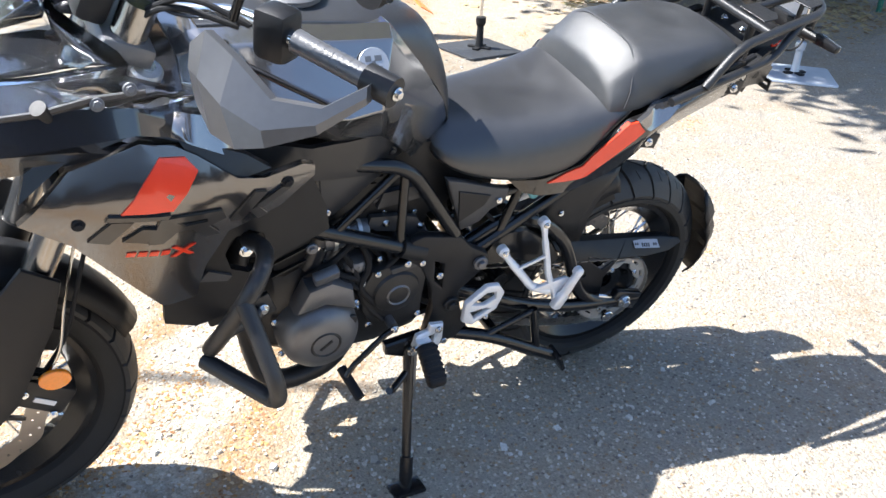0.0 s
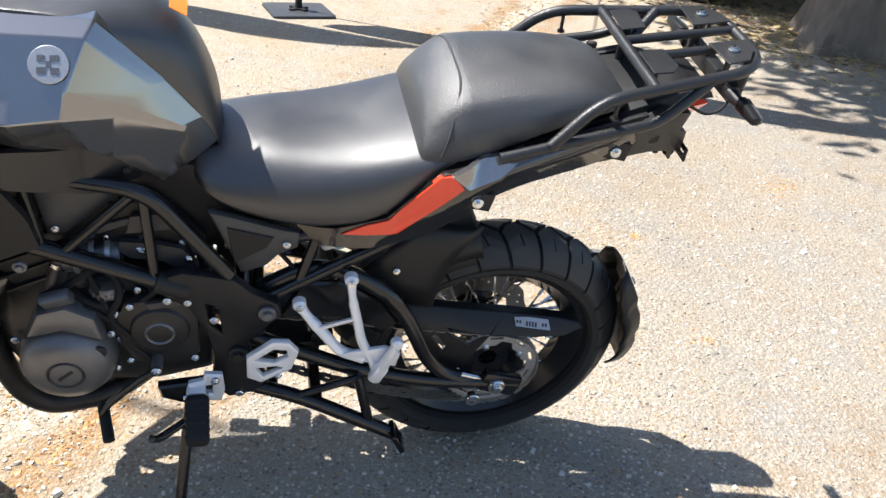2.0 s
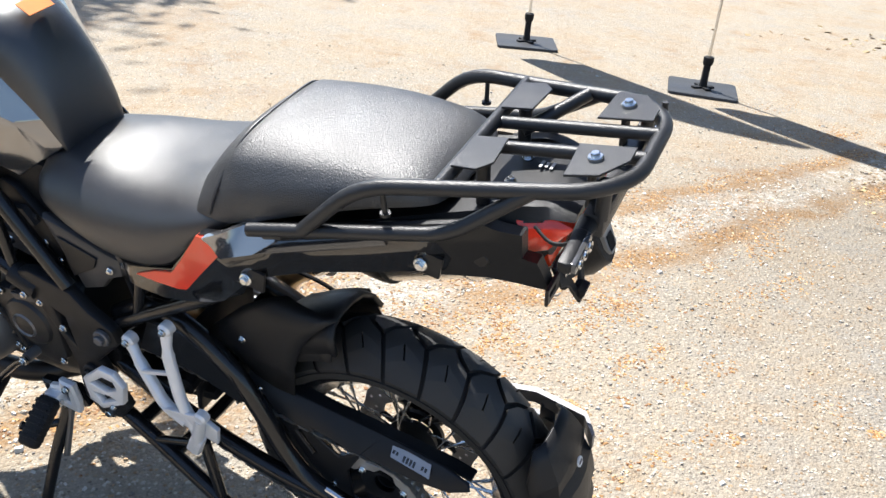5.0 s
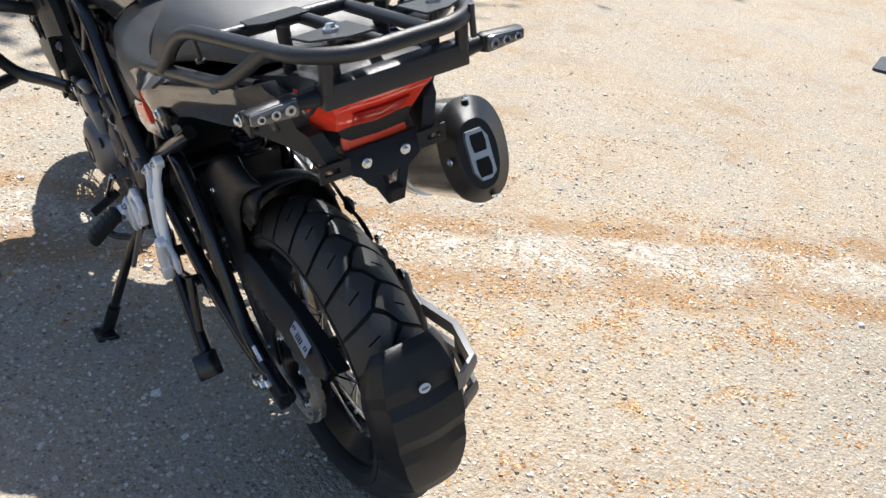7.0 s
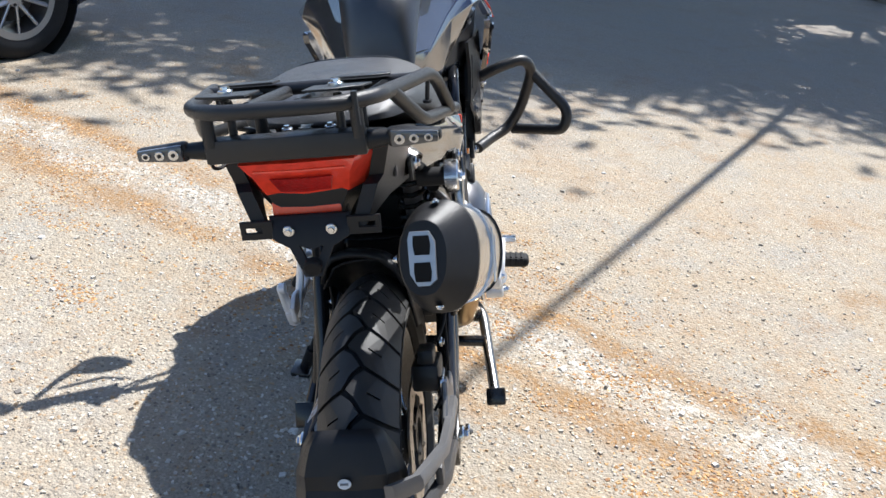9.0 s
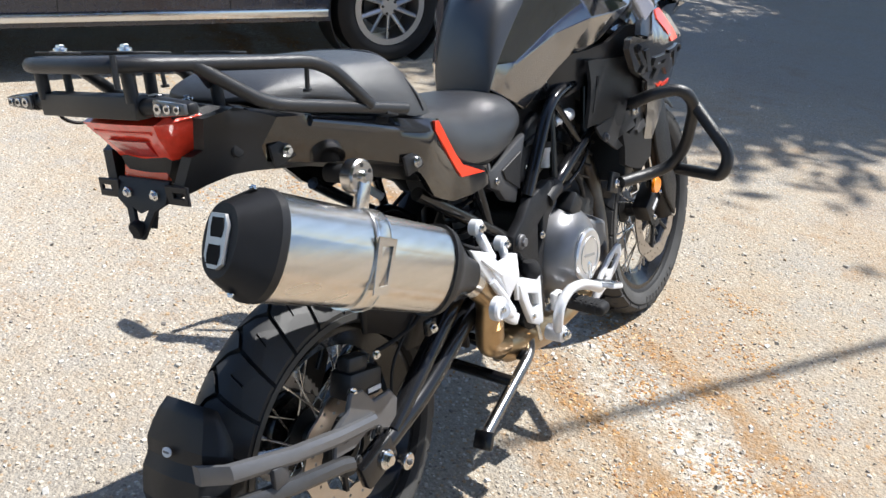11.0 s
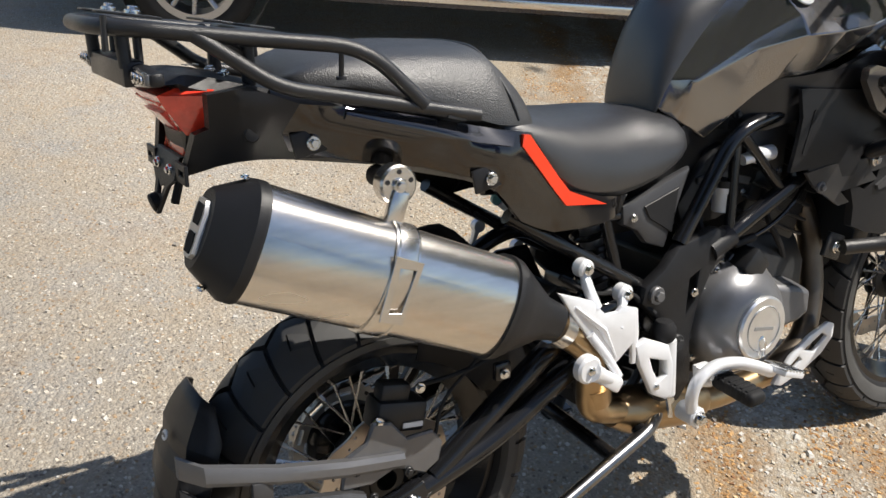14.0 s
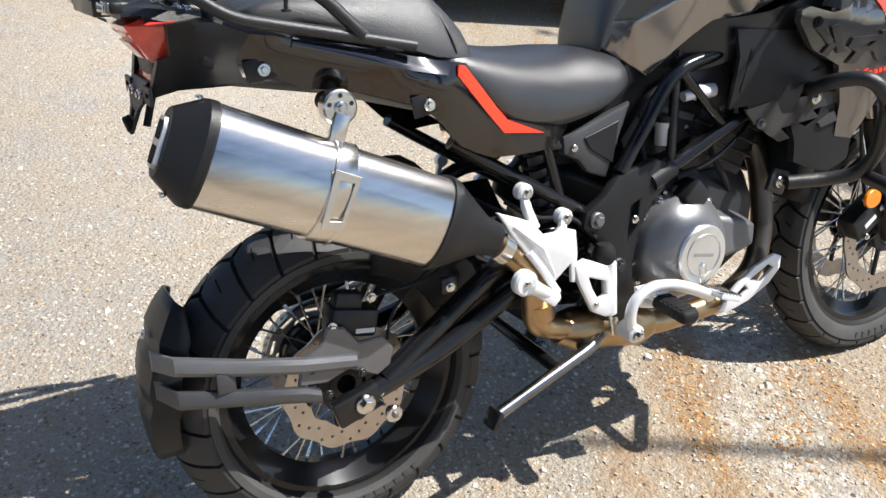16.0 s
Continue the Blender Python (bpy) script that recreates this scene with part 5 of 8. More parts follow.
for j in range(7):
    c = radians(20 + 23 * j)
    part("cap_rib", block((0.005, 0.004, 0.011), pose(0.727 + 0.0282 * math.cos(c), 0.122 + 0.0282 * math.sin(c), 0.6085, 0, 0, 90 + math.degrees(c)), 0.001), ENGINE_GREY, cap)
for x0, z0, x1, z1 in ((0.812, 0.600, 0.790, 0.672), (0.776, 0.612, 0.750, 0.676)):
    run = part("intake_runner", tube([(x0, 0.108, z0), (x1, 0.104, z1)], [0.019, 0.022], 16), CAST_MID, eng)
    part("hose_clamp", tube([(x0 + (x1 - x0) * 0.72, 0.1052, z0 + (z1 - z0) * 0.72), (x0 + (x1 - x0) * 0.82, 0.1048, z0 + (z1 - z0) * 0.82)], 0.0235, 16), CHROME, run)
part("crankcase_lug", block((0.042, 0.030, 0.036), pose(0.768, 0.142, 0.566, -10, 20, 0), 0.006), ENGINE_GREY, eng)
for x, z, y in ((0.786, 0.583, 0.150), (0.716, 0.571, 0.150), (0.727, 0.525, 0.150), (0.729, 0.474, 0.145), (0.677, 0.612, 0.135), (0.628, 0.607, 0.160)):
    bolt((x, y, z), (0, 1, 0), 0.0075, eng)
part("hose", tube([(0.622, 0.13, 0.65), (0.640, 0.15, 0.625), (0.675, 0.152, 0.598), (0.690, 0.140, 0.560), (0.700, 0.13, 0.52)], 0.0045, 8, 0.03), RUBBER, eng)
part("hose", tube([(0.80, 0.14, 0.585), (0.765, 0.155, 0.597), (0.735, 0.155, 0.570), (0.70, 0.15, 0.545)], 0.0055, 8, 0.03), RUBBER, eng)
st = part("starter_motor", tube([(0.70, 0.10, 0.665), (0.79, 0.10, 0.665)], 0.030, 18), ENGINE_GREY, eng)
for j in range(3):
    part("motor_band", tube([(0.715 + j * 0.025, 0.10, 0.665), (0.723 + j * 0.025, 0.10, 0.665)], 0.033, 18), ALU, st)
for pts in ([(0.72, 0.12, 0.66), (0.70, 0.15, 0.61), (0.73, 0.155, 0.57), (0.70, 0.16, 0.53), (0.68, 0.15, 0.50)], [(0.76, 0.12, 0.65), (0.73, 0.15, 0.60), (0.715, 0.15, 0.52), (0.67, 0.16, 0.47)], [(0.66, 0.12, 0.63), (0.65, 0.145, 0.60), (0.68, 0.15, 0.57)], [(0.83, 0.13, 0.60), (0.78, 0.15, 0.64), (0.72, 0.13, 0.68)]):
    part("hose", tube(pts, 0.0065, 8, 0.03), RUBBER, eng)
part("shift_shaft", tube([(0.655, 0.12, 0.467), (0.655, 0.185, 0.467)], 0.010, 12), ENGINE_GREY, eng)
gs = part("gear_lever", tube([(0.652, 0.19, 0.468), (0.675, 0.19, 0.455), (0.742, 0.195, 0.392), (0.756, 0.20, 0.372)], 0.0065, 10, 0.02), FRAME, bike, "black gear shift lever")
part("lever_rubber", tube([(0.757, 0.175, 0.373), (0.742, 0.245, 0.350)], 0.0105, 12), RUBBER, gs)
bolt((0.655, 0.19, 0.467), (0, 1, 0), 0.009, gs)
# right side covers
clu = part("clutch_cover", revolve([(0.001, -0.198), (0.06, -0.198), (0.066, -0.195), (0.088, -0.182), (0.106, -0.155), (0.112, -0.125), (0.001, -0.12)], 48, 'y', (0.685, 0, 0.478), closed=False), mat("satin_grey_casting", (0.20, 0.20, 0.207), 0.36, 0.6, 0.1, 50, 0.2, 700), eng, "large grey clutch cover")
cd = part("cover_disc", revolve([(0.001, -0.2065), (0.056, -0.2065), (0.060, -0.203), (0.060, -0.197), (0.001, -0.197)], 40, 'y', (0.692, 0, 0.476), closed=False), mat("turned_aluminium", (0.86, 0.86, 0.86), 0.32, 0.9, 0.06, 60), clu, "polished round clutch cover disc")
part("disc_ring", revolve([(0.040, -0.206), (0.042, -0.2085), (0.044, -0.206)], 36, 'y', (0.692, 0, 0.476)), ALU, cd)
part("disc_mark", block((0.05, 0.0015, 0.006), pose(0.692, -0.207, 0.476, 0, 10, 0), 0), ALU, cd)
part("water_pump", loft([[(0.76, -0.12, 0.545), (0.76, -0.165, 0.53), (0.76, -0.17, 0.44), (0.76, -0.12, 0.42)], [(0.83, -0.12, 0.53), (0.83, -0.17, 0.515), (0.83, -0.175, 0.45), (0.83, -0.12, 0.435)], [(0.872, -0.115, 0.51), (0.872, -0.165, 0.50), (0.872, -0.165, 0.455), (0.872, -0.115, 0.445)]]), ENGINE_GREY, clu)
bevelled(clu.children[-1], 0.008)
for a in (10, 60, 105, 150, 195, 240, 300):
    bolt((0.685 + 0.117 * math.cos(radians(a)), -0.13, 0.478 + 0.117 * math.sin(radians(a))), (0, -1, 0), 0.0075, eng)
part("cover_notch", block((0.05, 0.05, 0.05), pose(0.70, -0.15, 0.583, 0, 45, 0), 0.006), ENGINE, clu)
cable = part("clutch_cable", tube([(0.63, -0.13, 0.615), (0.70, -0.15, 0.628), (0.78, -0.15, 0.655), (0.86, -0.14, 0.71), (0.90, -0.12, 0.80)], 0.004, 8, 0.05), FRAME, eng)
part("cable_boot", tube([(0.665, -0.145, 0.622), (0.71, -0.15, 0.631)], 0.008, 10), RUBBER, cable)
part("clutch_arm", tube([(0.655, -0.10, 0.60), (0.62, -0.14, 0.612)], 0.007, 8), ENGINE, eng)
# radiator
rad = part("radiator", block((0.05, 0.34, 0.30), pose(1.03, 0, 0.71, 0, 14, 0), 0.006), ENGINE, bike, "black radiator")
# -- exhaust --
hd = part("exhaust_header", tube([(0.84, -0.125, 0.325), (0.66, -0.13, 0.315), (0.47, -0.135, 0.345), (0.345, -0.145, 0.385), (0.335, -0.155, 0.44), (0.33, -0.165, 0.50), (0.25, -0.175, 0.565), (0.20, -0.18, 0.60)], 0.024, 18, 0.05), GOLD, bike, "heat-tinted steel exhaust header")
# front bend in a darker steel than the rest of the header
part("header_pipe", tube([(0.93, -0.055, 0.68), (0.965, -0.075, 0.60), (0.968, -0.10, 0.46), (0.93, -0.12, 0.37), (0.835, -0.125, 0.324)], 0.0238, 18, 0.05), mat("dark_header_steel", (0.15, 0.125, 0.10), 0.42, 0.9, 0.3, 25), hd, "dark header bend")
part("header_pipe", tube([(0.93, 0.07, 0.68), (0.955, 0.095, 0.60), (0.942, 0.112, 0.52), (0.926, 0.115, 0.43), (0.905, 0.115, 0.350), (0.862, 0.113, 0.308), (0.756, 0.105, 0.318), (0.67, 0.02, 0.315), (0.61, -0.08, 0.318)], 0.022, 16, 0.05), mat("blackened_header", (0.03, 0.028, 0.027), 0.4, 0.5, 0.25, 30), hd, "blackened front header bend")
part("catalyser", tube([(0.64, -0.125, 0.318), (0.60, -0.125, 0.322), (0.44, -0.13, 0.352), (0.40, -0.133, 0.362)], [0.026, 0.042, 0.042, 0.028], 20), GOLD, hd)
part("header_collar", tube([(0.352, -0.148, 0.405), (0.342, -0.155, 0.44)], 0.029, 18), GOLD, hd)
part("clamp", tube([(0.258, -0.174, 0.558), (0.238, -0.176, 0.573)], 0.030, 18), STEEL, hd)
tip_a, ax = Vector((-0.223, -0.182, 0.778)), Vector((0.366, 0.0, -0.156)).normalized()
upv = Vector((0, 1, 0)).cross(ax).normalized() * -1
if upv.z < 0:
    upv = -upv
sv = Vector((0, -1, 0))
tip_a = tip_a - sv * 0.016
ax = (ax * 0.39 + sv * 0.024).normalized()


def can(s, kw, kh, shift=0.0):
    """One section of the silencer: a rounded eight-sided shape at s along its axis."""
    c = tip_a + ax * s + sv * shift
    out = []
    for px, pz in ((0.40, 1.0), (0.0, 1.02), (-0.45, 0.96), (-0.86, 0.62), (-1.0, 0.15), (-0.98, -0.3), (-0.78, -0.74), (-0.35, -1.0), (0.1, -1.02), (0.55, -0.92), (0.9, -0.55), (1.02, -0.05), (1.0, 0.4), (0.78, 0.80)):
        out.append(c + sv * px * kw * 0.77 + upv * pz * kh * 0.955)
    return out


def smooth_can(ring, n=3):
    P = ring
    for _ in range(n - 1):
        Q = []
        for i in range(len(P)):
            a, b = P[i], P[(i + 1) % len(P)]
            Q += [a * 0.75 + b * 0.25, a * 0.25 + b * 0.75]
        P = Q
    return P


def can_part(name, stations, mt, parent, label=""):
    return part(name, loft([smooth_can(can(*q)) for q in stations]), mt, parent, label, auto=30)


muf = can_part("silencer", [(-0.016, 0.068, 0.078), (-0.014, 0.0695, 0.0795), (0.374, 0.066, 0.076), (0.376, 0.064, 0.074)], STEEL, bike, "brushed stainless silencer with black end caps")
cap = can_part("end_cap", [(-0.013, 0.0715, 0.0815), (-0.024, 0.0705, 0.0805), (-0.060, 0.044, 0.055, -0.016), (-0.063, 0.041, 0.052, -0.016)], PLASTIC, muf, "matt black silencer end cap")
can_part("front_cap", [(0.372, 0.069, 0.079), (0.382, 0.069, 0.079), (0.41, 0.056, 0.064, -0.004), (0.46, 0.034, 0.036, -0.006), (0.495, 0.028, 0.029, -0.006)], PLASTIC, muf, "matt black silencer front cone")
for k in (-0.013, 0.370):
    can_part("seam_ring", [(k - 0.003, 0.0712, 0.0812), (k + 0.003, 0.0712, 0.0812)], ENGINE, muf)
band = can_part("strap", [(0.162, 0.0715, 0.0815), (0.164, 0.0722, 0.0822), (0.196, 0.0718, 0.0818), (0.198, 0.0708, 0.0808)], STEEL, muf, "steel silencer strap")
endc = tip_a + ax * -0.063 + sv * -0.016
outlet = part("outlet_frame", loft([[endc + ax * h + sv * x * k + upv * z * k for x, z in ((-0.016, 0.036), (0.010, 0.036), (0.018, 0.022), (0.018, -0.030), (0.008, -0.038), (-0.008, -0.038), (-0.018, -0.022), (-0.019, 0.026))] for h, k in ((0.0, 1.0), (-0.006, 0.98))]), ALU, cap, "bright twin outlet frame")
for dz in (0.017, -0.019):
    part("outlet_hole", loft([[endc + ax * h + sv * x + upv * (z + dz) for x, z in ((-0.011, 0.013), (0.010, 0.013), (0.012, 0.0), (0.010, -0.013), (-0.010, -0.013), (-0.012, 0.0))] for h in (0.0, -0.0072)]), mat("soot_black", (0.006, 0.006, 0.006), 0.9), outlet)
for c, d in ((tip_a + ax * -0.035 + upv * 0.074, upv), (tip_a + ax * -0.045 + sv * -0.054, -sv), (tip_a + ax * -0.045 - upv * 0.066, -upv)):
    bolt(c, d, 0.006, cap)
hang = part("silencer_hanger", block((0.026, 0.014, 0.058), Matrix.Translation(Vector((-0.036, -0.185, 0.795))) @ Matrix.Rotation(radians(18), 4, 'Y'), 0.004), STEEL, muf, "steel hanger with a round rubber mount")
mnt = part("mount_disc", disc((-0.030, -0.165, 0.830), (0, -1, 0), 0.027, 0.022, 28, 0.003), STEEL, hang)
for j in range(5):
    a = 2 * math.pi * j / 5 + 0.3
    part("mount_hole", disc((-0.030 + 0.018 * math.cos(a), -0.1865, 0.830 + 0.018 * math.sin(a)), (0, -1, 0), 0.0035, 0.0012, 10), ENGINE, mnt)
bolt((-0.030, -0.187, 0.830), (0, -1, 0), 0.010, mnt)
part("mount_rubber", disc((-0.030, -0.12, 0.832), (0, -1, 0), 0.015, 0.045, 20), RUBBER, hang)
win = slab([(0.160, 0.040), (0.202, 0.040), (0.200, -0.045), (0.166, -0.048)], 0.0, 0.0025, 0.0006, holes=[[(0.171, 0.026), (0.194, 0.028), (0.193, -0.030), (0.176, -0.034)]])
bmesh.ops.transform(win, matrix=Matrix(((ax.x, sv.x, upv.x, 0), (ax.y, sv.y, upv.y, 0), (ax.z, sv.z, upv.z, 0), (0, 0, 0, 1))), verts=win.verts)
bmesh.ops.translate(win, vec=tip_a + sv * 0.0555, verts=win.verts)
part("strap_plate", win, STEEL, band, "pressed strap plate with a window", smooth=False)
for e in (0.165, 0.195):
    part("strap_rib", loft([smooth_can(can(e, 0.0726, 0.0826)), smooth_can(can(e + 0.0025, 0.0726, 0.0826))]), CHROME, band)
exl = part("exhaust_lug", block((0.03, 0.012, 0.03), pose(0.167, -0.14, 0.50), 0.004), FRAME, bike)
bolt((0.167, -0.146, 0.498), (0, -1, 0), 0.009, exl)

# -- foot controls, brackets and stands --
for s in (1, -1):
    hang_out = [(0.543, 0.452), (0.574, 0.456), (0.576, 0.440), (0.603, 0.432), (0.608, 0.402), (0.590, 0.388), (0.547, 0.382), (0.540, 0.41)] if s > 0 else [(0.50, 0.505), (0.525, 0.505), (0.585, 0.445), (0.60, 0.405), (0.575, 0.395), (0.555, 0.42), (0.54, 0.39), (0.515, 0.40), (0.53, 0.44)]
    hang_hole = [[(0.56, 0.428), (0.585, 0.422), (0.588, 0.408), (0.562, 0.404)]] if s > 0 else []
    if s < 0:
        hang_out = [(x + 0.03, z - 0.01) for x, z in ((0.51, 0.445), (0.54, 0.445), (0.57, 0.425), (0.58, 0.40), (0.55, 0.395), (0.515, 0.405))]
    hp = part("peg_hanger", slab(hang_out, s * 0.182 if s > 0 else -0.198, s * 0.198 if s > 0 else -0.182, 0.004, holes=hang_hole), SILVER, bike, "silver footpeg hanger")
    bolt((0.556, s * 0.199, 0.443 if s > 0 else 0.425), (0, s, 0), 0.008, hp)
    pm = Matrix.Translation(Vector((0.588, s * 0.248, 0.395 if s > 0 else 0.402))) @ Matrix.Rotation(radians(-s * (34 if s > 0 else 4)), 4, 'X')
    pbm = shaped(block((0.042, 0.092, 0.026), None, 0.010, seg=3), lambda c: (c.x * (1 - 1.1 * max(0, s * c.y) ** 1.2), c.y, c.z))
    bmesh.ops.transform(pbm, matrix=pm, verts=pbm.verts)
    peg = part("footpeg", pbm, RUBBER, bike, "ribbed black rubber footpeg")
    for j in range(6):
        for e in (1, -1):
            part("peg_tooth", block((0.006, 0.008, 0.020), pm @ pose(e * 0.0182, s * (-0.034 + j * 0.0125), 0.002), 0.002), RUBBER, peg)
        part("peg_rib", block((0.030, 0.005, 0.004), pm @ pose(0, s * (-0.034 + j * 0.0125), 0.0125), 0.001), RUBBER, peg)
    part("peg_mount", block((0.034, 0.022, 0.028), pose(0.590, s * 0.200, 0.412), 0.005), SILVER, peg)
    part("peg_pin", tube([(0.568, s * 0.208, 0.412), (0.612, s * 0.208, 0.412)], 0.006, 10), CHROME, peg)
    hl = [(0.500, 0.495), (0.455, 0.533), (0.425, 0.530), (0.408, 0.505), (0.42, 0.462), (0.475, 0.430), (0.50, 0.445)]
    if s < 0:
        hl = [(0.391, 0.508), (0.414, 0.517), (0.466, 0.494), (0.480, 0.455), (0.480, 0.400), (0.466, 0.394), (0.434, 0.411), (0.402, 0.472)]
    hole = [(0.484, 0.489), (0.452, 0.514), (0.430, 0.511), (0.427, 0.494), (0.452, 0.480)] if s > 0 else [(0.424, 0.480), (0.462, 0.466), (0.466, 0.440), (0.448, 0.433), (0.432, 0.458)]
    heel = part("heel_guard", slab(hl, s * 0.186 if s > 0 else -0.2, s * 0.2 if s > 0 else -0.186, 0.004, holes=[hole, [(0.484, 0.468), (0.448, 0.471), (0.436, 0.466), (0.472, 0.446)]] if s > 0 else [hole], seg=2), SILVER, bike, "silver cast heel guard")
    bolt((0.445 if s > 0 else 0.44, s * 0.2, 0.448 if s > 0 else 0.425), (0, s, 0), 0.006, heel)
# left passenger bracket
pbr = part("passenger_bracket", tube([(0.317, 0.16, 0.636), (0.314, 0.172, 0.60), (0.303, 0.181, 0.554), (0.296, 0.187, 0.515), (0.272, 0.193, 0.468), (0.266, 0.195, 0.445)], [0.0105, 0.0088, 0.0080, 0.0085, 0.0105, 0.010], 10, 0.03, flat=0.75), SILVER, bike, "silver forged passenger footrest bracket")
part("bracket_arm", tube([(0.405, 0.16, 0.582), (0.385, 0.17, 0.555), (0.353, 0.181, 0.517), (0.335, 0.187, 0.492), (0.289, 0.192, 0.474)], [0.0105, 0.0088, 0.0088, 0.0092, 0.0105], 10, 0.03, flat=0.75), SILVER, pbr)
part("bracket_brace", tube([(0.372, 0.176, 0.541), (0.306, 0.180, 0.566)], 0.0075, 8, flat=0.6), SILVER, pbr)
part("bracket_foot", slab([(0.335, 0.492), (0.285, 0.500), (0.25, 0.504), (0.222, 0.486), (0.229, 0.452), (0.262, 0.462), (0.29, 0.468)], 0.188, 0.198, 0.003, seg=2), SILVER, pbr)
for x, y, z in ((0.317, 0.16, 0.640), (0.406, 0.16, 0.585)):
    part("bracket_eye", disc((x, y - 0.010, z), (0, 1, 0), 0.0122, 0.018, 18, 0.004), SILVER, pbr)
    bolt((x, y + 0.008, z), (0, 1, 0), 0.007, pbr)
part("passenger_peg", tube([(0.270, 0.205, 0.430), (0.252, 0.21, 0.478), (0.236, 0.212, 0.522)], [0.0105, 0.0105, 0.009], 10), SILVER, pbr)
part("peg_knob", disc((0.234, 0.203, 0.527), (0, 1, 0), 0.0115, 0.016, 12, 0.004), SILVER, pbr)
part("peg_block", block((0.04, 0.018, 0.024), pose(0.263, 0.208, 0.45, 0, 65, 0), 0.004), SILVER, pbr)
# right passenger bracket with its heel shield
pbr = part("passenger_bracket", slab([(0.230, 0.632), (0.273, 0.616), (0.299, 0.605), (0.326, 0.578), (0.350, 0.578), (0.359, 0.586), (0.394, 0.574), (0.399, 0.529), (0.395, 0.476), (0.386, 0.478), (0.384, 0.513), (0.35, 0.486), (0.33, 0.500), (0.287, 0.552), (0.261, 0.586)], -0.197, -0.187, 0.004, seg=2), SILVER, bike, "silver forged passenger bracket with heel shield")
part("shield_ridge", tube([(0.262, 0.0 - 0.198, 0.604), (0.318, -0.200, 0.556), (0.348, -0.199, 0.500)], [0.002, 0.006, 0.002], 6), SILVER, pbr)
part("bracket_arm", tube([(0.303, -0.165, 0.646), (0.300, -0.178, 0.625), (0.312, -0.188, 0.590)], [0.012, 0.010, 0.012], 10, 0.02, flat=0.8), SILVER, pbr)
part("bracket_arm", tube([(0.387, -0.165, 0.589), (0.374, -0.18, 0.570), (0.360, -0.190, 0.545)], [0.0125, 0.011, 0.010], 10, 0.02, flat=0.8), SILVER, pbr)
part("bracket_arm", tube([(0.293, -0.197, 0.552), (0.322, -0.205, 0.512), (0.347, -0.208, 0.472)], 0.0075, 10), SILVER, pbr)
for x, z in ((0.303, 0.650), (0.388, 0.592)):
    part("bracket_eye", disc((x, -0.155, z), (0, -1, 0), 0.0155, 0.02, 18, 0.004), SILVER, pbr)
    bolt((x, -0.175, z), (0, -1, 0), 0.009, pbr)
pp = part("passenger_peg", tube([(0.344, -0.208, 0.462), (0.300, -0.222, 0.49), (0.272, -0.23, 0.507)], [0.011, 0.012, 0.016], 12), SILVER, pbr)
part("peg_hub", disc((0.267, -0.218, 0.511), (0, -1, 0), 0.023, 0.016, 20, 0.004), SILVER, pp)
part("peg_clevis", block((0.045, 0.022, 0.024), pose(0.320, -0.216, 0.474, 0, 35, 0), 0.005), SILVER, pp)
bolt((0.267, -0.234, 0.511), (0, -1, 0), 0.007, pp)
# brake pedal, master cylinder
ped = part("brake_pedal", tube([(0.516, -0.215, 0.358), (0.502, -0.222, 0.398), (0.509, -0.226, 0.430), (0.545, -0.228, 0.449), (0.597, -0.228, 0.443), (0.655, -0.228, 0.420), (0.698, -0.226, 0.398)], 0.0135, 12, 0.03, flat=0.8), SILVER, bike, "silver brake pedal")
part("pedal_hub", disc((0.517, -0.19, 0.358), (0, -1, 0), 0.018, 0.04, 18, 0.004), SILVER, ped)
bolt((0.517, -0.231, 0.358), (0, -1, 0), 0.012, ped)
tip = part("pedal_tip", block((0.055, 0.05, 0.012), pose(0.715, -0.24, 0.402, 0, 18, 0), 0.003), SILVER, ped)
for j in range(6):
    part("tip_tooth", block((0.004, 0.05, 0.005), pose(0.693 + j * 0.009, -0.24, 0.4165 - j * 0.003, 0, 18, 0), 0.0005), CHROME, tip)
part("pedal_spring", tube([(0.69, -0.205, 0.42), (0.683, -0.205, 0.455), (0.692, -0.205, 0.462), (0.70, -0.205, 0.45), (0.70, -0.205, 0.42)], 0.0035, 8, 0.01), CHROME, ped)
mc = part("master_cylinder", tube([(0.484, -0.178, 0.492), (0.490, -0.178, 0.390)], 0.0145, 16), SILVER, bike, "silver rear brake master cylinder with a black boot")
part("boot", revolve([(0.001, 0.024), (0.014, 0.022), (0.021, 0.010), (0.022, -0.004), (0.016, -0.014), (0.001, -0.015)], 20, 'z', (0.472, -0.178, 0.508), closed=False), RUBBER, mc)
part("push_rod", tube([(0.490, -0.178, 0.39), (0.498, -0.182, 0.345)], 0.005, 8), CHROME, mc)
shd = part("header_shield", slab([(0.787, 0.324), (0.812, 0.314), (0.872, 0.330), (0.927, 0.357), (0.957, 0.387), (0.957, 0.414), (0.937, 0.422), (0.882, 0.404), (0.832, 0.372)], -0.168, -0.158, 0.004, holes=[[(0.872, 0.377), (0.922, 0.402), (0.937, 0.392), (0.902, 0.367)], [(0.827, 0.347), (0.857, 0.367), (0.867, 0.357), (0.842, 0.340)]], seg=2), SILVER, bike, "silver header pipe shield")
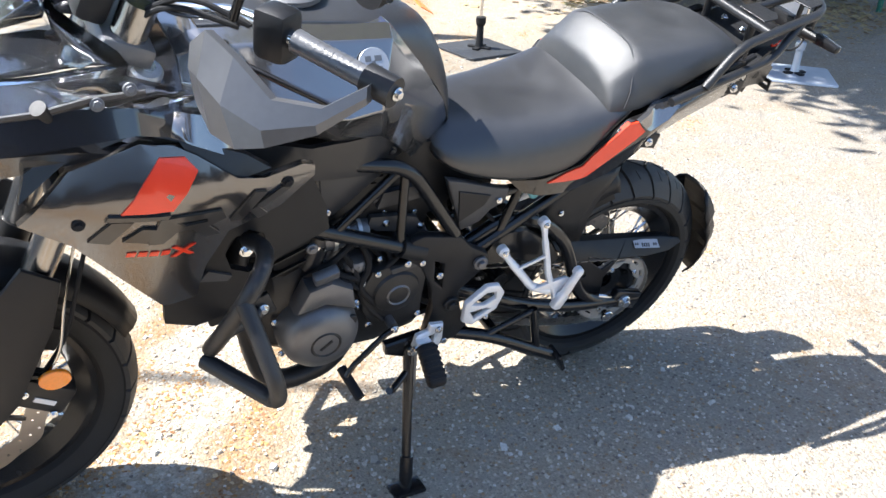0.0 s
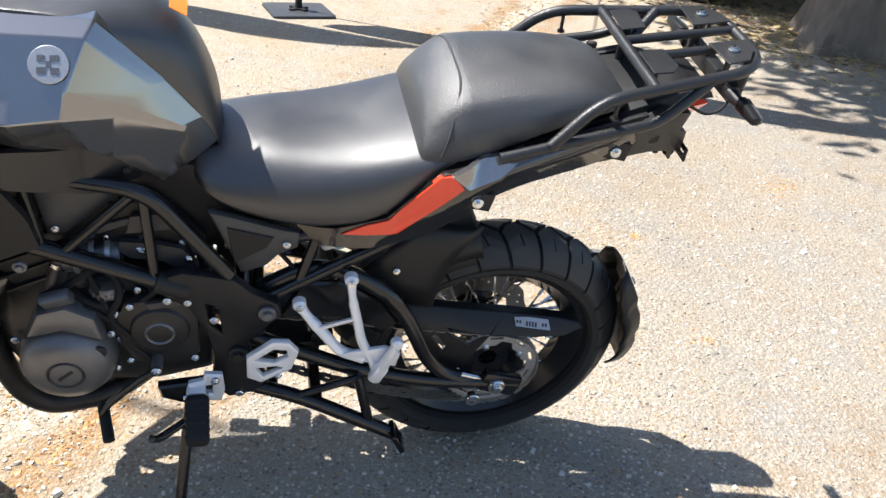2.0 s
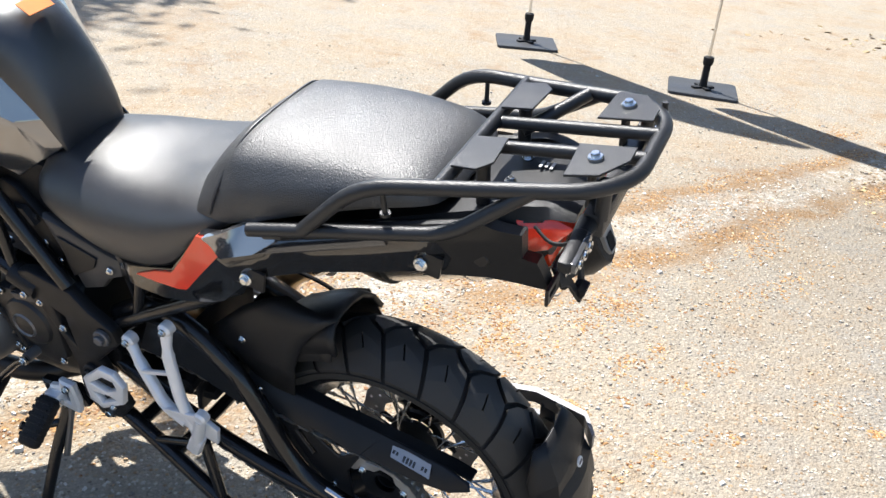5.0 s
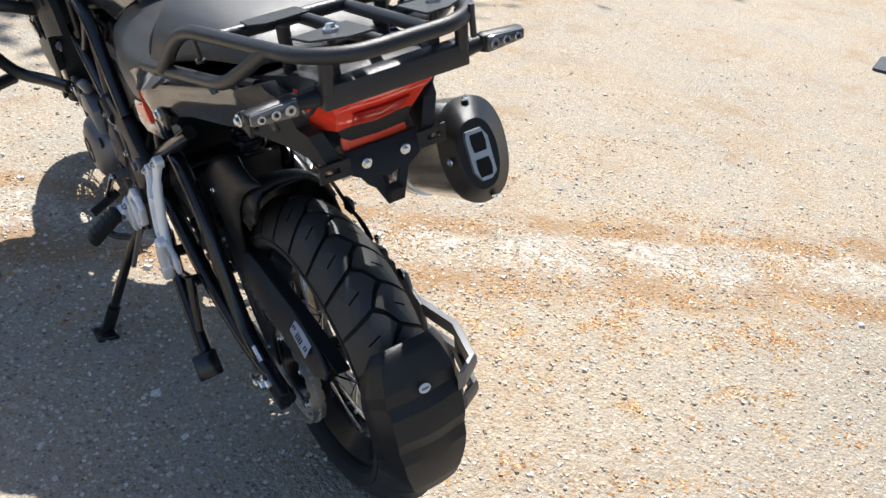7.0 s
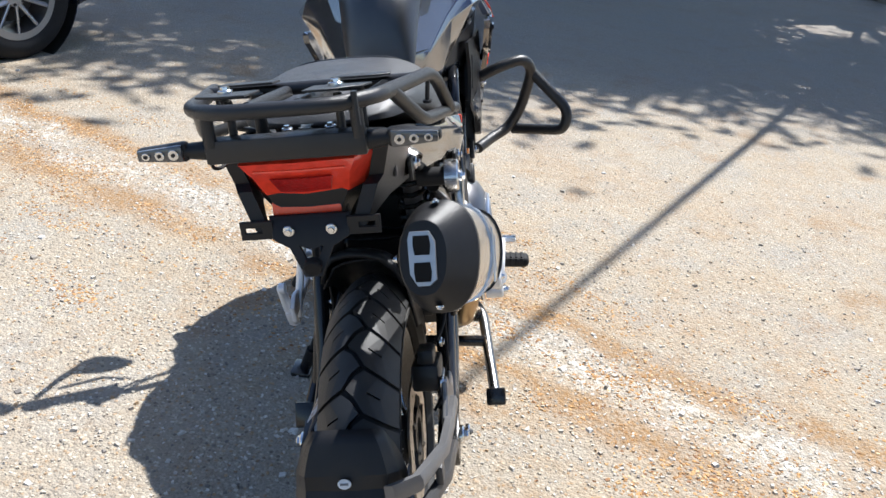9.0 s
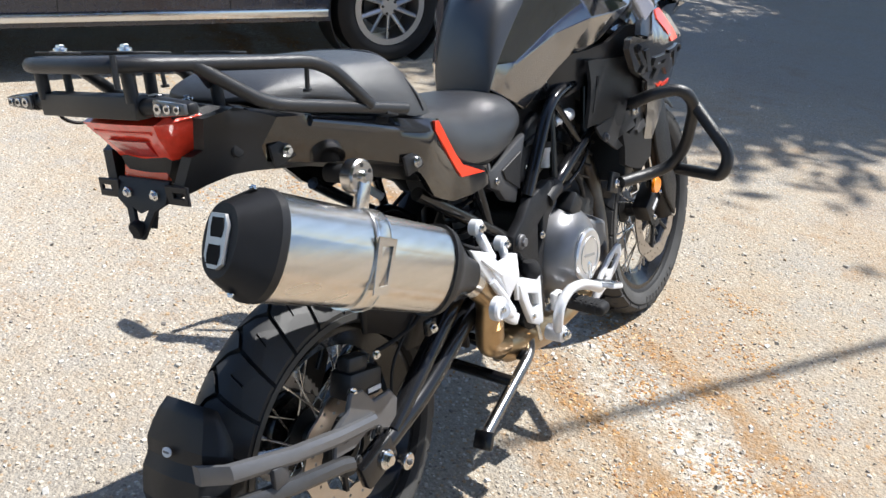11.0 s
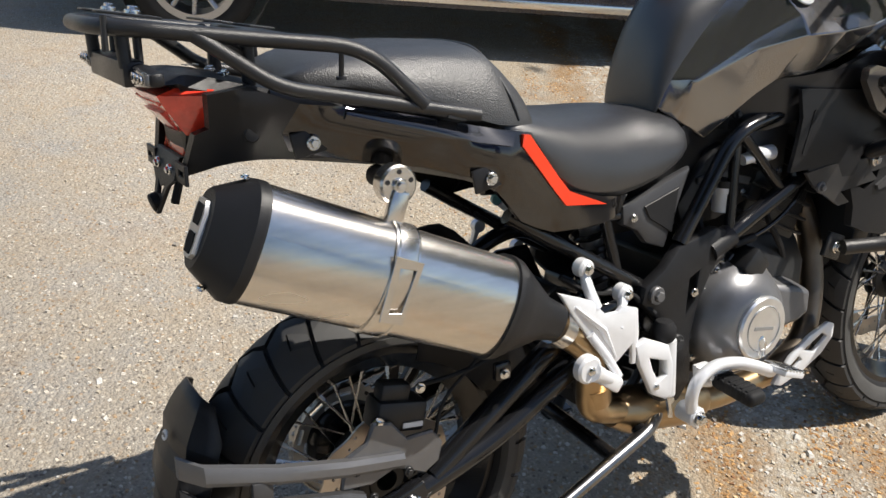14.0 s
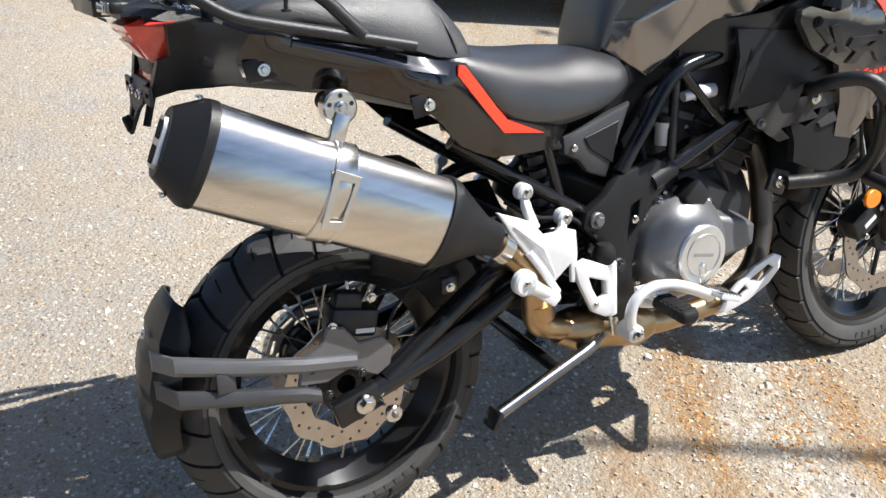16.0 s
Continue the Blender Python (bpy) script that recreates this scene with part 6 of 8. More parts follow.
# side stand
ssb = part("side_stand", tube([(0.600, 0.165, 0.375), (0.618, 0.225, 0.27), (0.640, 0.305, 0.108)], [0.013, 0.011, 0.010], 12), FRAME, bike, "black side stand swung out on the ground")
part("stand_foot", shaped(block((0.075, 0.05, 0.014), None, 0.005), lambda c: (0.642 + c.x, 0.318 + c.y * 0.98, 0.0975 + c.z + c.y * 0.21)), FRAME, ssb)
part("stand_sleeve", tube([(0.632, 0.28, 0.16), (0.642, 0.312, 0.097)], 0.015, 12), FRAME, ssb)
part("stand_spring", tube([(0.59, 0.175, 0.37), (0.602, 0.215, 0.265)], 0.006, 8), ENGINE_GREY, ssb)
part("stand_lug", slab([(0.66, 0.40), (0.575, 0.41), (0.555, 0.37), (0.60, 0.345), (0.655, 0.37)], 0.15, 0.172, 0.004), FRAME, ssb)
part("stand_tang", tube([(0.608, 0.19, 0.33), (0.66, 0.225, 0.322), (0.672, 0.235, 0.335)], 0.008, 10, 0.01), FRAME, ssb)
bolt((0.60, 0.178, 0.375), (0, 1, 0), 0.012, ssb)
# centre stand, folded
cst = part("centre_stand", tube([(0.515, 0.14, 0.372), (0.40, 0.165, 0.345), (0.215, 0.19, 0.245)], 0.0145, 14, 0.05), FRAME, bike, "black centre stand folded up")
# right leg coloured bright steel for the sun's glint on its black enamel
part("stand_leg", tube([(0.515, -0.14, 0.352), (0.46, -0.18, 0.335), (0.225, -0.205, 0.262)], 0.0115, 14, 0.05), mat("sunlit_stand_leg", (0.22, 0.22, 0.225), 0.28, 1.0, 0.3, 30), cst)
part("stand_cross", tube([(0.37, 0.168, 0.33), (0.37, -0.188, 0.305)], 0.0125, 12), FRAME, cst)
part("stand_cross", tube([(0.455, 0.155, 0.358), (0.44, -0.18, 0.33)], 0.0125, 12), FRAME, cst)
part("stand_foot", block((0.012, 0.05, 0.055), pose(0.208, 0.196, 0.24, 0, 25, 0), 0.004), FRAME, cst)
part("stand_foot", block((0.012, 0.040, 0.036), pose(0.217, -0.207, 0.258, 0, 25, 0), 0.004), FRAME, cst)
part("stand_post", tube([(0.265, 0.182, 0.272), (0.292, 0.165, 0.395)], 0.010, 10), FRAME, cst)
part("stand_brace", tube([(0.292, 0.165, 0.39), (0.41, 0.165, 0.348)], 0.008, 10), FRAME, cst)
for s in (1, -1):
    bolt((0.515, s * 0.155, 0.365), (0, s, 0), 0.013, cst)
part("stand_spring", tube([(0.50, -0.10, 0.40), (0.40, -0.13, 0.33)], 0.009, 8), ENGINE_GREY, cst)
part("under_plate", block((0.22, 0.16, 0.02), pose(0.44, 0.0, 0.39, 0, 8, 0), 0.005), PLASTIC, bike)
part("mud_flap", block((0.012, 0.17, 0.22), pose(0.355, 0.0, 0.47, 0, -8, 0), 0.004), PLASTIC, bike)

# -- crash bars --
for s in (1, -1):
    cbar = part("crash_bar", tube([(p[0], s * p[1], p[2]) for p in ((0.955, 0.19, 0.765), (0.945, 0.255, 0.795), (0.968, 0.315, 0.805), (1.0, 0.335, 0.765), (1.04, 0.30, 0.655), (1.045, 0.262, 0.600), (1.01, 0.215, 0.585), (0.935, 0.178, 0.580))], 0.0145, 14, 0.045), RACKMAT, bike, "black tubular engine crash bar")
    part("bar_loop", tube([(p[0], s * p[1], p[2]) for p in ((1.004, 0.333, 0.760), (0.978, 0.425, 0.655), (0.972, 0.412, 0.603), (1.055, 0.275, 0.594))], 0.0145, 14, 0.04), RACKMAT, cbar)
    part("bar_plate", block((0.05, 0.012, 0.05), pose(0.925, s * 0.162, 0.581, 0, 20, 0), 0.004), RACKMAT, cbar)
    bolt((0.922, s * 0.169, 0.581), (0, s, 0), 0.012, cbar)
    bolt((0.962, s * 0.20, 0.752), (0, s, 0), 0.012, cbar)

# -- front end --
rk = Vector((-0.40, 0, 0.9165)).normalized()
fend = []
for k in range(15):
    a = radians(60 + k * 7.1)
    ring = []
    for j in range(9):
        u = -1 + 2 * j / 8
        w = 0.066 - 0.012 * abs(k - 7) / 7
        r = 0.360 - 0.035 * abs(u) ** 3
        ring.append((1.455 + r * math.cos(a), u * w, 0.356 + r * math.sin(a)))
    fend.append(ring)
thick(part("front_fender", loft(fend, None, False, False), PLASTIC, bike, "matt black front fender"), 0.004)
for s in (1, -1):
    leg0 = Vector((1.425, s * 0.098, 0.36))
    fk = part("fork_leg", tube([leg0, leg0 + rk * 0.34], [0.028, 0.030], 18), ENGINE, bike, "black front fork leg")
    part("fork_tube", tube([leg0 + rk * 0.33, leg0 + rk * 0.86], 0.0265, 18), mat("fork_chrome", (0.35, 0.34, 0.33), 0.2, 1.0) if s > 0 else MATS["fork_chrome"], fk)
    part("fork_guard", slab([(1.35, 0.68), (1.30, 0.74), (1.245, 0.70), (1.27, 0.60), (1.345, 0.44), (1.42, 0.36), (1.43, 0.45)], s * 0.125 if s > 0 else -0.137, s * 0.137 if s > 0 else -0.125, 0.005, seg=2), PLASTIC, fk)
    fc = part("front_caliper", block((0.10, 0.05, 0.065), pose(1.305, s * 0.093, 0.425, 0, -35, 0), 0.010), ENGINE, bike, "black front brake caliper")
    part("caliper_mark", block((0.04, 0.002, 0.010), pose(1.305, s * 0.1195, 0.42, 0, -35, 0), 0), WHITE, fc)
    bolt((1.335, s * 0.12, 0.45), (0, s, 0), 0.008, fc)
    bolt((1.295, s * 0.12, 0.385), (0, s, 0), 0.008, fc)
    part("amber_reflector", shaped(disc((0, 0, 0), (0, s, 0), 0.027, 0.008, 28, 0.002), lambda c: (1.282 + c.x, s * 0.128 + c.y, 0.482 + c.z * 0.82)), AMBER, bike, "round amber side reflector")
    part("reflector_stay", tube([(1.282, s * 0.126, 0.482), (1.36, s * 0.11, 0.50)], 0.006, 8), FRAME, bike)
    part("fender_stay", block((0.16, 0.008, 0.05), pose(1.33, s * 0.076, 0.56, 0, -30, 0), 0.003), PLASTIC, bike)
    part("brake_line", tube([(1.30, s * 0.10, 0.47), (1.25, s * 0.115, 0.56), (1.22, s * 0.12, 0.68), (1.15, s * 0.08, 0.90)], 0.004, 8, 0.05), RUBBER, bike)
    part("brake_line", tube([(1.31, s * 0.11, 0.46), (1.265, s * 0.125, 0.53), (1.245, s * 0.11, 0.64), (1.17, s * 0.06, 0.88)], 0.003, 8, 0.05), CHROME, bike)
part("front_axle", tube([(1.455, -0.12, 0.356), (1.455, 0.12, 0.356)], 0.014, 14), CHROME, bike)
for z, n in ((0.86, "lower_clamp"), (1.085, "top_clamp")):
    part(n, block((0.08, 0.26, 0.035), pose(1.425 - 0.4364 * (z - 0.36), 0, z, 0, -23, 0), 0.01), ENGINE_GREY, bike)

# -- bodywork --


def skin(outline, fy, s, t, mt, name, parent, label="", holes=(), off=0.0, cuts=2):
    """A moulded side panel: an outline of (x, z) laid on the surface y = fy(x, z), t thick."""
    bm = slab(outline, 0, 1, 0, holes=holes)
    bmesh.ops.triangulate(bm, faces=bm.faces[:])
    if cuts:
        bmesh.ops.subdivide_edges(bm, edges=[e for e in bm.edges if abs(e.verts[0].co.y - e.verts[1].co.y) < 0.5], cuts=cuts, use_grid_fill=True)
    for v in bm.verts:
        outer = v.co.y > 0.5
        v.co.y = s * (fy(v.co.x, v.co.z) + off - (0 if outer else t))
    return part(name, bm, mt, parent, label, auto=35)


def shroud(x, z):
    ridge = 0.912 - 0.10 * (x - 0.9)
    y = 0.238 - 0.04 * max(0, 0.96 - x) - 0.30 * max(0, x - 1.10) ** 1.2
    return y - 0.20 * max(0, ridge - z) - 0.55 * max(0, z - ridge - 0.02)


def belly(x, z):
    return 0.196 - 0.20 * max(0, 0.90 - x) - 0.06 * max(0, 0.75 - z)


def knee(x, z):
    return 0.090 + 0.60 * (min(x, 0.717) - 0.617) + 0.24 * max(0, min(x, 0.85) - 0.717) + 0.04 * max(0, x - 0.85) + 0.12 * (z - 0.87)


LETTER = mat("decal_dark_grey", (0.028, 0.026, 0.025), 0.3, 0.2, coat=0.8)
LETTER_PALE = mat("decal_pale_grey", (0.048, 0.046, 0.045), 0.3, 0.3, coat=0.8)
for s in (1, -1):
    kp = skin([(0.93, 0.950), (0.85, 0.925), (0.775, 0.915), (0.715, 0.912), (0.607, 0.836), (0.645, 0.826), (0.72, 0.822), (0.80, 0.842), (0.90, 0.870), (0.99, 0.89), (0.99, 0.95)], knee, s, 0.012, GRAPHITE, "knee_panel", bike, "matt dark grey panel below the tank", cuts=1)
    bolt((0.672, s * (knee(0.672, 0.852) - 0.002), 0.852), (0, s, 0), 0.010, kp, ENGINE, "panel_bolt")
    sh = skin([(1.292, 0.868), (1.215, 0.945), (1.115, 0.981), (1.070, 0.976), (1.038, 0.960), (0.985, 0.925), (0.941, 0.918), (0.880, 0.932), (0.861, 0.926), (0.860, 0.906), (0.912, 0.851), (0.995, 0.815), (1.03, 0.74), (1.045, 0.665), (1.098, 0.655), (1.225, 0.822)], shroud, s, 0.014, PAINT_SIDE, "side_fairing", bike, "metallic grey side fairing with a red flash and dark lettering shapes", cuts=6)
    fx, fz = (0.0, 0.0) if s > 0 else (0.015, 0.012)
    skin([(x + fx, z + fz) for x, z in ((1.155, 0.886), (1.118, 0.932), (1.092, 0.963), (1.056, 0.961), (1.040, 0.942), (1.082, 0.884))], shroud, s, 0.006, RED, "red_flash", sh, "bright red flash", off=0.003, cuts=1)
    skin([(1.215, 0.955), (1.115, 0.991), (1.06, 0.978), (1.035, 0.935), (0.968, 0.922), (0.93, 0.93), (0.965, 0.952), (1.03, 0.972), (1.10, 1.012), (1.20, 0.985), (1.27, 0.94), (1.285, 0.90)], lambda x, z: shroud(x, z) - 0.006, s, 0.014, GRAPHITE, "fairing_insert", bike, "dark satin fairing insert", cuts=1)
    for o, hole in (([(1.173, 0.883), (1.085, 0.877), (1.091, 0.869), (1.178, 0.874)], None), ([(1.204, 0.832), (1.174, 0.826), (1.138, 0.870), (1.168, 0.872)], None), ([(1.156, 0.829), (1.121, 0.822), (1.096, 0.848), (1.126, 0.854)], None), ([(1.100, 0.870), (1.008, 0.868), (1.001, 0.851), (1.028, 0.839), (1.010, 0.818), (1.034, 0.816), (1.054, 0.838), (1.076, 0.838), (1.098, 0.817), (1.120, 0.818)], [(1.078, 0.858), (1.032, 0.857), (1.030, 0.850), (1.064, 0.848)]), ([(0.995, 0.842), (0.957, 0.896), (0.938, 0.893), (0.976, 0.840)], None), ([(0.955, 0.866), (0.915, 0.896), (0.897, 0.893), (0.944, 0.858)], None), ([(0.952, 0.864), (0.934, 0.843), (0.950, 0.836), (0.966, 0.858)], None)):
        skin(o, shroud, s, 0.008, LETTER, "lettering_shape", sh, "", [hole] if hole else (), off=0.005, cuts=3)
    for j in range(4):
        xx = 1.150 - j * 0.017
        skin([(xx, 0.800 - j * 0.001), (xx - 0.013, 0.800 - j * 0.001), (xx - 0.010, 0.791 - j * 0.001), (xx + 0.003, 0.791 - j * 0.001)], shroud, s, 0.004, RED, "red_mark", sh, "", off=0.002, cuts=0)
    for o in ([(1.085, 0.802), (1.077, 0.803), (1.05, 0.780), (1.058, 0.779)], [(1.055, 0.802), (1.047, 0.802), (1.078, 0.779), (1.087, 0.780)]):
        skin(o, shroud, s, 0.004, RED, "red_mark", sh, "", off=0.0024, cuts=0)
    for x, z in ((0.905, 0.903), (1.213, 0.868)):
        bolt((x, s * (shroud(x, z) - 0.001), z), (0, s, 0), 0.010, sh, RUBBER, "panel_bolt")
    blk = skin([(1.020, 0.828), (0.955, 0.862), (0.880, 0.880), (0.845, 0.868), (0.815, 0.800), (0.805, 0.745), (0.86, 0.730), (0.905, 0.715), (0.93, 0.665), (0.935, 0.625), (0.985, 0.605), (1.045, 0.590), (1.098, 0.612), (1.098, 0.662), (1.050, 0.670), (1.035, 0.74)], belly, s, 0.016, PLASTIC, "radiator_shroud", bike, "matt black radiator shroud with a round opening", holes=[[(0.985, 0.775), (0.955, 0.790), (0.93, 0.778), (0.92, 0.74), (0.93, 0.705), (0.955, 0.695), (0.985, 0.71), (0.995, 0.745)]], cuts=1)
    skin([(0.962, 0.845), (0.865, 0.860), (0.850, 0.80), (0.935, 0.802), (0.965, 0.815)], belly, s, 0.008, PLASTIC, "shroud_cover", blk, "", off=0.003, cuts=0)
    skin([(1.025, 0.72), (0.985, 0.70), (0.992, 0.69), (1.04, 0.70)], belly, s, 0.008, PLASTIC_GREY, "shroud_fin", blk, "", off=0.006, cuts=0)
    if s < 0:
        cover = skin([(0.757, 0.895), (0.86, 0.888), (0.96, 0.879), (1.12, 0.865), (1.155, 0.832), (1.155, 0.775), (0.98, 0.765), (0.80, 0.750), (0.757, 0.747), (0.768, 0.846)], lambda x, z: 0.196 - 0.10 * max(0, 0.90 - x) - 0.10 * max(0, 0.80 - z), s, 0.008, PLASTIC, "side_cover", bike, "smooth black cover above the radiator shroud", cuts=2)
        skin([(0.800, 0.857), (0.793, 0.857), (0.775, 0.78), (0.782, 0.778)], lambda x, z: 0.196 - 0.10 * max(0, 0.90 - x) - 0.10 * max(0, 0.80 - z), s, 0.004, RUBBER, "cover_groove", cover, "", off=0.002, cuts=0)
        skin([(0.80, 0.741), (0.847, 0.752), (0.946, 0.757), (1.033, 0.760), (1.034, 0.737), (0.965, 0.728), (0.987, 0.711), (0.935, 0.706), (0.885, 0.699), (0.911, 0.677), (0.886, 0.672), (0.824, 0.712)], belly, s, 0.006, LETTER_PALE, "shroud_decal", blk, "grey angular decal", off=0.002, cuts=0)
    bolt((0.838, s * belly(0.838, 0.712), 0.712), (0, s, 0), 0.011, blk, ENGINE_GREY)
nose = half_loft([
    (0.99, [(0, 0.93), (0.10, 0.93), (0.15, 0.925), (0.165, 0.915), (0.15, 0.90), (0, 0.89)]),
    (1.10, [(0, 0.955), (0.12, 0.96), (0.175, 0.965), (0.19, 0.955), (0.18, 0.94), (0, 0.92)]),
    (1.20, [(0, 0.975), (0.12, 0.985), (0.175, 0.99), (0.19, 0.975), (0.18, 0.95), (0, 0.92)]),
    (1.32, [(0, 1.005), (0.10, 1.005), (0.155, 0.995), (0.17, 0.97), (0.15, 0.92), (0, 0.88)]),
    (1.45, [(0, 0.975), (0.07, 0.97), (0.10, 0.95), (0.105, 0.93), (0.09, 0.88), (0, 0.85)]),
    (1.56, [(0, 0.93), (0.035, 0.925), (0.05, 0.91), (0.05, 0.895), (0.04, 0.875), (0, 0.87)])])
ns = part("nose_fairing", nose, PAINT_DARK, bike, "glossy dark nose fairing", auto=28)
for s in (1, -1):
    up = [(1.46, 0.085, 0.965), (1.38, 0.15, 1.01), (1.29, 0.185, 1.04), (1.19, 0.198, 1.046), (1.12, 0.20, 1.040), (1.064, 0.198, 1.027)]
    dn = [(1.47, 0.105, 0.93), (1.39, 0.165, 0.965), (1.295, 0.20, 0.990), (1.20, 0.214, 1.002), (1.12, 0.217, 1.009), (1.075, 0.217, 1.000)]
    inn = [(1.44, 0.07, 0.955), (1.36, 0.12, 0.995), (1.28, 0.155, 1.02), (1.18, 0.168, 1.02), (1.11, 0.17, 1.01), (1.06, 0.17, 0.995)]
    wing_b = loft([[(x, s * y, z) for x, y, z in row] for row in (inn, up, dn, [(x, y - 0.014, z - 0.004) for x, y, z in dn])], None, False, False)
    thick(part("fairing_wing", wing_b, PAINT_DARK, bike, "glossy dark upper fairing wing", auto=30), 0.004, 0)
    up = [(1.064, 0.1985, 1.027), (1.035, 0.191, 1.014), (1.005, 0.182, 1.0), (0.955, 0.176, 0.962)]
    dn = [(1.075, 0.2175, 1.000), (1.04, 0.2165, 0.979), (0.996, 0.212, 0.954), (0.955, 0.192, 0.950)]
    wing_c = loft([[(x, s * y, z) for x, y, z in row] for row in ([(x, y - 0.05, z - 0.03) for x, y, z in up], up, dn, [(x, y - 0.014, z - 0.006) for x, y, z in dn])], None, False, False)
    thick(part("fairing_tip", wing_c, PAINT, bike, "metallic grey tip of the fairing wing", auto=30), 0.004, 0)
    fk = part("fork_cap", disc((1.085, s * 0.112, 1.045), (-0.25, s * 0.35, 0.9), 0.025, 0.014, 28, 0.004), ALU, bike, "silver fork cap")
    part("cap_hex", disc((1.081, s * 0.117, 1.0575), (-0.25, s * 0.35, 0.9), 0.012, 0.006, 6, 0.001), CHROME, fk)
hl = part("headlight", half_loft([(1.33, [(0, 0.95), (0.10, 0.95), (0.13, 0.92), (0.10, 0.84), (0, 0.83)]), (1.43, [(0, 0.92), (0.08, 0.92), (0.10, 0.89), (0.07, 0.83), (0, 0.82)]), (1.46, [(0, 0.90), (0.06, 0.90), (0.07, 0.87), (0.05, 0.84), (0, 0.83)])]), CLEAR, bike, "clear twin headlight")
GLASS = bpy.data.materials.new("clear_screen")
GLASS.use_nodes = True
gp = GLASS.node_tree.nodes["Principled BSDF"]
gp.inputs["Base Color"].default_value = (0.86, 0.88, 0.9, 1)
gp.inputs["Roughness"].default_value = 0.03
gp.inputs["Transmission Weight"].default_value = 1.0
gp.inputs["IOR"].default_value = 1.22
gp.inputs["Specular IOR Level"].default_value = 0.8
scr = []
side_pts = [(1.116, 0.172, 1.092), (1.128, 0.171, 1.112), (1.165, 0.160, 1.142), (1.20, 0.148, 1.172), (1.19, 0.138, 1.23), (1.155, 0.122, 1.31)]
mid_pts = [(1.335, 1.015), (1.325, 1.04), (1.30, 1.075), (1.272, 1.12), (1.235, 1.20), (1.185, 1.31)]
for (sx, sy, sz), (cx, cz) in zip(side_pts, mid_pts):
    ring = []
    for j in range(17):
        u = -1 + j / 8
        ring.append((cx + (sx - cx) * abs(u) ** 2.2, u * sy, cz + (sz - cz) * u * u))
    scr.append(ring)
ws = part("windscreen", loft(scr, None, False, False), GLASS, bike, "clear curved windscreen with swept lower lobes", auto=50)
thick(ws, 0.003)
ws.visible_shadow = False
for s in (1, -1):
    wing = [[(1.214, s * 0.19, 1.086), (1.165, s * 0.186, 1.085), (1.119, s * 0.18, 1.081), (1.07, s * 0.184, 1.064), (1.033, s * 0.19, 1.050)], [(1.205, s * 0.199, 1.060), (1.15, s * 0.202, 1.048), (1.098, s * 0.202, 1.040), (1.06, s * 0.198, 1.043), (1.035, s * 0.192, 1.047)]]
    wv = part("wind_deflector", loft(wing, None, False, False), GLASS, bike, "small clear side deflector", auto=70)
    thick(wv, 0.003)
    wv.visible_shadow = False
    for x, y, z in ((1.166, 0.2, 1.054), (1.12, 0.19, 1.066)):
        bolt((x, s * y, z), (0, s, 0.4), 0.010, ns, ENGINE_GREY)
    part("screen_arm", tube([(1.30, s * 0.182, 1.035), (1.238, s * 0.192, 1.043), (1.175, s * 0.192, 1.055), (1.10, s * 0.186, 1.056)], [0.010, 0.010, 0.013, 0.009], 8, flat=0.5), PLASTIC_GREY, ns)
    part("screen_knob", tube([(1.228, s * 0.193, 1.035), (1.236, s * 0.200, 1.052), (1.240, s * 0.204, 1.060)], [0.007, 0.010, 0.0115], 14), ENGINE, ns)
# -- handlebar --
hb = part("handlebar", tube([(0.832, 0.402, 1.146), (0.915, 0.279, 1.163), (0.965, 0.19, 1.168), (1.04, 0.10, 1.135), (1.055, 0, 1.13), (1.04, -0.10, 1.135), (0.965, -0.19, 1.168), (0.915, -0.279, 1.163), (0.832, -0.402, 1.146)], 0.0115, 14, 0.05), CHROME, bike, "wide handlebar with hand guards and grips")
dash = part("dashboard", block((0.05, 0.20, 0.11), pose(1.13, 0, 1.17, 0, -25, 0), 0.015), PLASTIC, bike, "black dashboard")
part("dash_screen", block((0.004, 0.16, 0.08), pose(1.106, 0, 1.181, 0, -25, 0), 0.004), mat("dash_glass", (0.05, 0.06, 0.07), 0.08, 0, coat=1.0), dash)
part("ignition", disc((1.06, 0, 1.10), (-0.3, 0, 1), 0.022, 0.02, 20, 0.004), ENGINE_GREY, bike)
gripm = mat("grey_grip_rubber", (0.10, 0.10, 0.104), 0.34, 0, 0.2, 90, 0.8, 160, spec=0.8)
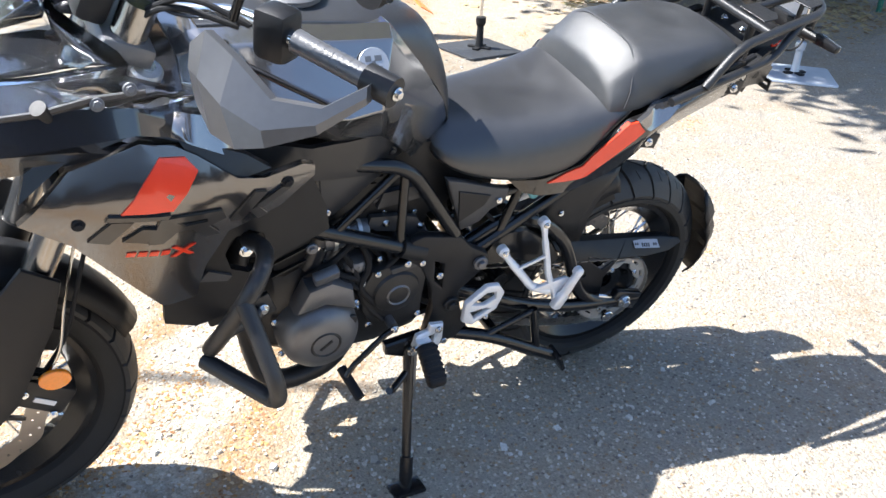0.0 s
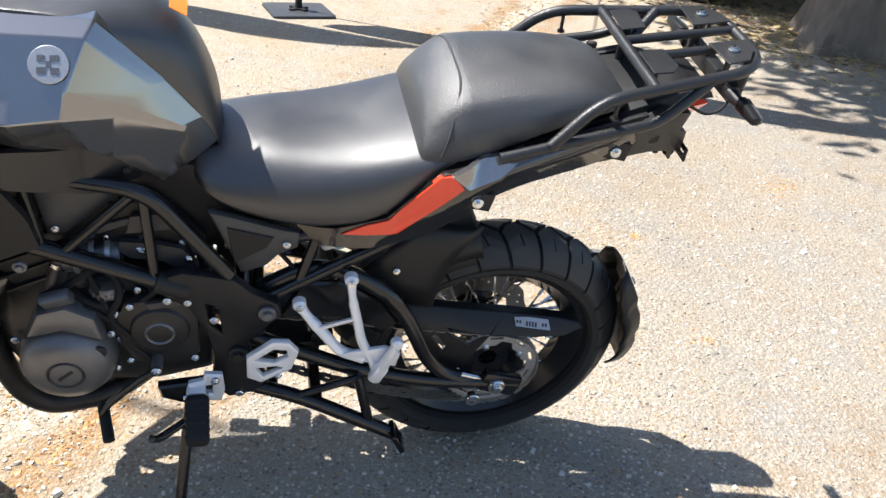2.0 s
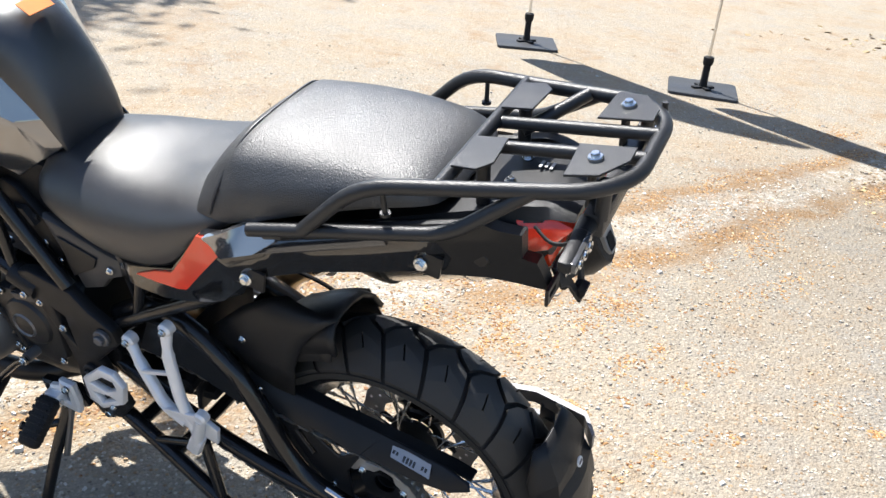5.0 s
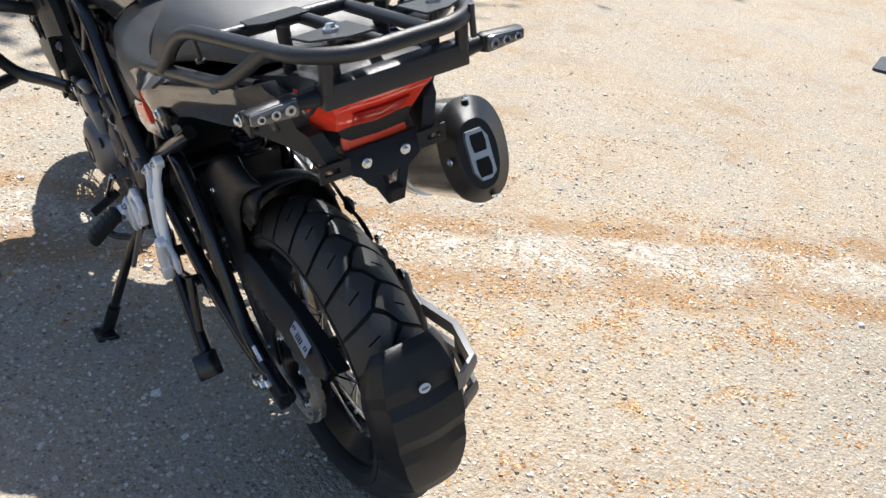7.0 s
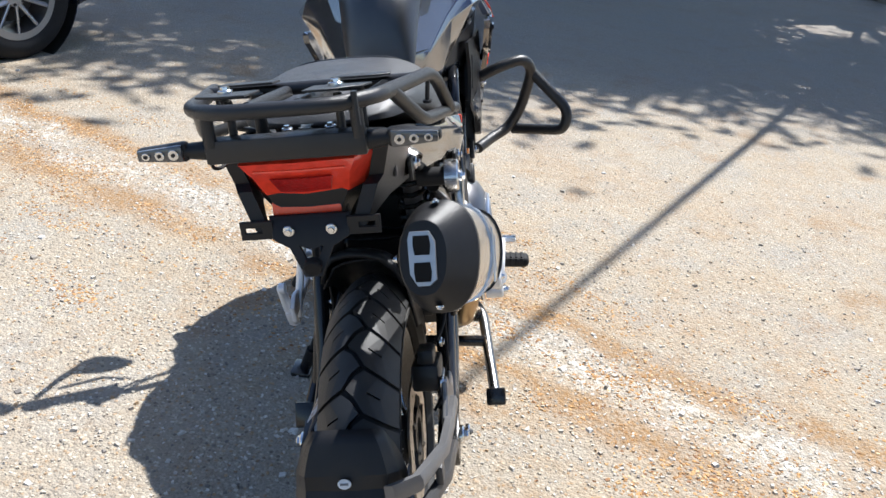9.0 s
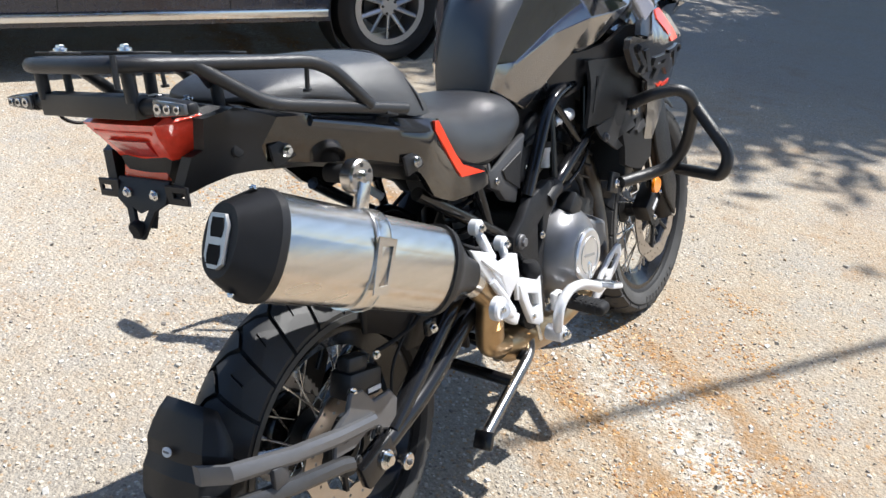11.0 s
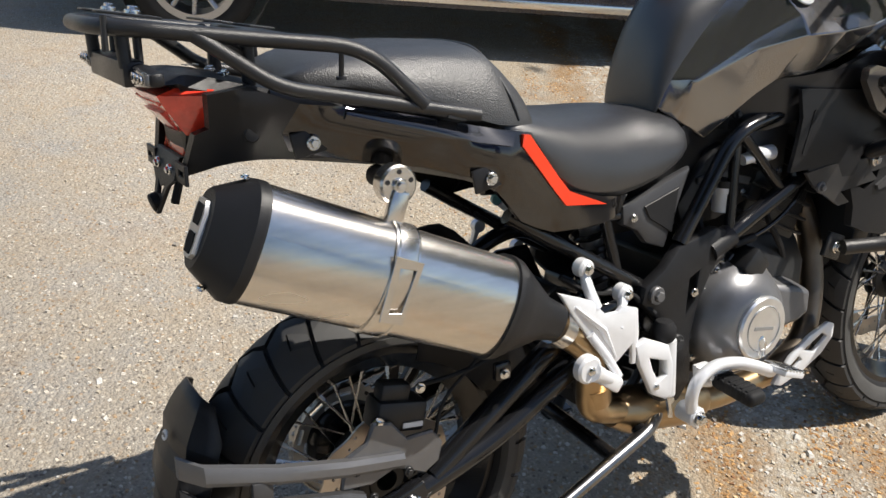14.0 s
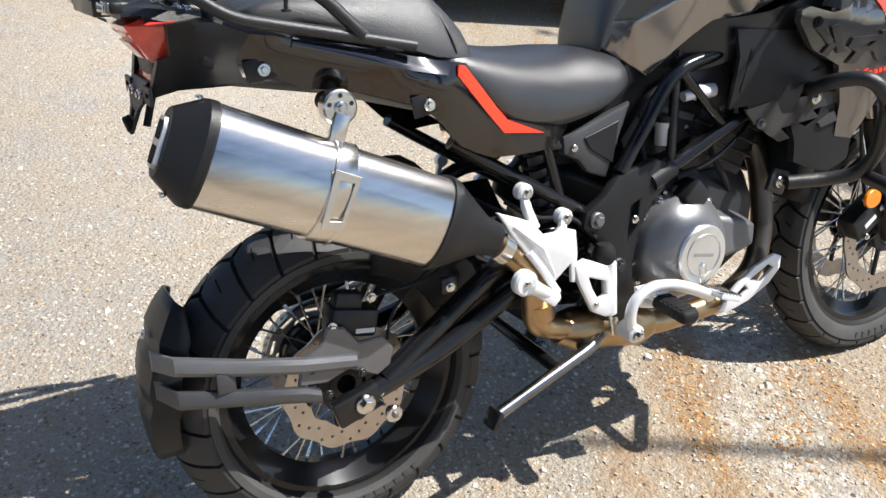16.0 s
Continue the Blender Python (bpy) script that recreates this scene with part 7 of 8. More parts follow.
for s in (1, -1):
    a, b = Vector((0.842, s * 0.387, 1.148)), Vector((0.915, s * 0.279, 1.163))
    gr = part("grip", tube([a, a + (b - a) * 0.2, a + (b - a) * 0.8, b], [0.0165, 0.0155, 0.0155, 0.017], 18), gripm, hb, "worn grey rubber grip")
    for j in range(8):
        c = a + (b - a) * (0.12 + j * 0.1)
        part("grip_rib", tube([c, c + (b - a) * 0.06], 0.0159, 16), gripm, gr)
    sw2 = part("switch_box", block((0.05, 0.055, 0.075), Matrix.Translation(Vector((0.93, s * 0.245, 1.160))) @ Matrix.Rotation(radians(s * 35), 4, 'Z'), 0.012), PLASTIC, hb, "black handlebar switch box")
    part("switch", disc((0.905, s * 0.235, 1.175), (-1, 0, 0.2), 0.010, 0.010, 12, 0.002), ENGINE, sw2)
    part("switch", block((0.012, 0.02, 0.012), pose(0.904, s * 0.245, 1.148), 0.002), ENGINE_GREY, sw2)
    part("bar_end", tube([(0.826, s * 0.410, 1.145), (0.850, s * 0.372, 1.150)], 0.0215, 18), ENGINE, hb, "black bar end weight")
    bolt((0.826, s * 0.411, 1.145), (-0.5, s, 0), 0.010, hb)
    part("lever", tube([(1.0, s * 0.235, 1.145), (0.985, s * 0.29, 1.138), (0.90, s * 0.385, 1.120)], [0.010, 0.008, 0.007], 10, flat=0.6), FRAME, hb)
    gd = loft([
        [(1.052, s * 0.262, 1.165), (1.056, s * 0.262, 1.13), (1.050, s * 0.272, 1.082), (1.038, s * 0.266, 1.09), (1.042, s * 0.256, 1.13), (1.040, s * 0.256, 1.16)],
        [(1.038, s * 0.285, 1.192), (1.056, s * 0.31, 1.14), (1.048, s * 0.335, 1.072), (1.036, s * 0.325, 1.075), (1.042, s * 0.30, 1.14), (1.026, s * 0.278, 1.188)],
        [(1.015, s * 0.330, 1.175), (1.040, s * 0.355, 1.125), (1.030, s * 0.385, 1.076), (1.018, s * 0.375, 1.080), (1.026, s * 0.345, 1.125), (1.003, s * 0.322, 1.171)],
        [(0.982, s * 0.380, 1.138), (1.0, s * 0.395, 1.105), (0.998, s * 0.405, 1.085), (0.985, s * 0.395, 1.088), (0.988, s * 0.385, 1.105), (0.972, s * 0.371, 1.136)],
        [(0.925, s * 0.405, 1.132), (0.935, s * 0.415, 1.115), (0.932, s * 0.415, 1.100), (0.920, s * 0.405, 1.102), (0.923, s * 0.405, 1.115), (0.915, s * 0.397, 1.131)],
        [(0.865, s * 0.408, 1.158), (0.868, s * 0.414, 1.145), (0.866, s * 0.414, 1.135), (0.855, s * 0.404, 1.135), (0.858, s * 0.404, 1.145), (0.856, s * 0.400, 1.157)]])
    part("hand_guard", gd, mat("satin_grey_plastic", (0.125, 0.125, 0.13), 0.34, 0.45, 0.08, 80, 0.1, 900) if s > 0 else MATS["satin_grey_plastic"], hb, "angular satin grey hand guard", auto=14)
    part("mirror_stem", tube([(0.985, s * 0.225, 1.175), (0.975, s * 0.25, 1.24), (0.90, s * 0.36, 1.30)], 0.007, 10, 0.03), FRAME, hb)
    mr = part("mirror", shaped(revolve([(0.001, 0.012), (0.03, 0.010), (0.05, 0.0), (0.052, -0.008), (0.001, -0.010)], 28, 'x', (0, 0, 0), closed=False), lambda c: (0.885 - c.x, s * 0.415 + c.y * 1.35, 1.315 + c.z * 0.72)), PLASTIC, hb, "black mirror housing")
    part("mirror_glass", shaped(disc((0, 0, 0), (-1, 0, 0), 0.046, 0.002, 28), lambda c: (0.8735 + c.x, s * 0.415 + c.y * 1.35, 1.315 + c.z * 0.72)), mat("mirror_silver", (0.85, 0.86, 0.87), 0.02, 1.0, 0.0) if s > 0 else MATS["mirror_silver"], mr)
for pts in ([(0.96, 0.22, 1.16), (1.03, 0.17, 1.19), (1.10, 0.08, 1.12), (1.12, 0.02, 0.98)], [(0.96, -0.22, 1.16), (1.03, -0.17, 1.19), (1.10, -0.08, 1.12), (1.12, -0.02, 0.98)], [(0.97, 0.20, 1.15), (1.06, 0.14, 1.17), (1.14, 0.06, 1.05)], [(0.97, -0.2, 1.15), (1.08, -0.1, 1.18), (1.15, 0.02, 1.06)]):
    part("cable", tube(pts, 0.0045, 8, 0.06), RUBBER, hb)
part("fluid_reservoir", block((0.05, 0.06, 0.035), pose(0.985, -0.215, 1.195), 0.006), ENGINE, hb)

# ---- small mechanical details ----
low = skin([(0.698, 0.705), (0.64, 0.698), (0.599, 0.686), (0.575, 0.647), (0.577, 0.628), (0.601, 0.636), (0.633, 0.661), (0.685, 0.670), (0.702, 0.687)], lambda x, z: 0.120, 1, 0.012, PLASTIC_GREY, "airbox_step", bike, "stepped lower edge of the air box", cuts=0)
for x, z in ((0.666, 0.686), (0.590, 0.664)):
    bolt((x, 0.119, z), (0, 1, 0), 0.008, low)
skin([(0.676, 0.755), (0.616, 0.760), (0.598, 0.731), (0.633, 0.726), (0.686, 0.721)], lambda x, z: 0.118, 1, 0.012, PLASTIC_GREY, "airbox_ledge", bike, "raised ledge on the air box", cuts=0)
ab = skin([(0.805, 0.803), (0.676, 0.79), (0.668, 0.776), (0.768, 0.697), (0.789, 0.717)], lambda x, z: 0.112, 1, 0.02, PLASTIC, "airbox_cover", bike, "matt black airbox cover inside the frame", cuts=1)
skin([(0.792, 0.790), (0.692, 0.780), (0.686, 0.774), (0.766, 0.712), (0.778, 0.725)], lambda x, z: 0.1165, 1, 0.008, PLASTIC, "cover_boss", ab, "", cuts=1)
bolt((0.742, 0.1165, 0.722), (0, 1, 0), 0.008, ab)
ij = skin([(0.738, 0.699), (0.68, 0.749), (0.627, 0.744), (0.565, 0.68), (0.57, 0.632), (0.693, 0.66), (0.725, 0.675)], lambda x, z: 0.098, 1, 0.02, PLASTIC, "throttle_cover", bike, "matt black throttle cover with stepped ridges", cuts=1)
for j in range(3):
    part("cover_ridge", tube([(0.712 - j * 0.018, 0.100, 0.688 - j * 0.004), (0.676 - j * 0.02, 0.1005, 0.722 - j * 0.010), (0.632 - j * 0.014, 0.1005, 0.718 - j * 0.016), (0.592 - j * 0.004, 0.100, 0.680 - j * 0.012)], 0.004, 7, 0.02), PLASTIC, ij)
for x, z in ((0.665, 0.702), (0.60, 0.692), (0.585, 0.652)):
    bolt((x, 0.1005, z), (0, 1, 0), 0.007, ij)
for j in range(11):
    a = radians(20 + j * 24)
    bs = part("cover_lug", disc((0.685 + 0.110 * math.cos(a), -0.118, 0.478 + 0.110 * math.sin(a)), (0, -1, 0), 0.012, 0.018, 14, 0.002), ENGINE_GREY, clu)
    bolt((0.685 + 0.110 * math.cos(a), -0.136, 0.478 + 0.110 * math.sin(a)), (0, -1, 0), 0.007, bs)
for pts, r in (
    ([(0.80, 0.10, 0.63), (0.77, 0.145, 0.60), (0.725, 0.15, 0.585), (0.69, 0.14, 0.55), (0.672, 0.13, 0.50)], 0.0075),
    ([(0.70, 0.11, 0.64), (0.66, 0.135, 0.60), (0.65, 0.14, 0.55), (0.668, 0.135, 0.49), (0.70, 0.12, 0.45)], 0.0055),
    ([(0.62, 0.10, 0.62), (0.60, 0.12, 0.56), (0.612, 0.13, 0.50), (0.63, 0.12, 0.44)], 0.0045),
    ([(0.44, 0.10, 0.66), (0.40, 0.125, 0.62), (0.35, 0.12, 0.63), (0.28, 0.11, 0.68)], 0.0045),
    ([(0.62, -0.09, 0.72), (0.60, -0.12, 0.66), (0.63, -0.135, 0.60), (0.60, -0.13, 0.55)], 0.006),
    ([(0.78, -0.10, 0.72), (0.76, -0.13, 0.66), (0.80, -0.14, 0.60), (0.84, -0.12, 0.55)], 0.006),
    ([(0.30, -0.11, 0.62), (0.36, -0.13, 0.58), (0.42, -0.14, 0.585), (0.462, -0.165, 0.54)], 0.0045),
):
    part("hose", tube(pts, r, 8, 0.05), RUBBER, bike)
for x, y, z in ((0.70, 0.148, 0.568), (0.655, 0.139, 0.575), (0.40, 0.125, 0.62)):
    part("hose_clip", disc((x, y - 0.004, z), (0.5, 0.3, -0.6), 0.0095, 0.008, 12, 0.001), CHROME, bike)
part("hose_joint", tube([(0.680, -0.134, 0.772), (0.705, -0.136, 0.777), (0.708, -0.136, 0.778), (0.752, -0.136, 0.779)], [0.010, 0.011, 0.015, 0.014], 14), SILVER, bike, "pale pipe joint behind the frame")

# ---- round about ----


def flag(x, y, turn, cloth, pole_h, plate_mat, plate_size, label, low, width, lean=(0.0, 0.0)):
    root = new("flag_stand")
    root.matrix_world = pose(x, y, 0, 0, 0, turn)
    tagged(root, label, "flag", "flag stands")
    a, b = plate_size
    out = rounded([(-a, -b, 0), (a, -b, 0), (a, b, 0), (-a, b, 0)], 0.03, 4, True)
    pl = part("base_plate", loft([[(p.x, p.y, 0.004) for p in out], [(p.x, p.y, 0.014) for p in out], [(p.x * 0.99, p.y * 0.99, 0.017) for p in out]]), plate_mat, root)
    part("cross_foot", block((0.14, 0.035, 0.012), pose(0, 0, 0.023, 0, 0, 30), 0.003), RUBBER, root)
    part("cross_foot", block((0.035, 0.14, 0.012), pose(0, 0, 0.024, 0, 0, 30), 0.003), RUBBER, root)
    pale = plate_mat is PLATE_PALE
    sk = part("socket", revolve([(0.001, 0.02), (0.028, 0.02), (0.022, 0.05), (0.02, 0.15), (0.026, 0.155), (0.03, 0.17), (0.03, 0.20), (0.022, 0.205), (0.001, 0.205)], 20, 'z', closed=False), PLATE_PALE if pale else RUBBER, root)
    lx, ly = lean
    pts = [(lx * t * t, ly * t * t, 0.2 + (pole_h - 0.2) * t) for t in (0, 0.25, 0.5, 0.75, 1.0)]
    part("pole", tube(pts, [0.009, 0.008, 0.007, 0.006, 0.004], 10), CHROME, root)
    rings = []
    for k in range(11):
        t = k / 10
        z = low + (pole_h - low) * t
        w = width * (0.75 + 0.45 * t if t < 0.6 else 1.02 * math.sqrt(max(0, 1 - ((t - 0.6) / 0.42) ** 2)))
        f = (z - 0.2) / (pole_h - 0.2)
        rings.append([(lx * f * f + 0.01 + w * j / 8, ly * f * f + 0.03 * math.sin(j * 0.9 + k * 0.5) * j / 8, z - 0.05 * j / 8 * (1 - t)) for j in range(9)])
    fl = thick(part("banner", loft(rings, None, False, False), cloth, root, auto=80), 0.002, 0)
    return root, fl


BLUE = mat("blue_banner_cloth", (0.05, 0.13, 0.50), 0.7, 0, 0.1, 30, 0.2, 300)
WHITE_CLOTH = mat("white_banner_cloth", (0.74, 0.74, 0.76), 0.75, 0, 0.05, 30, 0.2, 300)
PLATE_PALE = mat("galvanised_plate", (0.55, 0.58, 0.63), 0.45, 0.5, 0.1, 20)
PLATE_BLACK = mat("black_rubber_plate", (0.03, 0.032, 0.036), 0.6, 0, 0.25, 25, 0.3, 400)
flag(-1.318, -2.93, 10, BLUE, 3.4, PLATE_BLACK, (0.20, 0.185), "blue feather banner on a black rubber base plate", 0.72, 0.45)
flag(1.46, -4.42, 25, BLUE, 3.8, PLATE_BLACK, (0.20, 0.185), "blue feather banner on a black rubber base plate", 0.95, 0.5)
flag(0.22, -4.12, 12, BLUE, 3.4, PLATE_BLACK, (0.20, 0.185), "blue feather banner on a black rubber base plate", 0.95, 0.45)
rt, fl = flag(-2.895, -1.94, -38, WHITE_CLOTH, 2.6, PLATE_PALE, (0.22, 0.20), "white feather banner on a pale steel base plate", 0.36, 0.34)
for j, (w, cm) in enumerate(((0.04, DECAL_BLACK), (0.065, PLASTIC_GREY), (0.05, PLASTIC_GREY))):
    part("print_bar", block((w, 0.004, 0.03), pose(0.06 + 0.085 * j, 0.012, 0.46), 0), cm, fl)

# -- dark car standing on the road beyond --
CARPAINT = mat("dark_blue_car_paint", (0.012, 0.016, 0.035), 0.25, 0.4, 0.05, 300, coat=1.0)
CARGLASS = mat("tinted_car_glass", (0.012, 0.014, 0.016), 0.05, 0, 0.02, 10, coat=1.0)
ALLOY = mat("silver_alloy_wheel", (0.42, 0.42, 0.43), 0.32, 0.85, 0.08, 60)


def car_wheel(parent, x, y, R, rim, steel=False):
    s = 1 if y > 0 else -1
    w = part("wheel", revolve([(rim, -0.1), (rim + 0.03, -0.112), (R - 0.03, -0.11), (R, -0.085), (R + 0.002, 0), (R, 0.085), (R - 0.03, 0.11), (rim + 0.03, 0.112), (rim, 0.1)], 56), RUBBER, parent, "car tyre on a silver rim")
    w.location = (x, y, R)
    part("rim_barrel", revolve([(rim, -0.1), (rim, 0.1), (rim - 0.02, 0.1), (rim - 0.035, 0.04), (rim - 0.035, -0.1)], 48), ALLOY, w)
    part("brake_drum", disc((0, s * 0.0, 0), (0, s, 0), rim * 0.62, 0.03, 28), ENGINE, w)
    if steel:
        part("rim_face", revolve([(0.03, s * 0.05), (0.09, s * 0.06), (0.12, s * 0.075), (rim - 0.03, s * 0.055), (rim - 0.01, s * 0.085), (rim - 0.01, s * 0.04), (0.03, s * 0.03)], 40), ALLOY, w)
        for j in range(8):
            a = 2 * math.pi * j / 8
            part("rim_hole", disc((0.15 * math.cos(a), s * 0.06, 0.15 * math.sin(a)), (0, s, 0), 0.022, 0.014, 12), ENGINE, w)
    else:
        for j in range(10):
            a = 2 * math.pi * (j // 2) / 5 + (0.20 if j % 2 else -0.20)
            b = 2 * math.pi * (j // 2) / 5 + (0.32 if j % 2 else -0.32)
            part("rim_spoke", tube([(0.05 * math.cos(a), s * 0.07, 0.05 * math.sin(a)), ((rim - 0.02) * math.cos(b), s * 0.085, (rim - 0.02) * math.sin(b))], [0.018, 0.014], 8, flat=0.6), ALLOY, w)
    part("hub_cap", disc((0, s * 0.05, 0), (0, s, 0), 0.055, 0.035, 24, 0.006), ALLOY, w)
    for j in range(5):
        a = 2 * math.pi * (j + 0.5) / 5
        part("wheel_nut", disc((0.042 * math.cos(a), s * 0.082, 0.042 * math.sin(a)), (0, s, 0), 0.008, 0.008, 8), ENGINE, w)
    return w


def car(name, m, paint, label, L, W, R, rim, axles, prof, cabin, steel=False):
    root = new(name)
    root.matrix_world = m
    tagged(root, label, "car" if name == "car" else "van")
    arch = R + 0.05
    out = []
    lowz = 0.24
    cuts = sorted(axles)
    out.append((-L / 2 + 0.05, lowz + 0.08))
    for ax in cuts:
        a0 = math.asin((R - lowz) / arch)
        for k in range(13):
            a = math.pi + a0 - (math.pi + 2 * a0) * k / 12
            out.append((ax + arch * math.cos(a), R + arch * math.sin(a)))
    out.append((L / 2 - 0.05, lowz + 0.08))
    out += prof
    def bend(c):
        t = abs(c.x) / (L / 2)
        k = 1 - 0.12 * max(0, t - 0.8) / 0.2 - 0.05 * max(0, (c.z - 0.75)) / 0.3
        return (c.x, c.y * k, c.z)
    b = part("body", shaped(slab(out, -W / 2, W / 2, 0.035, seg=2), bend), paint, root, auto=30)
    part("underbody", block((L * 0.9, W * 0.8, 0.12), pose(0, 0, 0.30), 0.02), ENGINE, root)
    cb2 = loft([[(x, y * k, z) for x, y in ((-1, -1), (1, -1), (1, 1), (-1, 1))] for k, z in ()] or [[(x0, -w, z), (x1, -w, z), (x1, w, z), (x0, w, z)] for x0, x1, w, z in cabin])
    bevelled(part("cabin", cb2, CARGLASS, root, "dark tinted glasshouse", auto=30), 0.05, 3)
    x0, x1, w, z = cabin[-1]
    bevelled(part("roof", block((x1 - x0 + 0.03, 2 * w + 0.03, 0.05), pose((x0 + x1) / 2, 0, z), 0.02), paint, root), 0.01)
    for s in (1, -1):
        for ax in axles:
            car_wheel(root, ax, s * (W / 2 - 0.115), R, rim, steel)
            part("arch_liner", revolve([(arch, -0.12), (arch + 0.004, -0.12), (arch + 0.004, 0.10), (arch, 0.10)], 40, 'y', (ax, s * (W / 2 - 0.14), R)), ENGINE, root)
        sill = part("sill_strip", block((axles[1] - axles[0] - 2 * arch - 0.05 if axles[1] > axles[0] else 1.5, 0.03, 0.045), pose((axles[0] + axles[1]) / 2, s * (W / 2 + 0.005), 0.30), 0.008), CHROME if not steel else PLASTIC_GREY, root, "bright door sill strip")
        for k in (-0.42, 0.42):
            part("door_gap", block((0.006, 0.004, 0.5), pose(k, s * (W / 2 + 0.001), 0.58), 0), ENGINE, root)
            part("door_handle", block((0.14, 0.03, 0.025), pose(k - 0.2, s * (W / 2 + 0.012), 0.80), 0.008), paint, root)
        part("headlamp", block((0.08, 0.32, 0.12), pose(L / 2 - 0.06, s * (W / 2 - 0.30), 0.68), 0.03), CLEAR, root)
        part("rear_lamp", block((0.06, 0.28, 0.14), pose(-L / 2 + 0.04, s * (W / 2 - 0.26), 0.78), 0.03), LENS_RED, root)
    return root


CAR_AT = Vector((0.72, 3.62))
car_dir = math.degrees(math.atan2(-0.42, 0.9))
axl = (-1.33, 1.36)
cm = pose(CAR_AT.x, CAR_AT.y, 0, 0, 0, car_dir) @ Matrix.Translation((-axl[0], 0.78, 0))
car("car", cm, CARPAINT, "dark blue car with silver alloy wheels on the road", 4.3, 1.78, 0.32, 0.22, axl,
    [(2.14, 0.45), (2.10, 0.66), (1.95, 0.76), (1.15, 0.90), (-1.7, 0.95), (-2.05, 0.86), (-2.14, 0.55)], [(-1.85, 1.15, 0.80, 0.88), (-1.6, 0.75, 0.74, 1.15), (-1.35, 0.25, 0.62, 1.44)])
vm = pose(-4.594, -5.237, 0, 0, 0, -33)
VANPAINT = mat("pale_grey_van_paint", (0.55, 0.58, 0.6), 0.35, 0.1, 0.06, 60, coat=0.6)
car("van", vm, VANPAINT, "pale grey parked van with steel wheels", 4.5, 1.75, 0.31, 0.20, (-1.3, 1.25),
    [(2.2, 0.5), (2.15, 0.85), (1.6, 1.0), (1.2, 1.15), (-2.1, 1.15), (-2.2, 0.6)], [(-2.1, 1.25, 0.84, 1.1), (-2.1, 0.85, 0.82, 1.5), (-2.05, 0.45, 0.76, 1.86)], True)

# -- trees --
BARK = mat("furrowed_bark", (0.15, 0.125, 0.10), 0.95, 0, 0.4, 18, 1.0, 40, stretch=(1, 1, 0.25))
LEAFM = islands_material("tree_leaves", [(0.0, (0.05, 0.10, 0.025)), (0.3, (0.07, 0.13, 0.03)), (0.6, (0.04, 0.085, 0.022)), (0.85, (0.09, 0.14, 0.04))], 0.6)


def tree(x, y, h, crown_r, crown_z, trunk_r, n, seed, label, flat=0.75, sway=(0.0, 0.0)):
    r = random.Random(seed)
    root = new("tree")
    root.matrix_world = pose(x, y, 0)
    tagged(root, label, "tree", "trees")
    rings = []
    for k in range(10):
        t = k / 9
        z = -0.05 + (h * 0.62) * t
        ring = []
        for j in range(18):
            a = 2 * math.pi * j / 18
            q = trunk_r * (1 - 0.55 * t) * (1 + 0.09 * math.sin(a * 5 + k * 0.3) + 0.05 * math.sin(a * 9 + k)) + trunk_r * 0.9 * max(0, 1 - t * 9) * (0.45 + 0.35 * math.sin(a * 5 + 1))
            ring.append((q * math.cos(a) + 0.12 * math.sin(t * 3), q * math.sin(a), z))
        rings.append(ring)
    part("trunk", loft(rings), BARK, root, "broad furrowed trunk with spreading roots")
    limbs = []
    for j in range(9):
        a = j * 2.4 + r.uniform(-0.3, 0.3)
        z0 = h * (0.36 + 0.03 * j)
        ln = crown_r * r.uniform(0.55, 0.9)
        p1 = Vector((0.1 + ln * 0.5 * math.cos(a), ln * 0.5 * math.sin(a), z0 + (crown_z - z0) * 0.6))
        p2 = Vector((ln * math.cos(a) + sway[0], ln * math.sin(a) + sway[1], crown_z + r.uniform(-0.3, 0.5) * crown_r * 0.5))
        p1 += Vector((sway[0] * 0.6, sway[1] * 0.6, 0))
        part("limb", tube([(0.1, 0, z0), p1, p2], [trunk_r * 0.38, trunk_r * 0.22, trunk_r * 0.07], 8), BARK, root)
        limbs.append((p1, p2))
    verts, faces = [], []
    cl = []
    for j in range(60):
        p1, p2 = limbs[j % len(limbs)]
        c = p1.lerp(p2, r.uniform(0.3, 1.15)) + Vector((r.gauss(0, 1), r.gauss(0, 1), r.gauss(0, 0.7))) * crown_r * 0.2
        cl.append((c, crown_r * r.uniform(0.12, 0.30)))
    for i in range(n):
        c, q = cl[r.randrange(len(cl))]
        v = Vector((r.gauss(0, 1), r.gauss(0, 1), r.gauss(0, flat)))
        p = c + v * q * 0.55
        s = r.uniform(0.07, 0.12)
        u = Vector((r.gauss(0, 1), r.gauss(0, 1), r.gauss(0, 0.6))).normalized()
        w = u.orthogonal().normalized()
        w = (w * math.cos(i) + u.cross(w) * math.sin(i))
        k = len(verts)
        verts += [p - u * s, p + w * s * 0.45 + u * s * 0.1, p + u * s * 1.1, p - w * s * 0.45 + u * s * 0.1]
        faces.append((k, k + 1, k + 2, k + 3))
    me = bpy.data.meshes.new("crown")
    me.from_pydata([tuple(v) for v in verts], [], faces)
    me.materials.append(LEAFM)
    cr = new("crown", me)
    cr.parent = root
    cr["kind"] = "stuff"
    return root


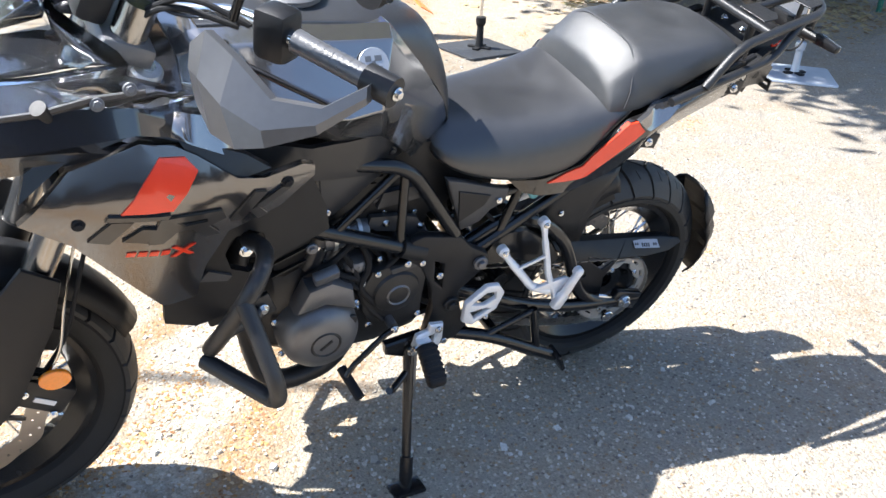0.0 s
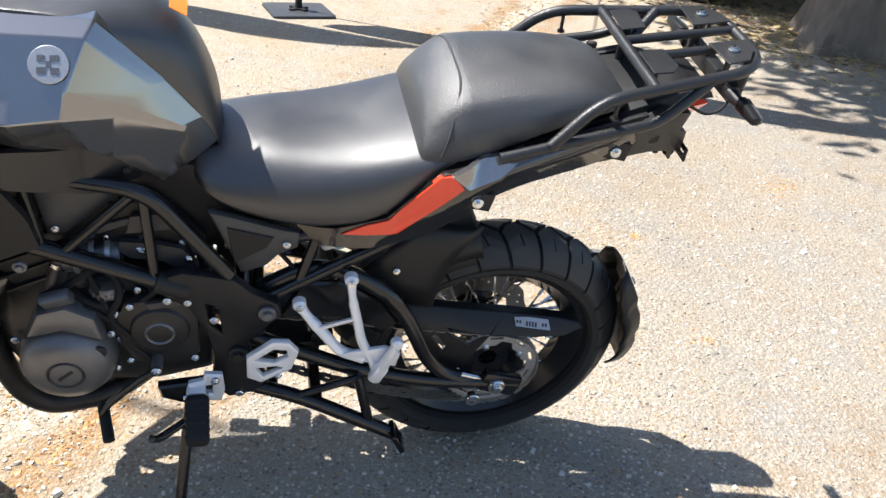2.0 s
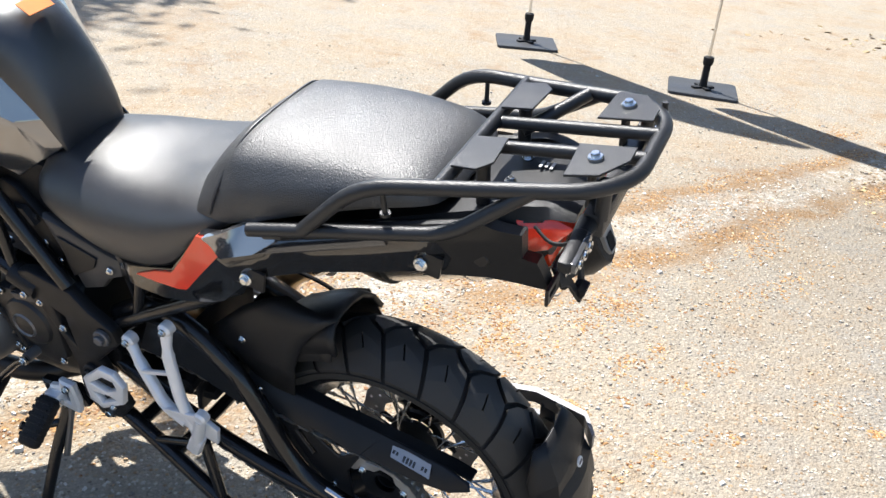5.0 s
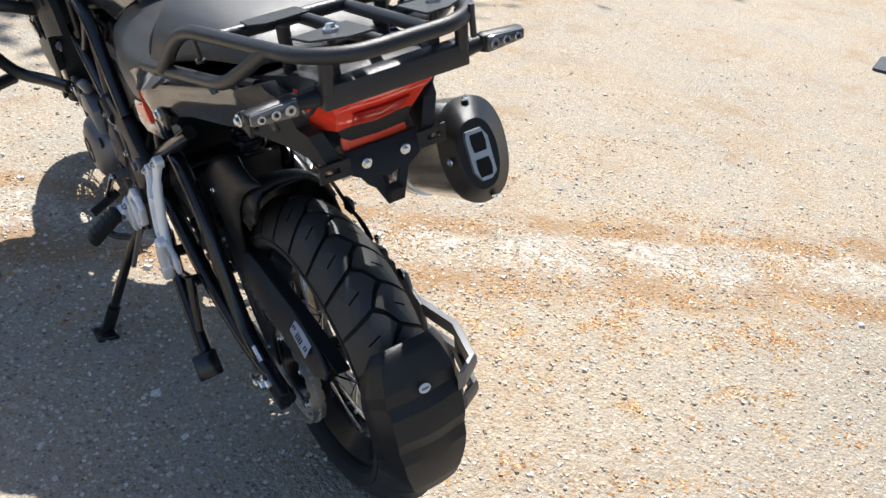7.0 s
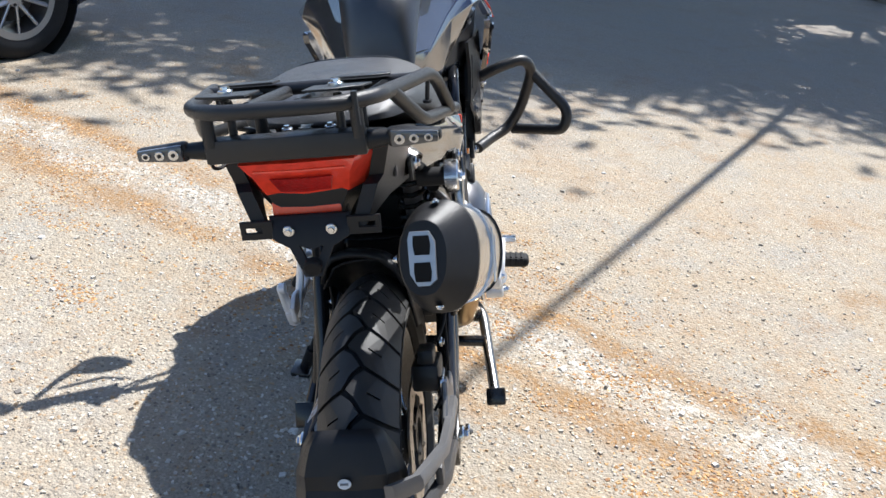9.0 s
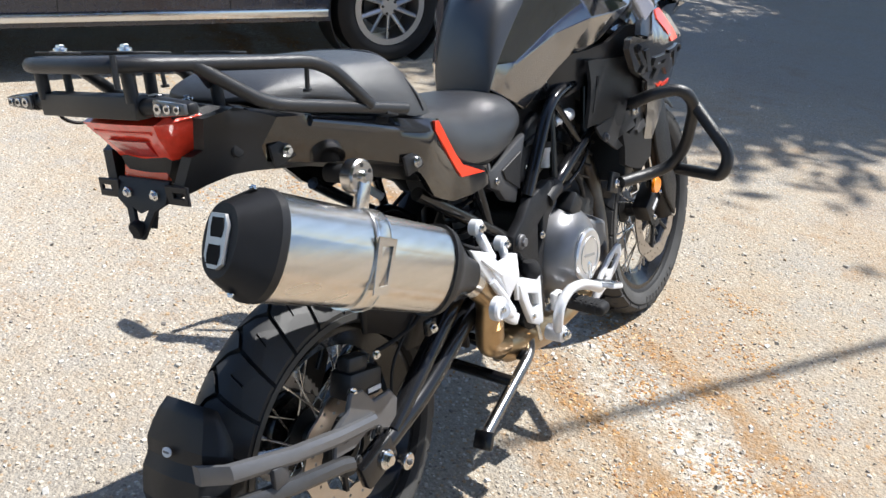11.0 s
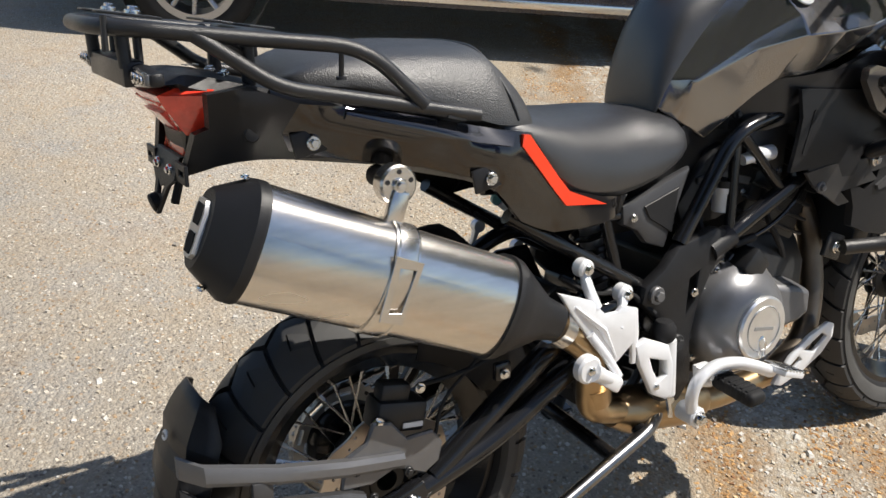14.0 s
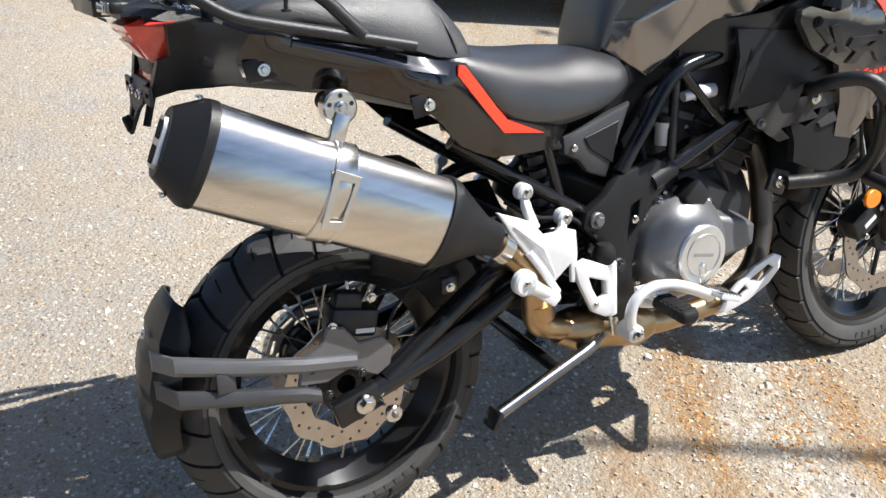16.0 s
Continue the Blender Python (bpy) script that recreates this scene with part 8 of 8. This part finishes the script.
tree(-3.85, -3.9, 8.5, 4.0, 5.3, 0.42, 90000, 1, "large old tree with a furrowed trunk amid dry litter", sway=(-0.5, -1.05))
shade = tree(11.7, -5.45, 10.5, 3.4, 8.0, 0.28, 80000, 2, "leafy roadside tree out of view, with a long limb added for its shadow")
# unseen long limb, added to cast the thin straight shadow on the ground
part("limb", tube([(0.0, 0.04, 4.2), (-3.2, 1.335, 4.1), (-5.8, 2.68, 4.5), (-8.5, 4.08, 5.6)], [0.06, 0.036, 0.025, 0.015], 10), BARK, shade)
tree(10.9, 0.1, 9.5, 3.3, 7.2, 0.26, 55000, 3, "leafy roadside tree casting dappled shade")
# -- litter and dry grass round the big tree, green fence behind --
pts = np.concatenate([spread(1100, -3.7, -4.1, 0.5, 0.5), spread(600, -4.6, -3.4, 0.5, 0.4), spread(350, -2.2, -6.6, 1.0, 0.35), spread(400, -3.0, -4.8, 0.5, 0.5)] + [spread(90, -0.75 - 0.115 * q - 0.004 * q * q, -3.0 - 0.33 * q, 0.06 + 0.010 * q, 0.2) for q in range(18)])
fine_bits = 18 * 90
scattered("leaf_litter", pts, np.concatenate([rs.uniform(0.010, 0.035, len(pts) - fine_bits), rs.uniform(0.004, 0.012, fine_bits)]), 0.18, islands_material("dry_litter", [(0.0, (0.30, 0.20, 0.10)), (0.25, (0.42, 0.31, 0.16)), (0.5, (0.2, 0.13, 0.07)), (0.7, (0.5, 0.4, 0.2)), (0.9, (0.13, 0.10, 0.07))]), "dry brown leaves and twigs on the ground", "leaf litter", 9, 0.6)
vs, fs = [], []
rr = random.Random(9)
for i in range(2600):
    if i % 3:
        a, q = rr.uniform(0, 6.28), rr.uniform(0.5, 1.5)
        bx, by = -3.85 + q * math.cos(a), -3.95 + q * math.sin(a)
    else:
        bx, by = rr.uniform(-4.6, -1.2), -7.6 + rr.gauss(0, 0.25)
    d = Vector((rr.gauss(0, 1), rr.gauss(0, 1), 0.6 + rr.random())).normalized()
    ln = rr.uniform(0.06, 0.22)
    sd = d.orthogonal().normalized() * 0.0022
    k = len(vs)
    b0 = Vector((bx, by, -0.004))
    m1 = b0 + d * ln * 0.6
    e1 = b0 + d * ln + Vector((d.x, d.y, -0.5)) * ln * 0.3
    vs += [b0 - sd, b0 + sd, m1 + sd * 0.8, m1 - sd * 0.8, e1]
    fs += [(k, k + 1, k + 2, k + 3), (k + 3, k + 2, k + 4)]
me = bpy.data.meshes.new("dry_grass")
me.from_pydata([tuple(v) for v in vs], [], fs)
me.materials.append(islands_material("straw", [(0.0, (0.48, 0.37, 0.16)), (0.4, (0.36, 0.28, 0.12)), (0.7, (0.55, 0.45, 0.22)), (0.9, (0.14, 0.2, 0.06))]))
tagged(new("dry_grass", me), "straw-coloured dry grass round the trunk and verge", "grass", kind="stuff")
FENCE = mat("green_fence_enamel", (0.03, 0.16, 0.11), 0.4, 0, 0.15, 30)
fence = new("fence")
fence.matrix_world = pose(-5.41, -2.66, 0, 0, 0, 118)
tagged(fence, "green painted steel tube fence along the verge", "fence")
for j in range(5):
    part("post", tube([(-1.2 + j * 0.6, 0, -0.03), (-1.2 + j * 0.6, 0, 1.0)], 0.022, 10), FENCE, fence)
for z in (0.12, 0.55, 0.98):
    part("rail", tube([(-1.22, 0, z), (1.22, 0, z)], 0.016, 10), FENCE, fence)
